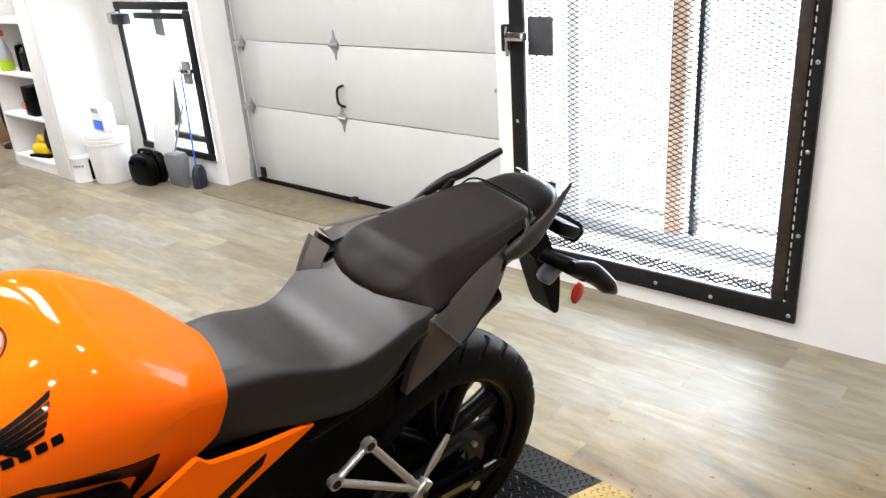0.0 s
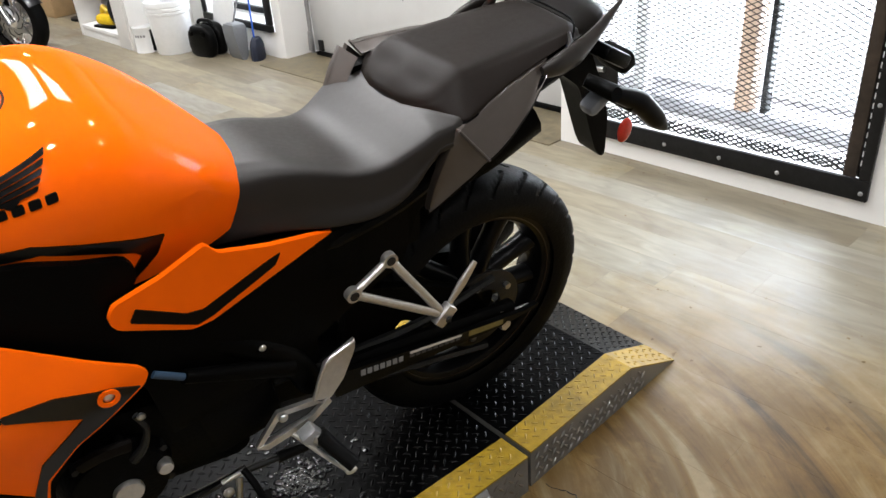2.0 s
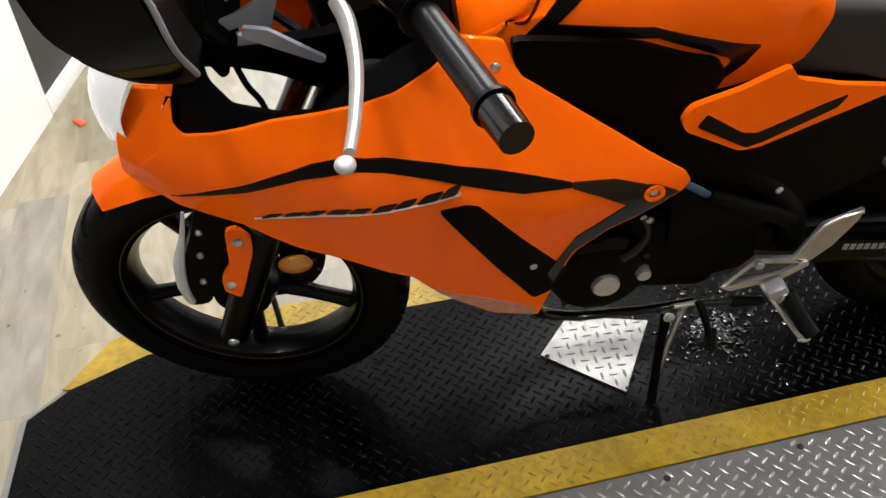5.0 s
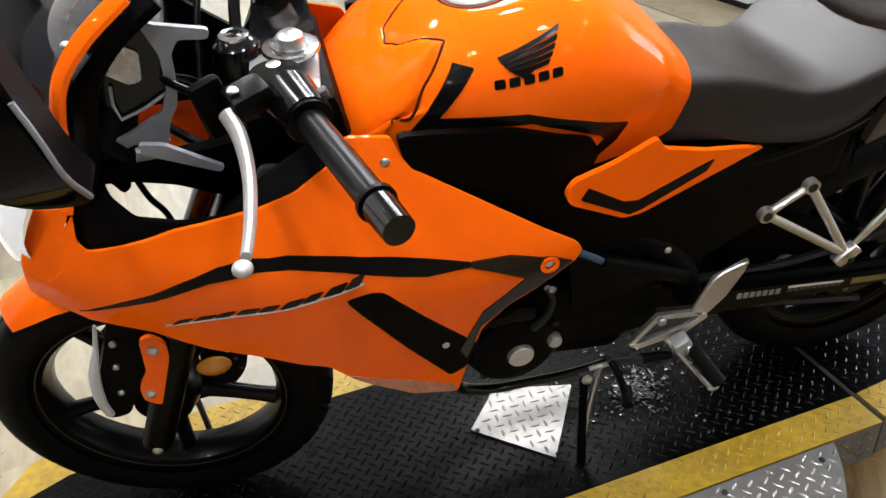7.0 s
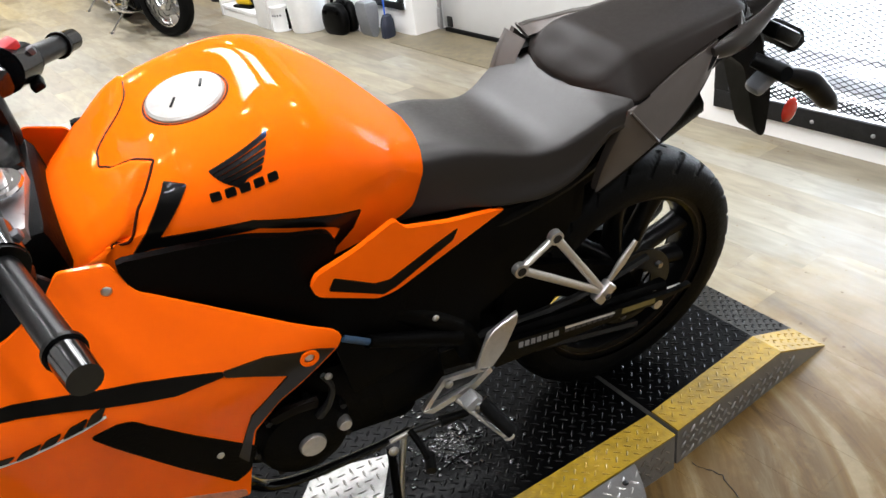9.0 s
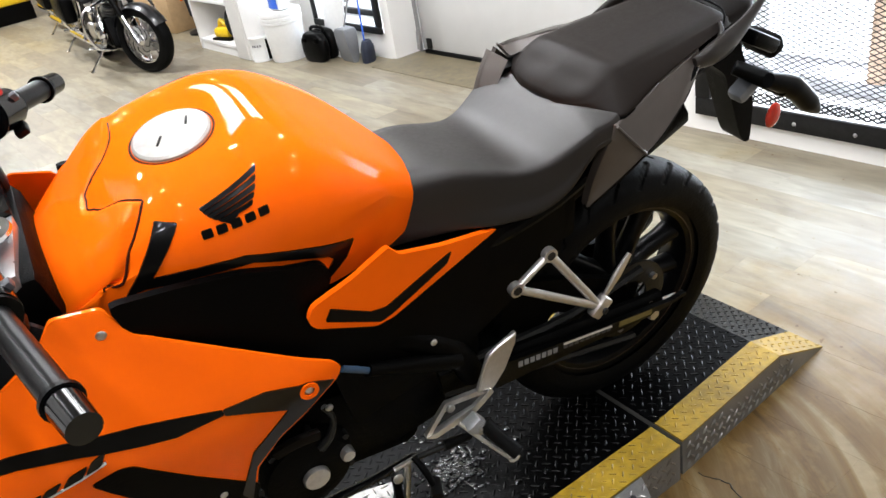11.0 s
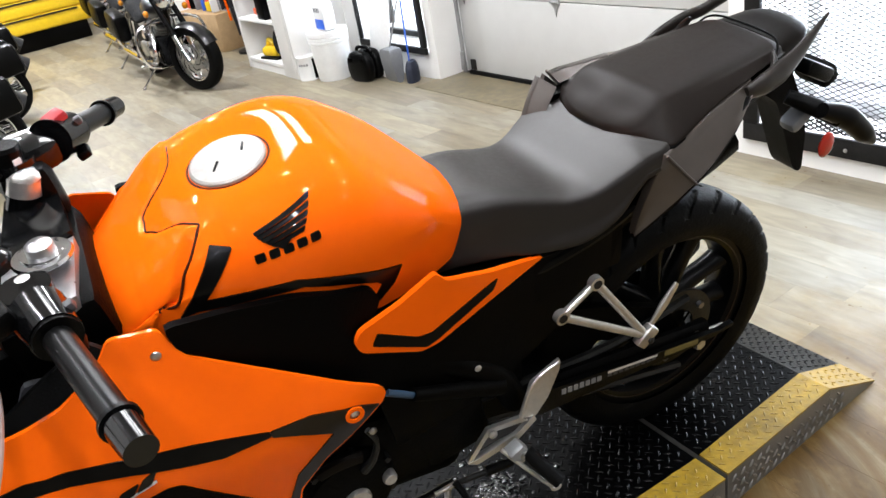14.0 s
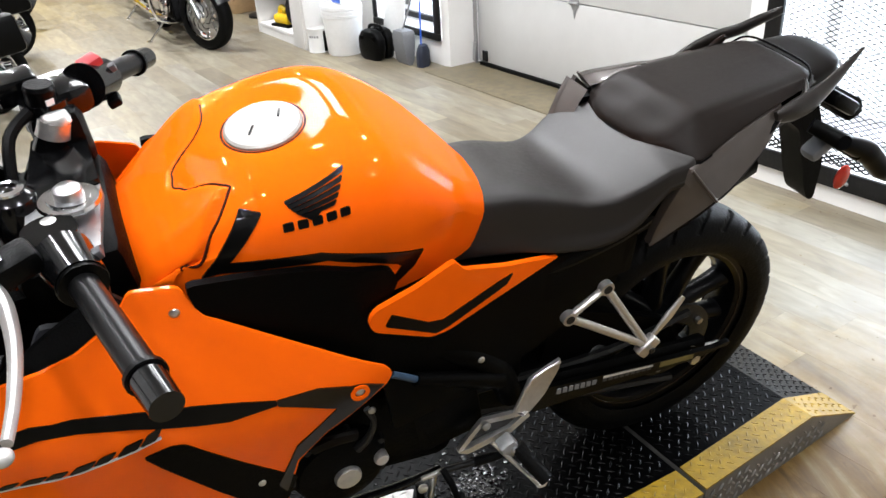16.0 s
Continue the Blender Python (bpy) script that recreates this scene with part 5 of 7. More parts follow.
# fork, clamps and bars
for s, at in ((1, (1.108, 0.095, 0.915)), (-1, (1.08, -0.10, 0.962))):
    low = (1.354, 0.105, 0.44) if s > 0 else (1.345, -0.105, 0.44)
    end = (1.414, 0.108, 0.286) if s > 0 else (1.375, -0.108, 0.29)
    part("fork_tube", rod(at, low, 0.021, seg=20), GLOSS, bike, "black fork tube")
    leg = part("fork_leg", rod(Vector(low) + Vector((-0.04, 0, 0.1)), end, 0.028, 0.026, 20), BLACK, bike, "black fork leg")
    part("fork_cap", rod(at, Vector(at) + Vector((-0.008, 0, 0.022)), 0.024, 0.022, 20), ALLOY, bike, "alloy fork cap")
    part("axle_bolt", ball((end[0], end[1] + s * 0.024, end[2] + 0.004), 0.01, (1, 0.6, 1), u=10, v=6), STEEL, leg)
    part("cap_dome", turned([(0.0001, 0.014), (0.008, 0.0135), (0.016, 0.010), (0.021, 0.004), (0.022, -0.004)], 28, "Z", Vector(at) + Vector((-0.008, 0, 0.022)), closed=False), ALLOY, bike, "domed alloy cap")
bridge = part("top_bridge", slab([(1.05, 0.13), (1.08, 0.135), (1.135, 0.11), (1.128, 0.03), (1.036, 0.005)], 0.0, 0.026), BRIDGE, bike, "bright alloy top bridge")
bridge.data.transform(Matrix.Translation((0.0, 0, 0.945)) @ pose(0, 0, 0, -4, 2, 0))
far_end = part("bridge_end", slab([(1.127, 0.028), (1.11, -0.12), (1.065, -0.14), (1.04, -0.1), (1.036, 0.003)], 0.0, 0.034), GLOSS, bike, "black clamped end of the bridge")
far_end.data.transform(Matrix.Translation((0.0, 0, 0.945)) @ pose(0, 0, 0, -4, 2, 0))
part("stem_plate", turned([(0.0001, 0.0), (0.036, 0.0), (0.038, 0.003), (0.036, 0.007), (0.0001, 0.009)], 32, "Z", (1.074, 0.055, 0.944), closed=False), CHROME, bike, "polished steering plate")
part("under_bridge", box((0.13, 0.27, 0.09), (1.085, 0.0, 0.865), (0, 8, 0), 0.02), MATT, bike, "black lower cowl of the steering head")
part("stay_block", box((0.07, 0.06, 0.1), (1.07, -0.12, 0.945), (0, 5, 0), 0.018), BLACK, bike, "black bar clamp")
part("perch_block", box((0.06, 0.07, 0.045), (1.055, -0.15, 0.992), (0, 0, 25), 0.014), GLOSS, bike, "black brake perch")
part("hose_joint", hose([(1.1, -0.1, 1.0), (1.13, -0.07, 0.98), (1.14, -0.03, 0.93)], 0.008, 8, 5), BLACK, bike)
part("stem_nut", turned([(0.0001, 0.019), (0.012, 0.018), (0.017, 0.014), (0.018, 0.0), (0.0001, 0.0)], 28, "Z", (1.073, 0.055, 0.951), closed=False), STEEL, bike, "steel steering stem nut")
part("nut_collar", rod((1.075, 0.055, 0.939), (1.074, 0.055, 0.954), 0.026, seg=24), CHROME, bike)
part("ignition", turned([(0.0001, 0.04), (0.018, 0.038), (0.03, 0.028), (0.034, 0.012), (0.034, -0.03), (0.0001, -0.03)], 32, "Z", (1.142, 0.01, 0.915), closed=False), GLOSS, bike, "black ignition lock")
part("ignition_ring", turned([(0.012, 0.038), (0.02, 0.037), (0.02, 0.04), (0.012, 0.041)], 32, "Z", (1.142, 0.01, 0.915)), CHROME, bike)
bar_l = [(1.10, 0.115, 0.93), (1.08, 0.2, 0.945), (1.046, 0.33, 0.948), (1.022, 0.436, 0.953)]
bar_r = [(1.08, -0.125, 0.985), (1.012, -0.195, 0.987), (0.962, -0.285, 0.966), (0.93, -0.345, 0.947)]
for bar in (bar_l, bar_r):
    s = 1 if bar is bar_l else -1
    a, b, c, d = (Vector(p) for p in bar)
    part("handlebar", rod(a, c, 0.0125, seg=16), GLOSS, bike, "black clip-on handlebar")
    part("clip_on_clamp", rod(a - Vector((0, 0, 0.02)), a + Vector((0, 0, 0.02)), 0.032, seg=20), GLOSS, bike)
    e = (d - b).normalized()
    part("grip", rod(b + e * 0.03, d - e * 0.035, 0.0168, seg=20), GRIP, bike, "black rubber grip")
    part("bar_end", rod(d - e * 0.035, d + e * 0.012, 0.0185, 0.017, 20), GLOSS, bike, "gloss black bar end weight")
    part("bar_end_lip", rod(d - e * 0.04, d - e * 0.034, 0.0215, seg=20), BLACK, bike)
    sw = part("switch_box", rod(b - e * 0.035, b + e * 0.028, 0.033, 0.029, 20), GLOSS, bike, "black switch housing")
    part("switch_flange", rod(b + e * 0.028, b + e * 0.034, 0.027, seg=20), BLACK, sw)
    part("switch_button", box((0.014, 0.014, 0.012), b + Vector((-0.027, 0, 0.016)), (0, 20, 0), 0.003), GREY_SHADE, sw)
    part("switch_lever", box((0.02, 0.03, 0.014), b + Vector((-0.02, 0.01, -0.03)), (0, 20, 0), 0.004), BLACK, sw)
part("kill_switch", box((0.03, 0.028, 0.014), (1.012, -0.185, 1.02), (0, 15, 25), 0.004), material("dark_red_plastic", (0.32, 0.012, 0.018), 0.4, 0, 0.1, 20), bike, "red engine stop switch")
part("master_cylinder", rod((1.085, -0.115, 0.975), (1.081, -0.115, 1.024), 0.019, 0.0195, 20), BLACK, bike, "dark brake fluid reservoir")
part("reservoir_cap", rod((1.081, -0.115, 1.024), (1.0805, -0.115, 1.03), 0.0205, 0.018, seg=20), BLACK, bike)
part("reservoir_label", box((0.003, 0.011, 0.026), (1.0715, -0.0985, 1.0), (0, 0, 123)), WHITE_PLASTIC, bike, "small white label")
part("fluid_reservoir", box((0.058, 0.05, 0.036), (1.112, -0.16, 1.012), (0, 4, 12), 0.006), GLOSS, bike, "gloss black square fluid reservoir")
part("brake_lever", hose([(1.11, -0.14, 1.0), (1.09, -0.19, 1.0), (1.03, -0.27, 0.975), (0.99, -0.34, 0.95)], 0.007, 8, 5, flat=1.4), ALLOY, bike, "bright brake lever")
part("clutch_perch", box((0.05, 0.045, 0.03), (1.135, 0.185, 0.962), (0, 10, 20), 0.008), BLACK, bike, "black clutch perch")
part("perch_cover", box((0.04, 0.018, 0.075), (1.176, 0.165, 0.945), (0, 10, 25), 0.008), MATT, bike)
part("perch_bolt", ball((1.150, 0.195, 0.979), 0.008, (1, 1, 0.6), u=10, v=6), CHROME, bike)
lever = part("clutch_lever", hose([(1.162, 0.2, 0.955), (1.152, 0.225, 0.938), (1.149, 0.275, 0.92), (1.155, 0.335, 0.907), (1.164, 0.382, 0.9)], 0.0085, 10, 6, flat=0.75, radii=[0.0125, 0.0125, 0.0105, 0.0092, 0.008]), LEVER, bike, "bright alloy clutch lever")
part("lever_ball", ball((1.169, 0.395, 0.897), 0.0108, (1, 1, 0.8)), LEVER, lever)
part("clutch_cable", hose([(1.19, 0.16, 0.96), (1.23, 0.1, 0.955), (1.2, 0.02, 0.9), (1.13, 0.05, 0.84)], 0.005, 8, 6), BLACK, bike)
part("brake_hose", hose([(1.135, -0.155, 1.0), (1.16, -0.13, 1.0), (1.185, -0.07, 0.96), (1.2, 0.0, 0.88)], 0.005, 8, 6), BLACK, bike)

# front mudguard and caliper
bm = bmesh.new()
rings = []
for j in range(15):
    a = radians(52 + 88 * j / 14)
    rr = 0.317
    wd = 0.066 * (0.55 + 0.45 * math.sin(math.pi * min(1, (j + 1) / 7)) if j < 4 else 1)
    ring = []
    for i in range(11):
        q = -1 + i / 5
        r = rr - 0.03 * q * q - (0.02 * max(0, abs(q) - 0.7))
        ring.append(bm.verts.new((r * math.cos(a), wd * q * 1.05, r * math.sin(a))))
    rings.append(ring)
skin(bm, rings, False)
guard_f = part("front_mudguard", bm, ORANGE, bike, "orange front mudguard", angle=60)
guard_f.matrix_local = Matrix.Translation((1.392, 0, 0.305)) @ pose(0, 0, 0, 0, 0, -8.5)
part("mudguard_stay", sheet([(1.37, 0.56), (1.352, 0.565), (1.335, 0.54), (1.338, 0.51), (1.376, 0.405), (1.398, 0.425), (1.397, 0.457), (1.378, 0.487)], lambda x, z: 0.132, 0.008, 0, 0.03, 1, 0.008), ORANGE, bike, "orange mudguard stay")
for bx, bz in ((1.356, 0.535), (1.385, 0.44)):
    part("stay_bolt", ball((bx, 0.134, bz), 0.009, (1, 0.6, 1), u=10, v=6), ALLOY, bike)
cal = part("brake_caliper", sheet([(1.426, 0.54), (1.404, 0.6), (1.35, 0.58), (1.372, 0.533), (1.384, 0.47), (1.405, 0.433), (1.433, 0.38), (1.467, 0.38), (1.46, 0.46)], lambda x, z: 0.115, 0.05, 0, 0.03, 1, 0.012), ENGINE, bike, "black brake caliper")
part("caliper_edge", hose([(1.422, 0.118, 0.595), (1.436, 0.118, 0.545), (1.455, 0.118, 0.49), (1.464, 0.117, 0.43), (1.461, 0.115, 0.392)], 0.014, 8, 5, flat=0.7, radii=[0.003, 0.005, 0.011, 0.011, 0.009]), GREY_PALE, cal, "pale caliper edge")
for bx, bz in ((1.42, 0.5), (1.43, 0.44), (1.41, 0.55)):
    part("caliper_bolt", ball((bx, 0.118, bz), 0.006, u=8, v=6), STEEL, cal)
part("side_reflector", ball((1.283, 0.115, 0.452), 0.028, (1, 0.3, 0.75)), AMBER, bike, "round amber reflector")

# --- seats ---
def seat_mesh(stations, power=2.6, n=13):
    """Lofts cross-sections (x, half width, top, bottom, flare) into an upholstered seat."""
    bm = bmesh.new()
    cols = list(zip(*stations))
    xs = cols[0]
    rings = []
    steps = 28
    for i in range(steps + 1):
        x = xs[0] + (xs[-1] - xs[0]) * i / steps
        order = xs if xs[0] < xs[-1] else xs[::-1]
        get = lambda c: sum(line(x + 0.012 * k, order, c if xs[0] < xs[-1] else c[::-1]) for k in (-1, 0, 1)) / 3
        w, zt, zb, fl = (get(c) for c in cols[1:])
        half = [(0.75 * (w + fl), zb), (w + fl, zb + 0.006), (w + fl * 0.6, zb + (zt - zb) * 0.3)]
        for k in range(n):
            a = math.pi / 2 * k / (n - 1)
            zz = zb + (zt - zb) * 0.5
            half.append((w * max(0, math.cos(a)) ** (2 / power), zz + (zt - zz) * math.sin(a) ** (2 / power)))
        rings.append([bm.verts.new((x, y, z)) for y, z in half] + [bm.verts.new((x, -y, z)) for y, z in half[-2::-1]])
    skin(bm, rings, True)
    return bm




def spline(xs, ys, x):
    """Smooth interpolation through stations."""
    k = min(max(int(np.searchsorted(xs, x)) - 1, 0), len(xs) - 2)
    t = (x - xs[k]) / (xs[k + 1] - xs[k])
    m = [(ys[min(i + 1, len(ys) - 1)] - ys[max(i - 1, 0)]) / (xs[min(i + 1, len(xs) - 1)] - xs[max(i - 1, 0)]) for i in (k, k + 1)]
    d = xs[k + 1] - xs[k]
    return (2 * t ** 3 - 3 * t * t + 1) * ys[k] + (t ** 3 - 2 * t * t + t) * d * m[0] + (3 * t * t - 2 * t ** 3) * ys[k + 1] + (t ** 3 - t * t) * d * m[1]


def lofted(stations, profile, steps, shift=lambda x, y, z: (x, y, z)):
    """Skin of smooth cross-sections: profile gives half a section from the middle of the top down to the base."""
    bm, cols = bmesh.new(), list(zip(*sorted(stations)))
    rings = []
    for i in range(steps + 1):
        x = cols[0][0] + (cols[0][-1] - cols[0][0]) * i / steps
        pts = [Vector((y, z, 0)) for y, z in profile(x, *[spline(cols[0], c, x) for c in cols[1:]])]
        half = [(p.x, p.y) for p in curve_points(pts, 4)]
        ring = [(x, y, z) for y, z in half[::-1]] + [(x, -y, z) for y, z in half[1:]]
        rings.append([bm.verts.new(shift(*p)) for p in ring])
    skin(bm, rings, True)
    return bm


def rider_section(x, w, zt, wb, zb):
    h, c = zt - zb, line(x, [0.24, 0.42, 0.6], [0.010, 0.016, 0.026])
    return [(0, zt + 0.004), (0.55 * w, zt + 0.004), (w - 1.6 * c, zt + 0.001), (w - 0.5 * c, zt - 0.35 * c), (w, zt - 1.3 * c - 0.04 * h), (w + 0.45 * (wb - w), zt - 0.55 * h - 0.5 * c), (wb - 0.002, zb + 0.01), (wb - 0.004, zb), (wb - 0.03, zb - 0.002)]


RIDER = [(0.62, 0.095, 0.836, 0.104, 0.739), (0.583, 0.098, 0.836, 0.113, 0.736), (0.54, 0.104, 0.834, 0.121, 0.736), (0.496, 0.111, 0.832, 0.128, 0.734), (0.45, 0.117, 0.829, 0.134, 0.729), (0.41, 0.123, 0.82, 0.142, 0.722),
         (0.37, 0.129, 0.808, 0.15, 0.717), (0.325, 0.14, 0.798, 0.16, 0.718), (0.286, 0.151, 0.803, 0.168, 0.732), (0.255, 0.16, 0.818, 0.174, 0.756), (0.225, 0.166, 0.835, 0.173, 0.788), (0.193, 0.168, 0.851, 0.172, 0.818), (0.168, 0.16, 0.856, 0.165, 0.835)]
part("rider_seat", lofted(RIDER, rider_section, 60, lambda x, y, z: (x - 0.03 * max(0, abs(y) - 0.12) / 0.05 * (x < 0.2), y, z - 0.09 * (0.15 - min(y, 0.15)) * line(x, [0.3, 0.55], [1, 0.3]))), SEAT, bike, "worn grey-black vinyl rider seat", angle=70)


def pillion_section(x, wt, zt, wb, zb):
    h = zt - zb
    return [(0, zt + 0.003), (0.5 * wt, zt + 0.002), (wt - 0.016, zt), (wt, zt - 0.10 * h - 0.003), (wt + 0.3 * (wb - wt), zt - 0.36 * h), (wb - 0.004, zb + 0.22 * h), (wb, zb + 0.06 * h), (wb - 0.006, zb), (wb - 0.04, zb - 0.004)]


PILLION = [(0.203, 0.045, 0.853, 0.06, 0.842), (0.196, 0.085, 0.862, 0.10, 0.842), (0.184, 0.108, 0.873, 0.148, 0.844), (0.168, 0.114, 0.885, 0.163, 0.847), (0.150, 0.116, 0.897, 0.163, 0.849), (0.128, 0.115, 0.907, 0.160, 0.853), (0.10, 0.113, 0.910, 0.154, 0.861), (0.05, 0.108, 0.913, 0.143, 0.877),
           (-0.02, 0.101, 0.917, 0.128, 0.892), (-0.09, 0.093, 0.920, 0.112, 0.902), (-0.14, 0.085, 0.921, 0.098, 0.902), (-0.165, 0.074, 0.914, 0.085, 0.899)]
def pillion_form(x, y, z):
    """Two shallow hollows in the sloping front of the cushion and a front edge that sweeps back to the sides."""
    k = math.exp(-((x - 0.168) / 0.022) ** 2) * math.exp(-((abs(y) - 0.055) / 0.035) ** 2)
    return x - 0.018 * (abs(y) / 0.16) ** 2 * max(0, min(1, (x - 0.10) / 0.08)), y, z - 0.004 * k - 0.07 * (0.13 - min(y, 0.13)) * line(x, [-0.16, 0.1], [0, 1])


part("pillion_seat", lofted(PILLION, pillion_section, 72, pillion_form), SEAT_REAR, bike, "black vinyl pillion seat", angle=70)
# black shell under the cushion's front draws the shade in the gap
part("seat_gap", lofted([(x + 0.004, wt, zt - 0.014, wb + 0.002, zb - 0.004) for x, wt, zt, wb, zb in PILLION[:6]], pillion_section, 20, pillion_form), MATT, bike, "black shell drawn as the shaded gap between the seats", angle=70)
part("seat_seam", hose([(-0.128, -0.098, 0.908), (-0.140, -0.086, 0.922), (-0.150, -0.06, 0.9275), (-0.152, 0, 0.929), (-0.150, 0.06, 0.9275), (-0.140, 0.086, 0.922), (-0.128, 0.098, 0.908)], 0.0022, 8, 5), MATT, bike, "raised seam at the back of the seat")
part("tail_cowl", seat_mesh([(-0.15, 0.088, 0.922, 0.868, 0.0), (-0.187, 0.082, 0.926, 0.868, 0.0), (-0.225, 0.074, 0.931, 0.875, 0.0), (-0.25, 0.056, 0.928, 0.88, 0.0), (-0.272, 0.034, 0.914, 0.885, 0.0)], 3), SATIN, bike, "satin black tail cowl", angle=60)
for k in range(7):
    part("cowl_mark", box((0.006, 0.007, 0.001), (-0.246 + 0.0006 * (k - 3) ** 2, 0.033 - 0.011 * k, 0.9315), (0, 6, 0)), DECAL_WHITE, bike)
for s in (1, -1):
    part("cowl_trim", hose([(-0.165, s * 0.087, 0.875), (-0.21, s * 0.081, 0.888), (-0.25, s * 0.066, 0.896), (-0.278, s * 0.034, 0.90)], 0.003, 6, 5), STEEL, bike, "bright cowl edge")


# folded panels below the pillion seat
PANEL_TOP = [(0.172, 0.172, 0.842), (0.135, 0.165, 0.851), (0.058, 0.147, 0.875), (-0.02, 0.129, 0.890), (-0.048, 0.122, 0.896)]
PANEL_LOW = [(0.118, 0.191, 0.779), (0.093, 0.186, 0.786), (0.058, 0.177, 0.803), (0.006, 0.161, 0.838), (-0.042, 0.140, 0.880)]
FRONT_IN = [(0.172, 0.172, 0.842), (0.188, 0.169, 0.806), (0.206, 0.163, 0.745), (0.2145, 0.160, 0.697)]
FRONT_OUT = [(0.118, 0.191, 0.779), (0.147, 0.186, 0.754), (0.190, 0.173, 0.717), (0.214, 0.162, 0.693)]


def folded(inner, outer, s, per=5, bulge=0.0):
    """A panel between two edges, with a thickness and a slight hollow across."""
    bm, a, b = bmesh.new(), curve_points(inner, per), curve_points(outer, per)
    front, back = [], []
    for p, q in zip(a, b):
        row = [p.lerp(q, t) + Vector((0, bulge * math.sin(math.pi * t), 0)) for t in (0, 0.04, 0.28, 0.52, 0.76, 0.96, 1)]
        for k in (0, -1):
            row[k] = row[k] - Vector((0, 0.003, 0))
        up = line(p.x, [0.03, 0.15], [0, 0.024]) if s < 0 else 0.0
        front.append([bm.verts.new((v.x, s * v.y, v.z + up)) for v in row])
        back.append([bm.verts.new((v.x, s * (v.y - 0.012), v.z + up)) for v in row])
    rings = [f + r[::-1] for f, r in zip(front, back)]
    skin(bm, rings, True)
    return bm


for s in (1, -1):
    up = 0.024 if s < 0 else 0.0
    panel = part("tail_panel", folded(PANEL_TOP, PANEL_LOW, s, 6, -0.004), TAIL, bike, "bronze grey tail panel", angle=40)
    part("panel_front", folded([(x + 0.5 * up, y, z) for x, y, z in FRONT_IN], FRONT_OUT, s, 6, -0.002), TAIL, panel, angle=40)
    if s < 0:
        part("panel_shoulder", folded([(x, y - 0.03, z - 0.008) for x, y, z in PANEL_TOP[:3]], PANEL_TOP[:3], s, 6), TAIL, panel, angle=40)
    if s < 0:
        part("shoulder_front", folded([(0.192, 0.122, 0.838), (0.214, 0.122, 0.80), (0.232, 0.122, 0.75), (0.238, 0.122, 0.71)], [(0.200, 0.170, 0.842), (0.226, 0.164, 0.80), (0.246, 0.156, 0.756), (0.252, 0.148, 0.71)], s, 6), TAIL, panel, "inner face of the tail panel", angle=40)
    part("panel_ridge", hose([(0.171, s * 0.1735, 0.841 + up), (0.15, s * 0.181, 0.816 + up), (0.118, s * 0.1915, 0.779 + up)], 0.0028, 8, 5), TAIL, panel)
    part("tail_edge", hose([(x, s * (y - 0.008), z - 0.004) for x, y, z in FRONT_OUT[::-1]] + [(x, s * (y - 0.008), z - 0.004) for x, y, z in PANEL_LOW[1:]] + [(-0.10, s * 0.105, 0.868)], 0.0055, 8, 5), MATT, bike, "dark lower edge")
    part("tail_filler", sheet([(0.2, 0.84), (0.2, 0.735), (0.1, 0.775), (-0.06, 0.852), (-0.15, 0.868), (-0.15, 0.885), (0.0, 0.868)], lambda x, z: line(x, [-0.15, 0.2], [0.09, 0.150]), 0.03, 0, 0.04, s, 0.006), MATT, bike, "black inner tail panel")
    rail = part("grab_rail", hose([(-0.028, s * 0.134, 0.878), (-0.07, s * 0.131, 0.882 + 0.6 * up), (-0.115, s * 0.124, 0.890 + up), (-0.155, s * 0.117, 0.906 + 0.7 * up), (-0.195, s * 0.108, 0.928 + 0.5 * up), (-0.24, s * 0.099, 0.957)], 0.013, 12, 6, flat=0.62, radii=[0.011, 0.021, 0.023, 0.0165, 0.0115, 0.0035] if s > 0 else [0.008, 0.012, 0.013, 0.0125, 0.0115, 0.0085]), RAIL, bike, "dark brown grab rail")
    part("rail_prong", hose([(-0.098, s * 0.122, 0.888), (-0.108, s * 0.114, 0.905), (-0.112, s * 0.103, 0.922)], 0.010, 10, 4, flat=0.6, radii=[0.013, 0.009, 0.004]), RAIL, rail)
part("rear_mudguard", sheet([(-0.15, 0.82), (-0.232, 0.76), (-0.308, 0.60), (-0.328, 0.57), (-0.347, 0.568), (-0.335, 0.66), (-0.315, 0.72), (-0.24, 0.85)], lambda x, z: 0.035, 0.06, 0, 0.04, 1, 0.015), MATT, bike, "matt black rear mudguard")
part("plate_bracket", box((0.08, 0.07, 0.03), (-0.285, 0.045, 0.825), (0, -28, 0), 0.008), BLACK, bike, "black plate bracket")
part("tail_bracket", box((0.04, 0.08, 0.04), (-0.33, 0.03, 0.80), (0, 25, 0), 0.01), MATT, bike)
for s in (1, -1):
    ind = new("indicator")
    ind.parent = bike
    tagged(ind, "gloss black rear indicator")
    ind.matrix_local = Matrix.Translation((-0.258, s * 0.16, 0.772))
    part("stem", rod((0.06, -s * 0.08, 0.03), (0.0, 0, 0.0), 0.014, 0.02), BLACK, ind)
    part("lamp_body", hose([(0.045, -s * 0.01, 0.025), (-0.01, 0, 0.0), (-0.06, s * 0.012, -0.045), (-0.085, s * 0.02, -0.07)], 0.03, 14, 6, radii=[0.014, 0.023, 0.020, 0.005]), RIM, ind)
part("indicator_bracket", box((0.06, 0.04, 0.03), (-0.225, 0.09, 0.755), (0, 35, 0), 0.012), PLATE_GREY, bike, "blue grey bracket")
for k in range(4):
    part("cowl_mark", box((0.006, 0.013, 0.001), (-0.247 + 0.0012 * k, -0.05 + 0.017 * k, 0.9315), (0, -8, 0)), GREY_PALE, bike)
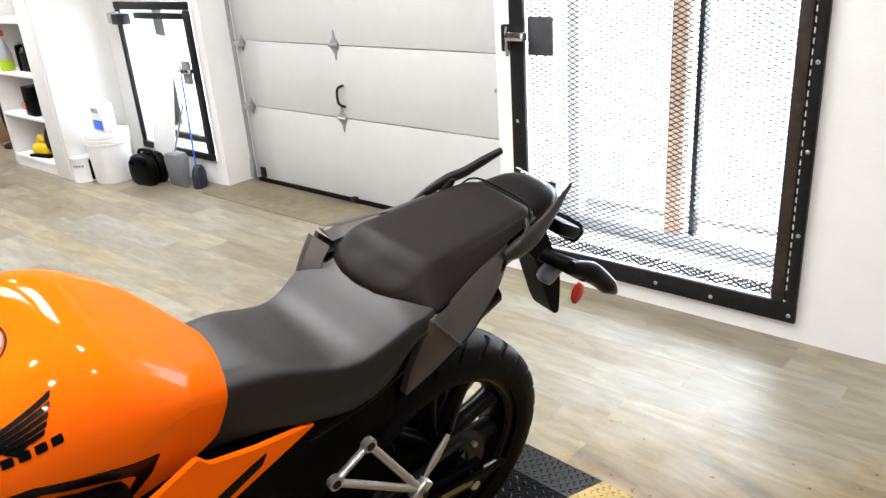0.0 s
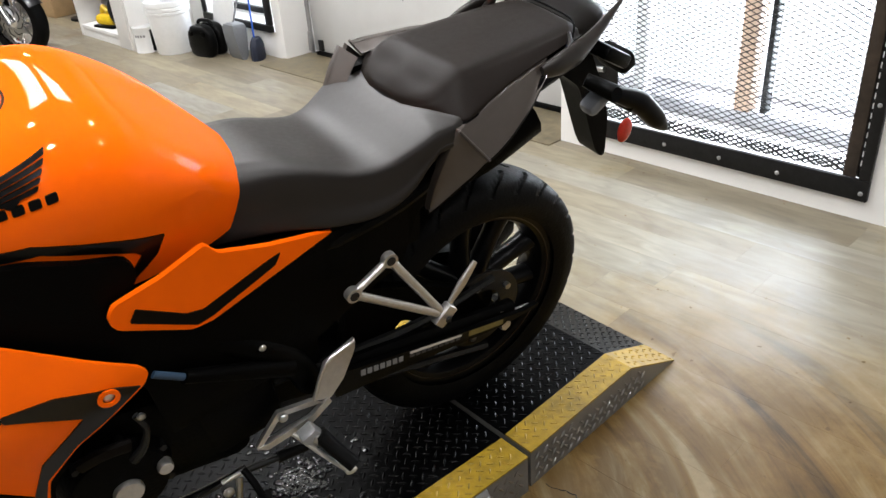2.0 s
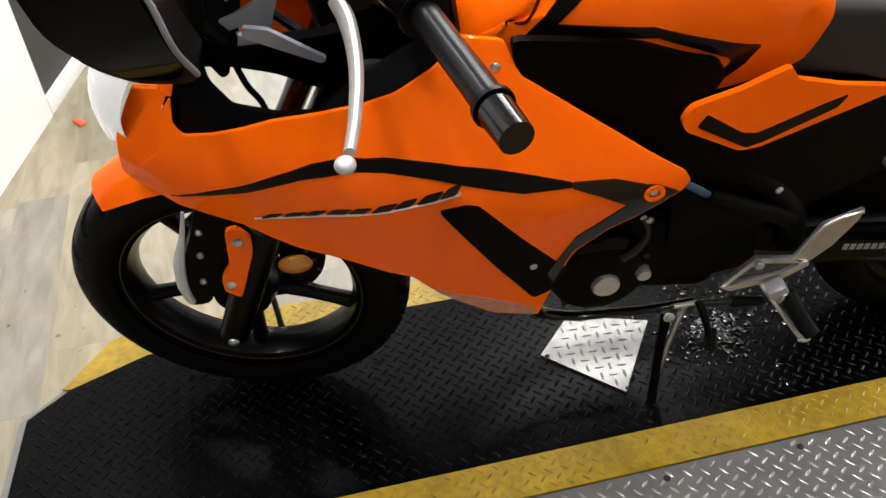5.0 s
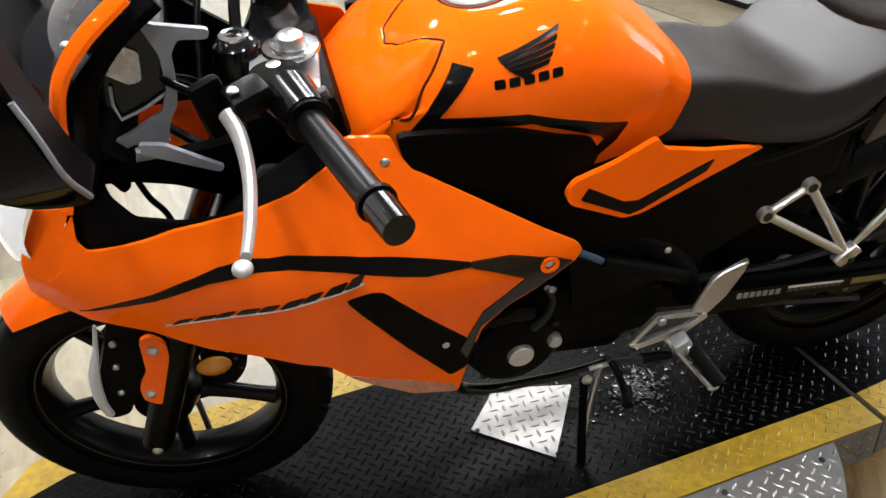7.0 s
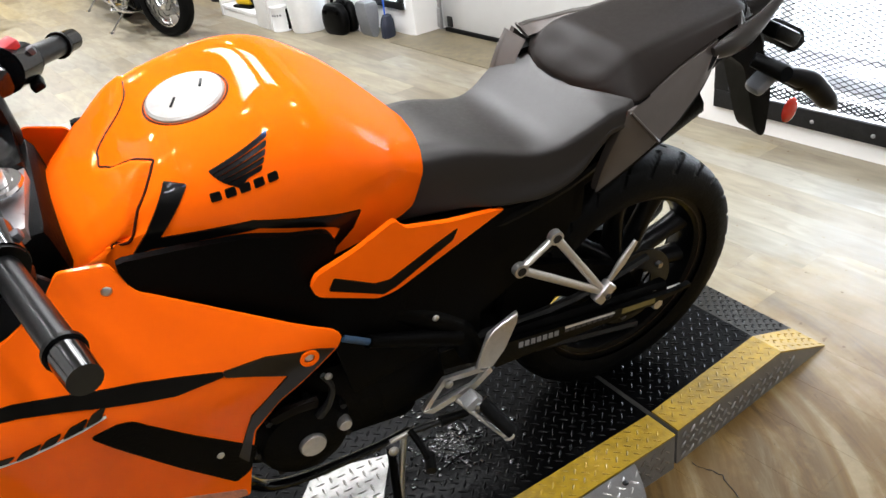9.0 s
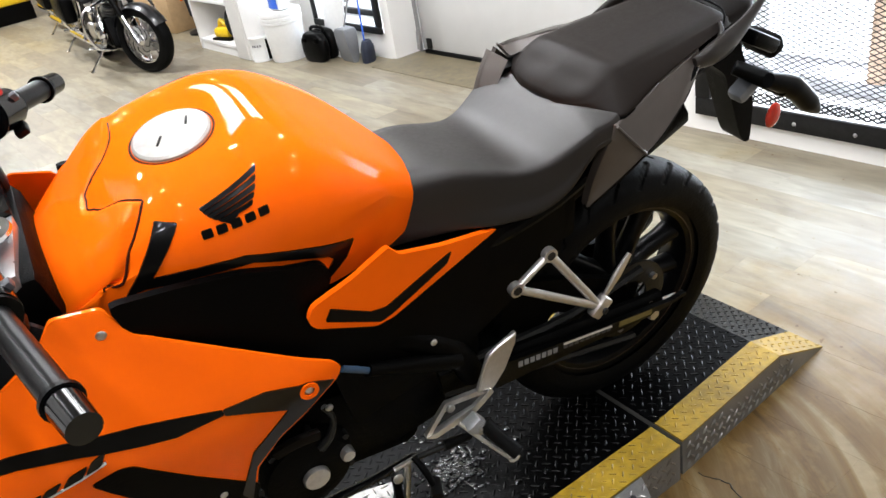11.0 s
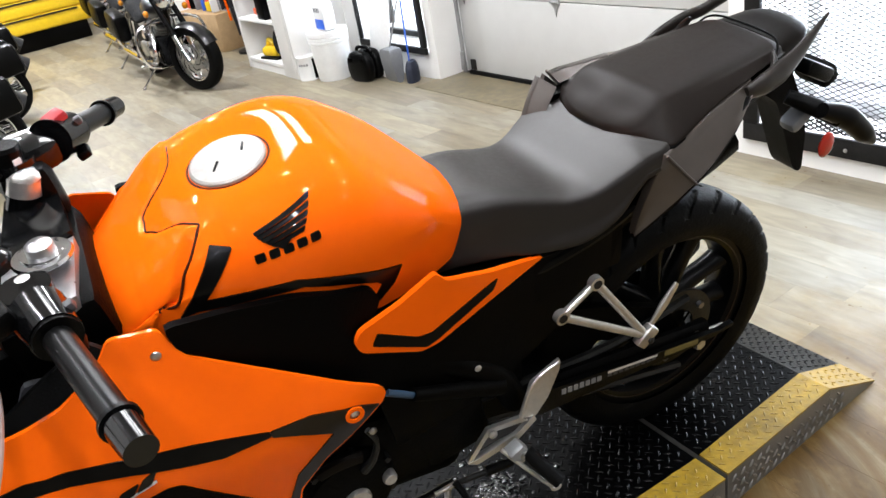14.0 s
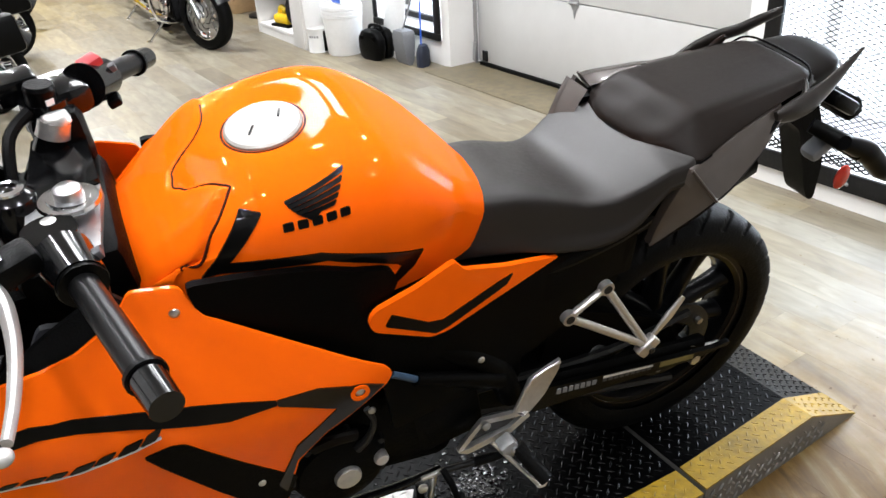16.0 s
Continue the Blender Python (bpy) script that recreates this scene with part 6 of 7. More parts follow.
part("red_reflector", ball((-0.318, 0.1, 0.668), 0.026, (0.75, 0.35, 1.1)), RED, bike, "round red reflector")
part("inner_mudguard", hose([(0.2, 0, 0.62), (0.12, 0, 0.655), (0.0, 0, 0.67), (-0.12, 0, 0.72)], 0.055, 12, 5, flat=1.0), MATT, bike, "black inner mudguard")

# --- engine, frame and running gear ---
part("crankcase", box((0.34, 0.24, 0.2), (0.72, 0.02, 0.405), (0, -8, 0), 0.03), ENGINE, bike, "black engine crankcase")
part("cylinder", box((0.16, 0.2, 0.26), (0.86, 0, 0.55), (0, 18, 0), 0.02), ENGINE, bike, "black engine cylinder")
for k in range(6):
    part("cooling_fin", box((0.19, 0.23, 0.008), (0.835 + 0.012 * k, 0, 0.49 + 0.035 * k), (0, 18, 0), 0.002), ENGINE, bike)
gen = part("generator_cover", turned([(0.0001, 0.172), (0.055, 0.172), (0.075, 0.166), (0.088, 0.14), (0.09, 0.1), (0.0001, 0.1)], 40, "Y", (0.79, 0, 0.385), closed=False), ENGINE, bike, "round black generator cover")
part("cover_plug", turned([(0.0001, 0.181), (0.022, 0.181), (0.024, 0.177), (0.024, 0.17)], 28, "Y", (0.783, 0, 0.38), closed=False), ALLOY, gen, "bright cover plug")
part("cover_plug", turned([(0.0001, 0.181), (0.011, 0.181), (0.013, 0.177), (0.013, 0.165)], 24, "Y", (0.722, 0, 0.398), closed=False), ALLOY, gen)
for k in range(7):
    a = 2 * math.pi * k / 7
    part("cover_bolt", rod((0.79 + 0.083 * math.cos(a), 0.14, 0.385 + 0.083 * math.sin(a)), (0.79 + 0.083 * math.cos(a), 0.158, 0.385 + 0.083 * math.sin(a)), 0.007, seg=6), DARK_STEEL, gen)
part("sprocket_cover", box((0.14, 0.05, 0.15), (0.58, 0.12, 0.40), (0, 10, 0), 0.02), ENGINE, bike, "black sprocket cover")
part("pivot_plate", box((0.2, 0.08, 0.24), (0.50, 0.06, 0.42), (0, 0, 0), 0.02), ENGINE, bike, "black frame pivot plate")
part("starter", rod((0.62, 0.06, 0.52), (0.62, 0.15, 0.52), 0.04, seg=20), ENGINE, bike)
part("frame_rail", hose([(1.08, 0.1, 0.78), (0.85, 0.14, 0.68), (0.65, 0.15, 0.62), (0.5, 0.14, 0.5), (0.44, 0.12, 0.38)], 0.026, 12, 6), MATT, bike, "black frame rail")
part("frame_rail", hose([(1.08, -0.1, 0.78), (0.85, -0.14, 0.68), (0.65, -0.15, 0.62), (0.5, -0.14, 0.5), (0.44, -0.12, 0.38)], 0.026, 12, 6), MATT, bike, "black frame rail")
part("sub_frame", hose([(0.5, 0.12, 0.66), (0.25, 0.12, 0.7), (0.0, 0.09, 0.8), (-0.15, 0.07, 0.84)], 0.014, 10, 6), BLACK, bike)
part("cross_tube", rod((0.668, 0.196, 0.592), (0.49, 0.158, 0.478), 0.011, 0.017, 14), MATT, bike, "black slider tube")
part("cable_sleeve", hose([(0.708, 0.199, 0.622), (0.685, 0.199, 0.606), (0.660, 0.197, 0.586)], 0.0065, 10, 3, flat=0.6), BLUE, bike, "blue grey cable sleeve")
part("belly_pan", hose([(0.915, 0.15, 0.36), (0.90, 0.142, 0.315), (0.872, 0.132, 0.266), (0.811, 0.13, 0.242), (0.724, 0.13, 0.236), (0.648, 0.13, 0.236), (0.585, 0.125, 0.24)], 0.012, 12, 6, flat=0.8, radii=[0.008, 0.014, 0.014, 0.012, 0.011, 0.010, 0.006]), GLOSS, bike, "gloss black belly pan rim")
part("belly_pan", hose([(0.90, -0.13, 0.315), (0.872, -0.13, 0.266), (0.811, -0.13, 0.242), (0.724, -0.13, 0.236), (0.648, -0.13, 0.236)], 0.012, 12, 6, flat=0.8), GLOSS, bike, "gloss black belly pan rim")
part("clutch_arm", hose([(0.742, 0.168, 0.527), (0.733, 0.176, 0.50), (0.744, 0.176, 0.465), (0.762, 0.17, 0.44)], 0.006, 8, 5, radii=[0.006, 0.005, 0.007, 0.009]), DARK_STEEL, bike, "dark steel clutch arm")
part("arm_bolt", ball((0.735, 0.176, 0.528), 0.007, (1, 0.6, 1), u=10, v=6), STEEL, bike)
part("case_bolt", ball((0.66, 0.16, 0.53), 0.007, (1, 0.5, 1), u=10, v=6), STEEL, bike)
part("case_rib", hose([(0.835, 0.158, 0.46), (0.80, 0.166, 0.475), (0.76, 0.164, 0.468)], 0.012, 8, 5, flat=0.7), SATIN, bike, "ribbed edge of the engine cover")
for s in (1, -1):
    part("swing_arm", hose([(0.44, s * 0.1, 0.36), (0.25, s * 0.11, 0.35), (0.0, s * 0.105, 0.312), (-0.05, s * 0.105, 0.305)], 0.026, 10, 5, flat=0.6), ENGINE, bike, "black swing arm")
part("arm_bridge", box((0.08, 0.2, 0.06), (0.36, 0, 0.36), bevel=0.015), ENGINE, bike)
part("shock_absorber", rod((0.36, 0, 0.4), (0.42, 0, 0.64), 0.03, seg=16), ENGINE, bike)
part("rear_axle_nut", rod((-0.012, 0.115, 0.302), (-0.012, 0.14, 0.302), 0.016, 0.013, 6), ALLOY, bike, "bright rear axle nut")
part("axle_washer", rod((-0.012, 0.11, 0.302), (-0.012, 0.118, 0.302), 0.022, seg=24), STEEL, bike)
part("adjuster_bolt", rod((-0.06, 0.11, 0.30), (-0.1, 0.11, 0.296), 0.006, seg=8), STEEL, bike)
part("rear_bracket", box((0.08, 0.02, 0.05), (-0.015, 0.1, 0.305), bevel=0.006), ENGINE, bike)
guard_c = part("chain_guard", sheet([(0.40, 0.405), (0.1, 0.36), (-0.06, 0.34), (-0.1, 0.345), (-0.1, 0.335), (0.0, 0.325), (0.15, 0.335), (0.40, 0.345)], lambda x, z: 0.118, 0.012, 0, 0.03, 1, 0.006), BLACK, bike, "black chain guard with warning labels")
part("warning_label", sheet([(0.235, 0.377), (0.11, 0.358), (0.11, 0.353), (0.235, 0.371)], lambda x, z: 0.118, 0.001, 0.001, 0.05, 1, 0), DECAL_WHITE, guard_c)
for k in range(9):
    x0 = 0.235 - 0.014 * k
    part("label_bar", sheet([(x0, 0.369 - 0.0021 * k), (x0 - 0.010, 0.3675 - 0.0021 * k), (x0 - 0.010, 0.3600 - 0.0018 * k), (x0, 0.3615 - 0.0018 * k)], lambda x, z: 0.118, 0.001, 0.001, 0.05, 1, 0), GREY_SHADE, guard_c)
for k in range(7):
    x0 = 0.345 - 0.014 * k
    part("label_bar", sheet([(x0, 0.388 - 0.002 * k), (x0 - 0.010, 0.3865 - 0.002 * k), (x0 - 0.010, 0.372 - 0.0018 * k), (x0, 0.3735 - 0.0018 * k)], lambda x, z: 0.118, 0.001, 0.001, 0.05, 1, 0), GREY_PLASTIC, guard_c)
part("olive_label", sheet([(0.09, 0.357), (0.0, 0.345), (0.0, 0.332), (0.09, 0.342)], lambda x, z: 0.118, 0.001, 0.001, 0.05, 1, 0), material("olive_label", (0.14, 0.11, 0.03), 0.5, 0, 0.3, 40), guard_c, "olive label")
guard_c.location.yz = (guard_c.location.y + 0.022, guard_c.location.z - 0.018)
part("chain", hose([(0.5, 0.095, 0.39), (0.2, 0.095, 0.375), (0.0, 0.095, 0.41)], 0.009, 6, 8), DARK_STEEL, bike, "dark drive chain")
part("chain", hose([(0.5, 0.095, 0.33), (0.2, 0.095, 0.26), (0.0, 0.095, 0.215)], 0.009, 6, 8), DARK_STEEL, bike, "dark drive chain")
part("muffler", hose([(0.14, -0.125, 0.30), (0.05, -0.135, 0.29), (-0.12, -0.145, 0.30), (-0.24, -0.15, 0.33)], 0.085, 20, 6, flat=0.5, radii=[0.05, 0.085, 0.085, 0.06]), MATT, bike, "matt black exhaust silencer")
part("muffler_cap", rod((-0.24, -0.15, 0.33), (-0.262, -0.152, 0.336), 0.03, 0.022, 24), DARK_STEEL, bike)
part("rear_hugger", sheet([(0.33, 0.42), (0.32, 0.58), (0.14, 0.64), (-0.04, 0.62), (-0.07, 0.45), (0.02, 0.40), (0.1, 0.42), (0.16, 0.40)], lambda x, z: 0.085, 0.012, 0, 0.04, -1, 0.02), MATT, bike, "matt black wheel hugger")
part("caliper_bracket", sheet([(0.06, 0.40), (-0.02, 0.38), (-0.05, 0.30), (0.0, 0.26), (0.07, 0.3)], lambda x, z: 0.09, 0.04, 0, 0.04, -1, 0.015), ENGINE, bike)
part("exhaust_pipe", hose([(0.9, -0.02, 0.45), (0.95, -0.05, 0.3), (0.75, -0.1, 0.2), (0.4, -0.12, 0.24), (0.12, -0.14, 0.38)], 0.02, 12, 6), DARK_STEEL, bike)

# pillion foot rest bracket
b1, b2, b3 = Vector((0.302, 0.172, 0.638)), Vector((0.376, 0.178, 0.60)), Vector((0.203, 0.20, 0.487))
br = part("footrest_bracket", hose([b1, (b1 + b3) / 2, b3], 0.0082, 10, 3, flat=0.8), ALLOY, bike, "cast alloy pillion bracket")
part("bracket_arm", hose([b2, (b2 + b3) / 2, b3], 0.0082, 10, 3, flat=0.8), ALLOY, br)
part("bracket_arm", hose([b1, (b1 + b2) / 2, b2], 0.007, 10, 3), ALLOY, br)
for b in (b1, b2):
    part("bracket_eye", rod(b - Vector((0, 0.006, 0)), b + Vector((0, 0.007, 0)), 0.0135, seg=20), ALLOY, br)
    part("bracket_bolt", rod(b + Vector((0, 0.0072, 0)), b + Vector((0, 0.0085, 0)), 0.0085, seg=12), DARK_STEEL, br)
part("bracket_block", box((0.046, 0.02, 0.026), b3, (0, 45, 0), 0.004), ALLOY, br)
part("block_bolt", ball(b3 + Vector((0, 0.016, 0)), 0.007, (1, 0.5, 1), u=8, v=6), DARK_STEEL, br)
part("pillion_peg", hose([(0.19, 0.195, 0.5), (0.158, 0.19, 0.535), (0.127, 0.185, 0.568)], 0.013, 8, 4, radii=[0.006, 0.012, 0.007], flat=0.5), ALLOY, br, "folded alloy pillion peg")
# rider foot rest, heel plate and gear lever
def plate_y(x, z):
    return 0.170


hp = part("heel_plate", sheet([(0.371, 0.492), (0.372, 0.466), (0.396, 0.408), (0.424, 0.372), (0.458, 0.384), (0.432, 0.464)], plate_y, 0.006, 0, 0.02, 1, 0.004), ALLOY, bike, "brushed alloy heel plate")
part("plate_ridge", hose([(0.374, 0.172, 0.488), (0.43, 0.172, 0.462), (0.457, 0.172, 0.388)], 0.004, 8, 5), ALLOY, hp)
part("plate_bar", sheet([(0.458, 0.388), (0.527, 0.398), (0.546, 0.372), (0.572, 0.335), (0.566, 0.326), (0.552, 0.345), (0.53, 0.375), (0.515, 0.384), (0.44, 0.372)], plate_y, 0.008, 0.002, 0.02, 1, 0.003), ALLOY, hp)
part("plate_bar", sheet([(0.574, 0.333), (0.553, 0.319), (0.464, 0.336), (0.424, 0.366), (0.43, 0.379), (0.47, 0.352), (0.55, 0.334)], plate_y, 0.012, 0.004, 0.02, 1, 0.003), ALLOY, hp)
# dark sheet set in the slot between the bars draws its dark inside
part("slot_dark", sheet([(0.52, 0.385), (0.55, 0.345), (0.47, 0.352), (0.44, 0.372)], plate_y, 0.004, -0.004, 0.02, 1, 0.002), DARK_STEEL, hp)
part("plate_bolt", ball((0.52, 0.178, 0.386), 0.009, (1, 0.6, 1), u=12, v=8), STEEL, hp)
part("peg_mount", box((0.034, 0.03, 0.042), (0.480, 0.195, 0.332), (0, 30, 0), 0.006), GALVANISED, hp)
part("mount_bolt", ball((0.474, 0.212, 0.334), 0.009, (1, 0.6, 1), u=12, v=8), STEEL, hp)
peg = part("foot_peg", hose([(0.468, 0.205, 0.337), (0.452, 0.232, 0.312), (0.432, 0.262, 0.287)], 0.0125, 12, 4, flat=1.2), RUBBER, bike, "black rubber foot peg")
part("peg_feeler", hose([(0.510, 0.186, 0.346), (0.492, 0.205, 0.325), (0.475, 0.222, 0.305), (0.44, 0.25, 0.262)], 0.0042, 8, 4), ALLOY, peg, "bright feeler of the peg")
part("feeler_tip", ball((0.434, 0.253, 0.262), 0.008, (1.5, 0.8, 0.8), u=10, v=8), ALLOY, peg)
part("gear_rod", rod((0.64, 0.162, 0.277), (0.60, 0.162, 0.28), 0.0045), ALLOY, bike, "bright gear linkage rod")
part("gear_rod", rod((0.60, 0.162, 0.28), (0.478, 0.168, 0.272), 0.006), DARK_STEEL, bike, "dark gear linkage rod")
part("rod_boot", rod((0.535, 0.165, 0.276), (0.478, 0.168, 0.272), 0.011, 0.008), RUBBER, bike)
part("gear_lever", hose([(0.60, 0.165, 0.29), (0.592, 0.19, 0.272), (0.586, 0.215, 0.245)], 0.007, 8, 5), ENGINE, bike, "black gear lever")
part("gear_toe", rod((0.578, 0.20, 0.243), (0.592, 0.235, 0.243), 0.011), RUBBER, bike)
# side stand
stand = part("side_stand", hose([(0.625, 0.12, 0.20), (0.64, 0.17, 0.10), (0.655, 0.225, 0.0)], 0.009, 10, 5), ENGINE, bike, "black side stand")
part("stand_foot", box((0.07, 0.035, 0.01), (0.655, 0.232, -0.034), (10.5, 0, 0), 0.003), BLACK, stand)
part("stand_bolt", ball((0.625, 0.135, 0.205), 0.011, (1, 0.7, 1), u=10, v=6), ALLOY, stand)
part("stand_spring", hose([(0.6, 0.13, 0.23), (0.62, 0.15, 0.14), (0.635, 0.175, 0.08)], 0.007, 8, 6), STEEL, stand)

for ob in bike.children:
    if ob.name.split(".")[0] in ("fuel_tank", "filler_cap"):
        ob.matrix_basis = UPPER


PALE_PLASTIC = material("pale_grey_plastic", (0.4, 0.4, 0.4), 0.45, 0, 0.1, 10)

# ---- things along the north wall ----
unit = thing("shelf_unit", "white built-in shelf unit with three open shelves", "shelf unit")
UX0, UX1, UY0, UY1 = -6.6, -5.62, 2.86, LEFT_WALL
part("side_panel", span((UX1 - 0.04, UY0, 0), (UX1, UY1, 2.6), 0.003), WALL, unit)
part("side_panel", span((UX0, UY0, 0), (UX0 + 0.03, UY1, 2.6), 0.003), WALL, unit)
part("back_panel", span((UX0 + 0.03, UY1 - 0.03, 0), (UX1 - 0.04, UY1 - 0.004, 2.6)), WALL, unit)
part("front_stile", span((UX1 - 0.24, UY0 - 0.004, 0.0), (UX1 - 0.042, UY0 + 0.02, 2.6), 0.003), WALL, unit)
for z in (0.0, 0.40, 0.72, 1.1):
    part("shelf", span((UX0 + 0.03, UY0 + 0.004, z + (0.06 if z == 0 else 0)), (UX1 - 0.042, UY1 - 0.031, z + 0.09 if z == 0 else z + 0.025), 0.003), WALL, unit)
part("plinth", span((UX0 + 0.03, UY0 + 0.01, 0), (UX1 - 0.042, UY0 + 0.03, 0.06)), WALL, unit)


def bottle(at, r, h, body, top, label, category):
    b = thing("spray_bottle", label, category, pose(*at))
    part("body", turned([(0.0001, 0.0), (r, 0.002), (r, h * 0.28), (0.0001, h * 0.28)], 20, "Z", closed=False), body, b)
    part("clear_top", turned([(r, h * 0.281), (r, h * 0.42), (r * 0.4, h * 0.74), (r * 0.35, h * 0.85), (0.0001, h * 0.85)], 20, "Z", closed=False), PALE_PLASTIC, b, "translucent upper half")
    part("trigger_head", box((0.07, 0.03, 0.045), (0.01, 0, h * 0.92), bevel=0.008), top, b)
    return b


bottle((-6.38, 2.91, 0.745), 0.05, 0.3, GREEN_LIQUID, RED_PLASTIC, "green spray bottle with a red trigger on the shelf", "spray bottle")
for i, (dx, h, mm) in enumerate(((-6.22, 0.2, BLACK), (-6.15, 0.16, DARK_STEEL), (-6.07, 0.22, BLACK), (-6.0, 0.14, STEEL))):
    c = thing("can", "small dark can on the shelf", "can", pose(dx, 2.96, 0.745), "cans on the shelf")
    part("body", turned([(0.0001, 0), (0.03, 0.001), (0.032, 0.01), (0.032, h - 0.02), (0.022, h - 0.008), (0.0001, h)], 16, "Z", closed=False), mm, c)
    part("lid", turned([(0.0001, h + 0.012), (0.018, h + 0.01), (0.02, h - 0.005)], 14, "Z", closed=False), STEEL, c)
bx = thing("black_box", "black plastic box on the shelf", "box", pose(-6.12, 2.95, 0.425))
part("body", box((0.14, 0.14, 0.22), (0, 0, 0.11), bevel=0.008), BLACK, bx)
pp = thing("papers", "loose white papers on the shelf", "papers", pose(-6.3, 3.0, 0.425))
part("sheets", box((0.25, 0.2, 0.02), (0, 0, 0.011), (0, 0, 8), 0.002), WHITE_PLASTIC, pp)
part("binder", box((0.2, 0.04, 0.05), (0.03, -0.06, 0.046), (0, 0, -5), 0.004), RED_PLASTIC, pp)
bag = thing("black_bag", "black cloth bag on the lowest shelf", "bag", pose(-6.05, 3.0, 0.09))
part("body", ball((0, 0, 0.14), 0.15, (0.8, 0.6, 0.95)), CLOTH, bag)
yt = thing("yellow_tool", "yellow power tool with a black base on the lowest shelf", "tool", pose(-6.22, 2.95, 0.09))
part("body", box((0.2, 0.1, 0.08), (0, 0, 0.06), (0, 0, 12), 0.03), YELLOW_PAINT, yt)
part("handle", hose([(-0.08, 0, 0.09), (-0.03, 0, 0.15), (0.05, 0, 0.12)], 0.02), YELLOW_PAINT, yt)
part("base", box((0.24, 0.12, 0.02), (0, 0, 0.011), (0, 0, 12), 0.006), BLACK, yt)

pail = thing("white_bucket", "white plastic bucket with a ribbed rim", "bucket", pose(-5.36, 3.05, 0.0))
part("body", turned([(0.0001, 0.002), (0.125, 0.0), (0.13, 0.01), (0.145, 0.27), (0.152, 0.275), (0.152, 0.29), (0.147, 0.295), (0.154, 0.3), (0.154, 0.318), (0.149, 0.325), (0.156, 0.33), (0.156, 0.345), (0.152, 0.36), (0.0001, 0.36)], 48, "Z", closed=False), WHITE_PLASTIC, pail)
jug = thing("wash_jug", "white jug with a blue label on the bucket", "jug", pose(-5.34, 3.05, 0.361))
part("body", box((0.16, 0.1, 0.2), (0, 0, 0.101), bevel=0.02), WHITE_PLASTIC, jug)
part("label", box((0.125, 0.006, 0.07), (0.005, -0.0505, 0.05), bevel=0.002), BLUE_PLASTIC, jug, "blue label blot")
for k in range(4):
    part("label_bar", box((0.014, 0.002, 0.03), (-0.045 + 0.024 * k, -0.0515, 0.15)), GREY_PLASTIC, jug)
part("spout", rod((0.05, 0, 0.2), (0.05, 0, 0.225), 0.014), WHITE_PLASTIC, jug)
tin = thing("paint_tin", "white paint tin with dark bars of lettering", "tin", pose(-5.56, 2.93, 0.0))
part("body", turned([(0.0001, 0), (0.08, 0), (0.08, 0.005), (0.078, 0.01), (0.078, 0.165), (0.081, 0.17), (0.081, 0.178), (0.072, 0.178), (0.07, 0.172), (0.0001, 0.172)], 40, "Z", closed=False), WHITE_PLASTIC, tin)
for k in range(4):
    a = radians(-75 + 15 * k)
    part("label_bar", box((0.012, 0.002, 0.016), (0.0795 * math.cos(a), 0.0795 * math.sin(a), 0.12), (0, 0, math.degrees(a) + 90)), GREY_PLASTIC, tin)
part("dark_side", box((0.03, 0.012, 0.15), (0.078, 0.02, 0.085), (0, 0, 90), 0.003), BLACK, tin)
case = thing("tool_case", "black plastic tool case standing on its edge", "tool case", pose(-5.03, 3.14, 0.0, 0, 0, 12))
for dy in (-0.045, 0.045):
    bm = bmesh.new()
    rings = []
    for z, w, d in ((0.0, 0.085, 0.03), (0.02, 0.11, 0.042), (0.08, 0.125, 0.045), (0.15, 0.12, 0.044), (0.2, 0.085, 0.038), (0.215, 0.05, 0.025)):
        rings.append([bm.verts.new((w * math.copysign(abs(math.cos(a)) ** 0.6, math.cos(a)), dy + d * math.copysign(abs(math.sin(a)) ** 0.6, math.sin(a)), z)) for a in (math.pi * k / 10 for k in range(20))])
    skin(bm, rings, True)
    part("shell", bm, BLACK, case, angle=50)
part("handle", hose([(-0.07, 0, 0.2), (-0.05, 0.0, 0.232), (0.05, 0.0, 0.232), (0.07, 0, 0.2)], 0.012), BLACK, case)
for dx in (-0.12, 0.12):
    part("latch", box((0.04, 0.012, 0.03), (dx * 0.5, -0.088, 0.16), bevel=0.004), MATT, case)
PAN_GREY = material("grey_pan", (0.16, 0.165, 0.175), 0.45, 0, 0.12, 20)
pan = thing("dustpan", "grey upright dustpan with a blue handled broom", "dustpan", pose(-4.745, 3.2, 0.0))
bm = bmesh.new()
rings = []
for z, w, d in ((0.0, 0.075, 0.012), (0.03, 0.075, 0.03), (0.14, 0.072, 0.045), (0.21, 0.07, 0.05), (0.232, 0.058, 0.045), (0.242, 0.03, 0.03)):
    rings.append([bm.verts.new((x, y, z)) for x, y in ((-w, -d), (w, -d), (w, d), (-w, d))])
skin(bm, rings, True)
part("pan", bm, PAN_GREY, pan, angle=30)
part("handle", rod((0.0, 0.0, 0.24), (0.05, 0.1, 0.55), 0.006), GREY_PLASTIC, pan)
NAVY = material("navy_bristles", (0.008, 0.012, 0.028), 0.7, 0, 0.2, 30)
broom = thing("broom", "blue handled broom with dark bristles", "broom", pose(-4.615, 3.27, 0.0))
part("handle", rod((-0.02, 0, 0.13), (-0.07, 0.055, 0.80), 0.006), BLUE_PLASTIC, broom, "blue handle")
part("bristles", hose([(0, 0, 0.0), (0, 0, 0.09), (0, 0, 0.14)], 0.05, 10, 4, radii=[0.085, 0.085, 0.05], flat=0.55), NAVY, broom)
board = thing("white_board", "white plastic board leaning by the window guard", "board", pose(-4.93, 3.27, 0.0, 0, 0, 0))
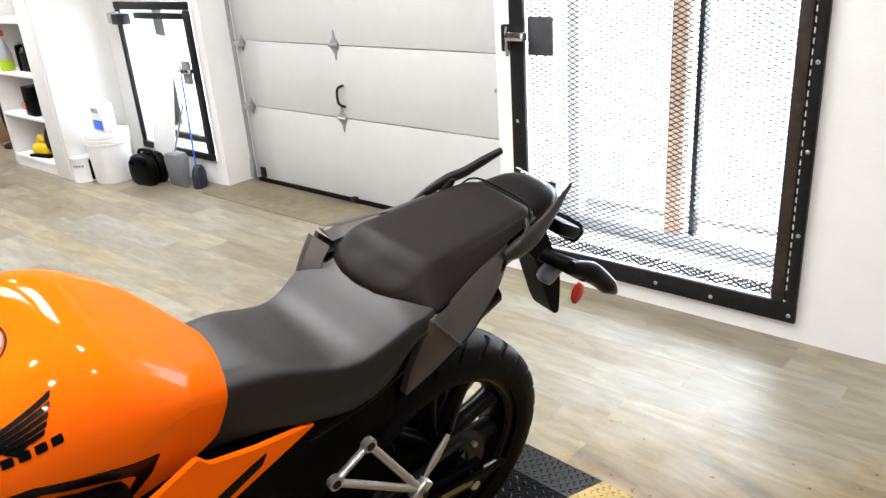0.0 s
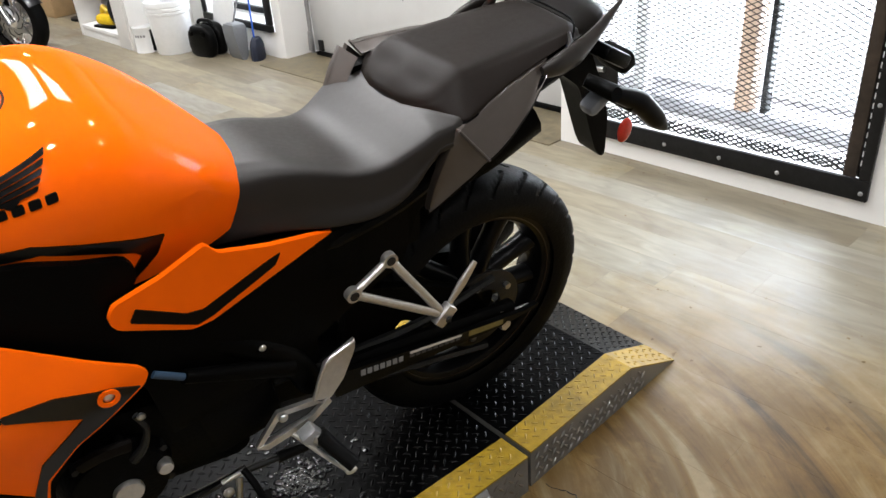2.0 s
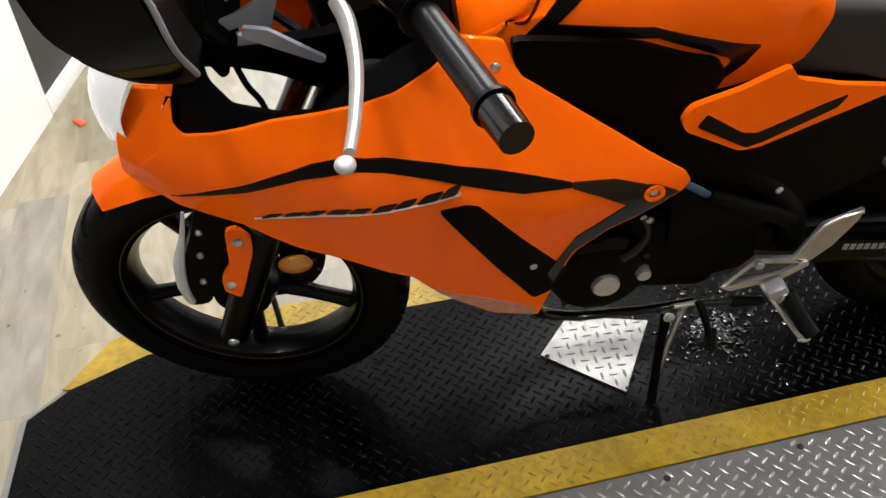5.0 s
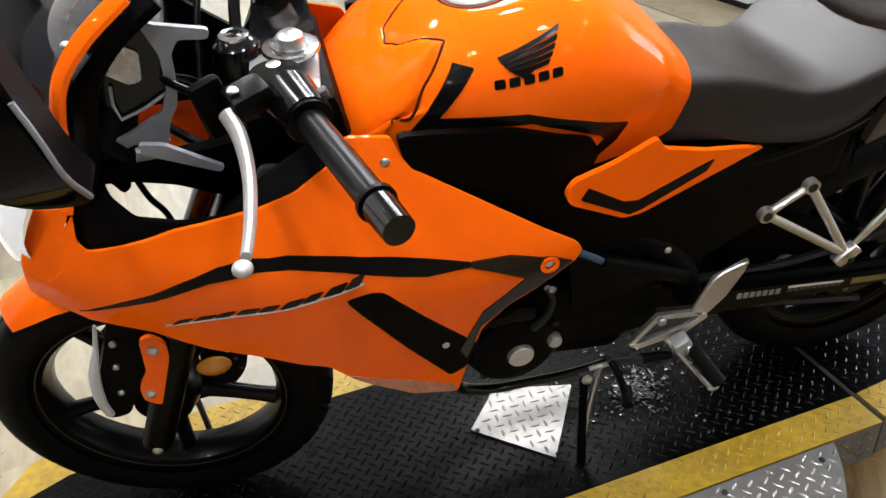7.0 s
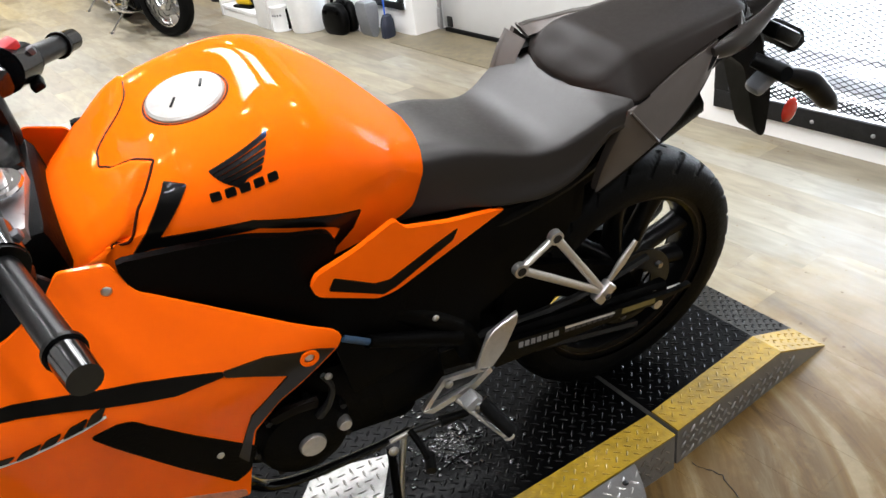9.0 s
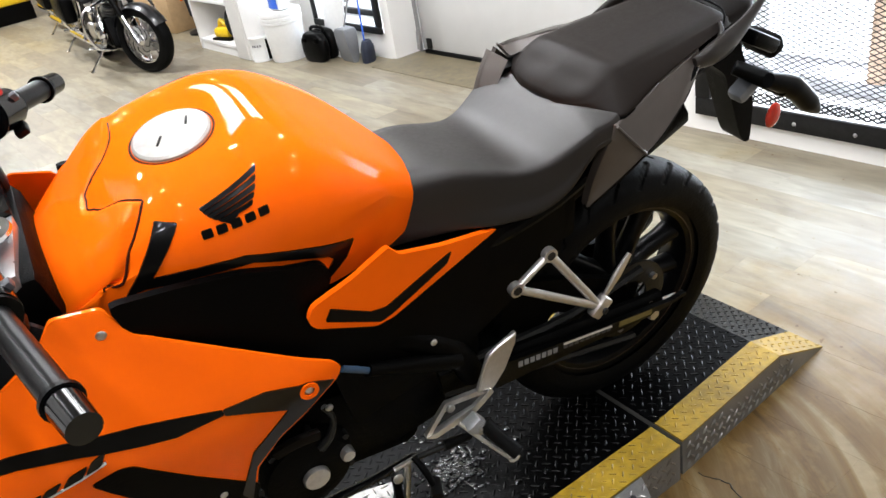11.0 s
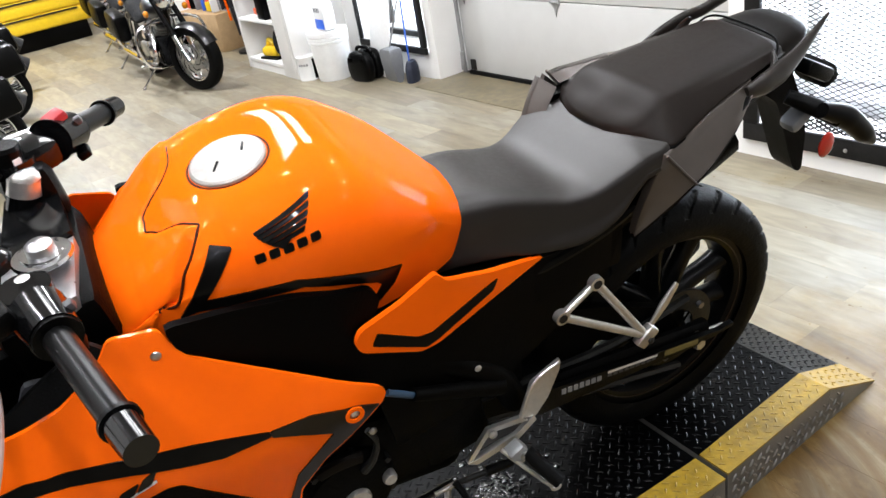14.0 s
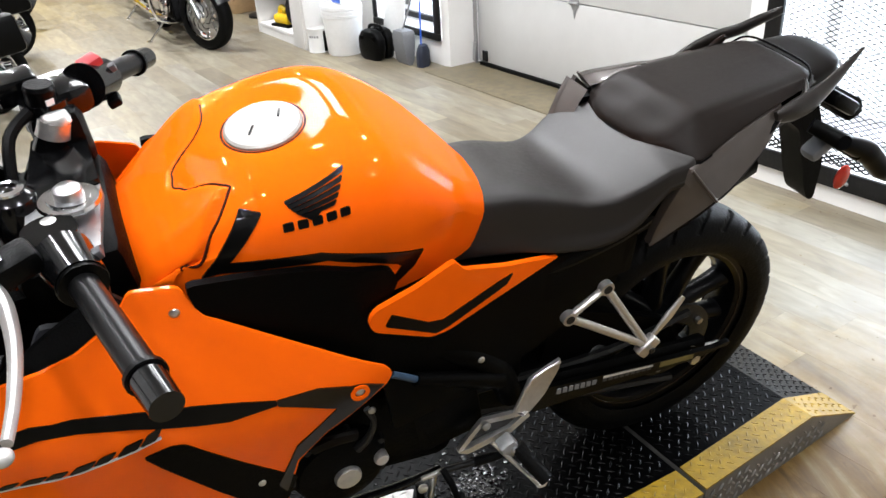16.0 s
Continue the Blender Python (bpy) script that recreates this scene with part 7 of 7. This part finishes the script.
part("panel", box((0.26, 0.012, 1.0), (0.02, 0, 0.5), (-5, 8, 0), 0.003), WHITE_PLASTIC, board)


# ---- parked cruisers ----
def cruiser(name, label, m, tank_mat):
    c = thing(name, label, "motorcycle", m, "parked cruisers")
    steer = Matrix.Translation((0.62, 0, 0)) @ pose(0, 0, 0, 0, 0, 27) @ Matrix.Translation((-0.62, 0, 0))
    for nm, x, R in (("front_wheel", 0.85, 0.335), ("rear_wheel", -0.75, 0.32)):
        w = new(nm)
        w.parent = c
        w.matrix_local = (steer if x > 0 else Matrix()) @ Matrix.Translation((x, 0, R))
        part("tyre", tyre(R, 0.07, 0.235, 30, 96, 14, 0.003), RUBBER, w, "black tyre")
        part("rim", turned([(0.24, -0.05), (0.225, -0.05), (0.215, 0.0), (0.225, 0.05), (0.24, 0.05)], 48), CHROME, w, "chrome rim")
        for k in range(9):
            a = 2 * math.pi * k / 9
            part("spoke", hose([(0.04 * math.cos(a), 0.03, 0.04 * math.sin(a)), (0.13 * math.cos(a + 0.35), 0.035, 0.13 * math.sin(a + 0.35)), (0.222 * math.cos(a + 0.3), 0.03, 0.222 * math.sin(a + 0.3))], 0.012, 6, 3), CHROME, w)
        for s in (1, -1):
            part("brake_disc", turned([(0.07, s * 0.065), (0.145, s * 0.065), (0.145, s * 0.07), (0.07, s * 0.07)], 40), STEEL, w)
            for k in range(8):
                a = 2 * math.pi * k / 8
                part("disc_slot", hose([(0.08 * math.cos(a), s * 0.0705, 0.08 * math.sin(a)), (0.12 * math.cos(a + 0.3), s * 0.0705, 0.12 * math.sin(a + 0.3)), (0.14 * math.cos(a + 0.75), s * 0.0705, 0.14 * math.sin(a + 0.75))], 0.005, 5, 3), BLACK, w)
        part("hub", turned([(0.015, -0.07), (0.05, -0.06), (0.05, 0.06), (0.015, 0.07)], 24), CHROME, w)
    for s in (1, -1):
        leg = part("fork_leg", rod((0.75, s * 0.1, 0.58), (0.56, s * 0.1, 1.0), 0.028, 0.03), BLACK, c, "black fork leg")
        slider = part("fork_slider", rod((0.86, s * 0.1, 0.32), (0.75, s * 0.1, 0.58), 0.036, 0.032), CHROME, leg, "chrome fork slider")
        leg.matrix_local = steer
        part("engine_guard", hose([(0.5, s * 0.05, 0.75), (0.53, s * 0.3, 0.68), (0.54, s * 0.36, 0.5), (0.52, s * 0.28, 0.3), (0.48, s * 0.06, 0.25)], 0.016, 8, 5), CHROME, c, "chrome engine guard")
        part("timing_cover", turned([(0.0001, s * 0.205), (0.07, s * 0.2), (0.1, s * 0.18), (0.105, s * 0.13), (0.0001, s * 0.13)], 28, "Y", (0.24, 0, 0.42), closed=False), CHROME, c, "chrome engine cover")
        part("gearbox_cover", box((0.22, 0.05, 0.16), (-0.08, s * 0.16, 0.4), bevel=0.02), ALLOY, c, "bright gearbox cover")
        for k in range(3):
            part("pushrod_tube", rod((0.17 + 0.04 * k, s * 0.14, 0.48), (0.1 + 0.1 * k, s * 0.12, 0.7), 0.012, seg=10), CHROME, c)
        part("rear_indicator", ball((-1.02, s * 0.24, 0.60), 0.04, (0.9, 1, 1), u=12, v=8), AMBER, c, "amber rear indicator")
        part("exhaust_tip", rod((-0.9, s * 0.2, 0.3), (-0.98, s * 0.2, 0.305), 0.045, 0.048, 20), CHROME, c, "chrome exhaust tip")
        part("muffler", rod((-0.35, s * 0.2, 0.285), (-0.9, s * 0.2, 0.3), 0.047, seg=16), CHROME, c, "chrome muffler")
        part("shock_absorber", rod((-0.7, s * 0.13, 0.36), (-0.5, s * 0.13, 0.68), 0.03, seg=12), CHROME, c)
        part("mirror", ball((0.3, s * 0.4, 1.18), 0.06, (0.4, 1, 0.7)), CHROME, c)
        part("indicator", ball((0.62, s * 0.2, 0.82), 0.035, (1, 0.8, 1)), AMBER, c, "amber indicator")
        part("handlebar", hose([(0.5, 0, 1.02), (0.47, s * 0.2, 1.08), (0.32, s * 0.38, 1.05)], 0.014), CHROME, c)
        part("grip", rod((0.36, s * 0.35, 1.055), (0.26, s * 0.45, 1.04), 0.02), RUBBER, c)
        part("exhaust", hose([(0.3, s * 0.14, 0.6), (0.35, s * 0.18, 0.35), (0.0, s * 0.2, 0.27), (-0.9, s * 0.2, 0.3)], 0.03, 10, 6), CHROME, c, "chrome exhaust pipe")
        part("saddlebag", box((0.5, 0.16, 0.3), (-0.8, s * 0.25, 0.62), (0, 8, 0), 0.05), BLACK, c, "black saddlebag")
        part("foot_board", box((0.28, 0.1, 0.025), (0.35, s * 0.27, 0.3), bevel=0.01), CHROME, c)
    bm = bmesh.new()
    rings = []
    for j in range(13):
        a = radians(25 + 130 * j / 12)
        rings.append([bm.verts.new(((0.36 - 0.04 * q * q) * math.cos(a), 0.085 * q, (0.36 - 0.04 * q * q) * math.sin(a))) for q in (-1, -0.6, 0, 0.6, 1)])
    skin(bm, rings, False)
    g = part("front_mudguard", bm, tank_mat, c, "painted mudguard")
    g.matrix_local = steer @ Matrix.Translation((0.85, 0, 0.335))
    part("headlight", ball((0.68, 0, 0.92), 0.1, (0.9, 1, 1)), CHROME, c, "chrome headlight")
    part("fuel_tank", ball((0.22, 0, 0.82), 0.2, (1.5, 0.75, 0.65), u=20, v=12), tank_mat, c, "painted fuel tank")
    part("rocker_cover", ball((0.28, -0.02, 0.68), 0.07, (1, 1.6, 0.7)), CHROME, c, "chrome rocker cover")
    part("foot_peg", rod((0.42, -0.2, 0.3), (0.40, -0.36, 0.3), 0.02), CHROME, c, "chrome foot peg")
    part("crash_guard", box((0.05, 0.3, 0.3), (0.52, 0, 0.42), (0, -20, 0), 0.03), ENGINE, c, "black radiator guard")
    part("seat", hose([(0.0, 0, 0.74), (-0.25, 0, 0.68), (-0.55, 0, 0.76), (-0.85, 0, 0.78)], 0.12, 12, 5, radii=[0.08, 0.13, 0.12, 0.09], flat=1.2), CLOTH, c, "black seat")
    part("engine", box((0.4, 0.26, 0.3), (0.15, 0, 0.4), bevel=0.04), ENGINE, c, "black and chrome engine")
    for s in (-1, 1):
        cyl = part("cylinder", rod((0.15, 0, 0.45), (0.15 + s * 0.17, 0, 0.7), 0.085, seg=20), DARK_STEEL, c)
        for k in range(5):
            p = Vector((0.15 + s * (0.06 + 0.022 * k), 0, 0.53 + 0.032 * k))
            part("fin", rod(p, p + Vector((s * 0.006, 0, 0.009)), 0.105, seg=20), STEEL, cyl)
    part("air_cleaner", rod((0.15, 0.14, 0.58), (0.15, 0.2, 0.58), 0.09, seg=24), CHROME, c)
    part("side_panel", box((0.5, 0.24, 0.28), (-0.38, 0, 0.54), bevel=0.04), BLACK, c, "black side panels and battery box")
    part("air_cleaner", rod((0.12, -0.13, 0.62), (0.12, -0.2, 0.61), 0.085, seg=24), CHROME, c)
    part("primary_cover", hose([(0.25, 0.17, 0.36), (0.0, 0.18, 0.36), (-0.25, 0.17, 0.36)], 0.09, 14, 4, flat=0.4), CHROME, c)
    part("frame_tube", hose([(0.6, 0, 0.95), (0.45, 0, 0.4), (0.3, 0, 0.2), (-0.5, 0, 0.22), (-0.75, 0, 0.32)], 0.03), BLACK, c)
    part("rear_mudguard", hose([(-0.45, 0, 0.68), (-0.75, 0, 0.74), (-1.1, 0, 0.5)], 0.1, 12, 5, flat=1.0), tank_mat, c)
    part("side_stand", hose([(0.1, -0.12, 0.27), (0.05, -0.24, 0.12), (0.0, -0.33, 0.012)], 0.013), CHROME, c, "chrome side stand")
    part("jiffy_foot", box((0.09, 0.04, 0.012), (0.0, -0.34, 0.006), bevel=0.003), CHROME, c)
    return c


NIGHT = material("night_paint", (0.004, 0.004, 0.005), 0.3, 0.0, 0.1, 5, coat=0.4)
row_bike = cruiser("parked_motorcycle", "black and chrome cruiser with curved chrome spokes", pose(-6.93, 2.28, 0, 0, 0, -3) @ Matrix.Scale(0.78, 4), NIGHT)
for bx, by in ((-8.2, 2.42), (-9.5, 2.6)):
    copy_thing(row_bike, pose(bx, by, 0, 0, 0, -3))
for bx, by, turned_by in ((-7.18, 0.38, -90), (-5.56, 0.1, -86), (-8.6, 0.55, -93)):
    copy_thing(row_bike, pose(bx, by, 0, 0, 0, turned_by))

# ---- far end of the shop ----
bin_ = thing("yellow_cabinet", "yellow steel tool cabinet with drawers on a dark base", "cabinet", pose(-11.35, 1.75, 0, 0, 0, 97))
part("body", box((1.7, 0.6, 0.8), (0, 0, 0.62), bevel=0.02), YELLOW_PAINT, bin_)
for k in range(4):
    dr = part("drawer", box((1.6, 0.03, 0.17), (0, -0.315, 0.32 + 0.19 * k), bevel=0.008), YELLOW_PAINT, bin_)
    part("drawer_pull", box((1.4, 0.02, 0.02), (0, -0.335, 0.39 + 0.19 * k), bevel=0.004), DARK_STEEL, dr)
part("base", box((1.6, 0.5, 0.22), (0, 0, 0.11), bevel=0.01), BLACK, bin_)
part("lid", box((1.75, 0.66, 0.05), (0, 0, 1.05), bevel=0.01), YELLOW_PAINT, bin_)
rack = thing("wire_rack", "dark bent tube rack beside the yellow cabinet", "rack", pose(-10.9, 2.75, 0))
for k in range(4):
    part("hoop", hose([(0.0, 0.1 * k, 0.0), (0.0, 0.1 * k, 0.8), (0.15, 0.1 * k, 0.95), (0.3, 0.1 * k, 0.8), (0.3, 0.1 * k, 0.0)], 0.014), BLACK, rack)
part("rail", rod((0.15, 0, 0.95), (0.15, 0.3, 0.95), 0.014), BLACK, rack)
crate = thing("cardboard_box", "plain brown cardboard box on the floor", "box", pose(-8.0, 3.12, 0, 0, 0, 6))
part("carton", box((0.9, 0.35, 0.36), (0, 0, 0.181), bevel=0.008), CARD, crate)
part("tape", box((0.902, 0.05, 0.001), (0, 0, 0.3625)), GREY_TRIM, crate)
box2 = thing("cardboard_box", "plain brown cardboard box by the rack", "box", pose(-9.9, 2.75, 0, 0, 0, 20))
part("carton", box((0.35, 0.3, 0.3), (0, 0, 0.151), bevel=0.008), CARD, box2)
GOODS = [RED_PLASTIC, WHITE_PLASTIC, BLUE_PLASTIC, BLACK, material("pink_pack", (0.7, 0.12, 0.25), 0.5), YELLOW_PAINT, GREY_PLASTIC]
for k in range(16):
    p = thing("packet", "small coloured packet on the cardboard box", "packet", pose(-8.36 + 0.05 * k, 3.04 + 0.1 * (k % 3), 0.364, 0, 0, 17 * k), "packets on the box")
    part("pack", box((0.07, 0.03, 0.09 + 0.02 * (k % 4)), (0, 0, 0.055 + 0.01 * (k % 4)), bevel=0.006), GOODS[k % 7], p)
jack = thing("hanging_jacket", "dark jacket with orange trim on a stand", "jacket", pose(-7.25, 3.16, 0))
bm = bmesh.new()
rings = []
for z, w, d in ((0.16, 0.13, 0.07), (0.4, 0.16, 0.09), (0.8, 0.18, 0.1), (1.15, 0.22, 0.11), (1.28, 0.17, 0.08), (1.33, 0.06, 0.05)):
    rings.append([bm.verts.new((w * math.cos(a) * (1 + 0.08 * math.sin(5 * a + z * 9)), d * math.sin(a), z)) for a in [2 * math.pi * k / 20 for k in range(20)]])
skin(bm, rings, True)
part("body", bm, CLOTH, jack, angle=60)
for s in (1, -1):
    part("sleeve", hose([(s * 0.2, -0.02, 1.2), (s * 0.25, -0.05, 0.8), (s * 0.2, -0.06, 0.4)], 0.05, 10, 5), CLOTH, jack)
    part("trim", hose([(s * 0.12, -0.1, 1.2), (s * 0.13, -0.1, 0.8), (s * 0.1, -0.085, 0.3)], 0.012, 6, 5), ORANGE, jack, "orange trim")
part("pole", rod((0, 0, 0.01), (0, 0, 1.3), 0.015), DARK_STEEL, jack)
part("foot", rod((0, 0, 0), (0, 0, 0.02), 0.13, seg=24), DARK_STEEL, jack)
pic = thing("notice_board", "pale printed board behind the goods", "board", pose(-8.1, 3.33, 0.75))
part("panel", box((1.1, 0.02, 0.7), (0, 0, 0.35), bevel=0.004), WHITE_PLASTIC, pic)
for k in range(5):
    part("print_patch", box((0.16, 0.004, 0.12), (-0.42 + 0.2 * k, -0.0125, 0.2 + 0.22 * (k % 2))), GOODS[(k * 2) % 7], pic)

# ---- on the grey panel by the ramp ----
ch = thing("charger", "small black charger hanging on the grey panel with a yellow cable", "charger")
ch.matrix_world = pw @ Matrix.Translation((-0.55, 0.002, 0.62))
part("case", box((0.09, 0.03, 0.15), (0, 0.0, 0), (0, 12, 0), 0.01), BLACK, ch)
part("label_bar", box((0.04, 0.002, 0.02), (0, 0.016, -0.02), (0, 12, 0)), GREY_PLASTIC, ch)
part("cable", hose([(0.0, 0.01, 0.075), (-0.06, 0.012, 0.06), (-0.14, 0.012, 0.12), (-0.17, 0.012, 0.3), (-0.16, 0.012, 0.9)], 0.006), YELLOW_PAINT, ch, "yellow cable")
scrap = thing("rag", "small brown scrap lying on the floor", "scrap", pose(-2.85, -0.30, 0.0))
part("scrap", box((0.06, 0.025, 0.012), (0, 0, 0.006), (0, 0, 30), 0.004), RED_PLASTIC, scrap)
rodn = thing("chock_rod", "thin bright steel rod standing beyond the front wheel", "rod", RAMP)
part("rod", rod((1.36, -0.2, DECK + 0.003), (1.37, -0.2, DECK + 0.2), 0.007), STEEL, rodn)
part("foot", rod((1.36, -0.2, DECK + 0.0), (1.36, -0.2, DECK + 0.006), 0.02), STEEL, rodn)

# torn and lifted plank edge beside the ramp
tear = thing("floor_tear", "torn dark edge of a lifted vinyl plank", "floor tear")
TORN = material("torn_vinyl", (0.035, 0.025, 0.015), 0.7, 0, 0.3, 20)
rng = random.Random(5)
for path, width in (([(-0.761, 1.568), (-0.738, 1.57), (-0.716, 1.579), (-0.694, 1.58), (-0.666, 1.569), (-0.632, 1.553), (-0.607, 1.55), (-0.578, 1.547)], 0.0022),
                    ([(-0.671, 1.484), (-0.65, 1.488), (-0.63, 1.484), (-0.615, 1.5), (-0.598, 1.515)], 0.0018),
                    ([(-0.523, 1.304), (-0.562, 1.35), (-0.58, 1.388), (-0.563, 1.407), (-0.538, 1.403), (-0.518, 1.391), (-0.494, 1.387), (-0.478, 1.374)], 0.0016)):
    ragged = []
    for (x0, y0), (x1, y1) in zip(path, path[1:]):
        ragged += [(x0 + (x1 - x0) * k / 3 + rng.gauss(0, 0.0018), y0 + (y1 - y0) * k / 3 + rng.gauss(0, 0.0018), 0.0004) for k in range(3)]
    part("tear_edge", hose(ragged, width, 6, 2, radii=[width * rng.uniform(0.35, 1.2) for _ in ragged]), TORN, tear)
bm = slab([(-0.668, 1.486), (-0.652, 1.492), (-0.632, 1.487), (-0.616, 1.503), (-0.6, 1.513), (-0.612, 1.522), (-0.628, 1.51), (-0.65, 1.503)], 0.0003, lambda x, y: 0.002 + 0.05 * max(0, 1.5 - y))
part("lifted_flap", bm, material("worn_vinyl", (0.3, 0.28, 0.24), 0.4, 0, 0.3, 40), tear, "pale lifted flap", smooth=False)

# ---- floor planks ----
PW, PL = 0.152, 0.92
rng = random.Random(4)


def plank_verts(x0, x1, y0, y1):
    g, b, h = 0.00005, 0.0003, 0.008
    x0, x1, y0, y1 = x0 + g, x1 - g, y0 + g, y1 - g
    v = [(x0, y0, -h), (x1, y0, -h), (x1, y1, -h), (x0, y1, -h)]
    v += [(x0, y0, -0.0003), (x1, y0, -0.0003), (x1, y1, -0.0003), (x0, y1, -0.0003)]
    v += [(x0 + b, y0 + b, 0), (x1 - b, y0 + b, 0), (x1 - b, y1 - b, 0), (x0 + b, y1 - b, 0)]
    f = []
    for s in (0, 4):
        for i in range(4):
            j = (i + 1) % 4
            f.append((s + i, s + j, s + 4 + j, s + 4 + i))
    f.append((8, 9, 10, 11))
    return v, f


v, f = plank_verts(-PL / 2, PL / 2, -PW / 2, PW / 2)
near_mesh = bpy.data.meshes.new("plank")
near_mesh.from_pydata(v, [], f)
near_mesh.materials.append(PLANK)
spots = []
y = -4.1
while y < 3.5:
    x = -12.6 - rng.random() * PL
    while x < 3.6:
        spots.append((x + PL / 2, y + PW / 2))
        x += PL
    y += PW
spots.sort(key=lambda p: abs(p[0] + 1.9) * 0.75 + abs(p[1] - 1.3))
allv, allf = [], []
for i, (x, y) in enumerate(spots):
    if i < 300:
        p = new("plank", near_mesh)
        p.location = (x, y, 0)
        p.parent = floor
    else:
        v, f = plank_verts(max(x - PL / 2, -12.59), min(x + PL / 2, 3.595), y - PW / 2, y + PW / 2)
        b = len(allv)
        allv += v
        allf += [tuple(k + b for k in q) for q in f]
far = bpy.data.meshes.new("far_planks")
far.from_pydata(allv, [], allf)
far.materials.append(PLANK)
fp = new("far_planks", far)
fp.parent = floor
tagged(fp, "further vinyl floor planks", kind="stuff")


# ---- drops of oil under the side stand ----
SPILL = (-1.12, 1.13)
spill = thing("oil_drops", "scattered shiny drops of oil on the deck", "oil drops", kind="stuff")
OIL = material("oil", (0.002, 0.002, 0.002), 0.04, 0.0, 0.1, 20)
bm = bmesh.new()
rng = random.Random(11)
for k in range(380):
    wide = 0.6 if k % 3 else 1.5
    ball((SPILL[0] + 0.02 + rng.gauss(0, 0.045) * wide, SPILL[1] + 0.01 + rng.gauss(0, 0.05) * wide, DECK + 0.001), rng.uniform(0.0012, 0.005), (rng.uniform(0.7, 2.2), rng.uniform(0.6, 2.2), 0.4), bm, 8, 5)
part("drops", bm, OIL, spill)
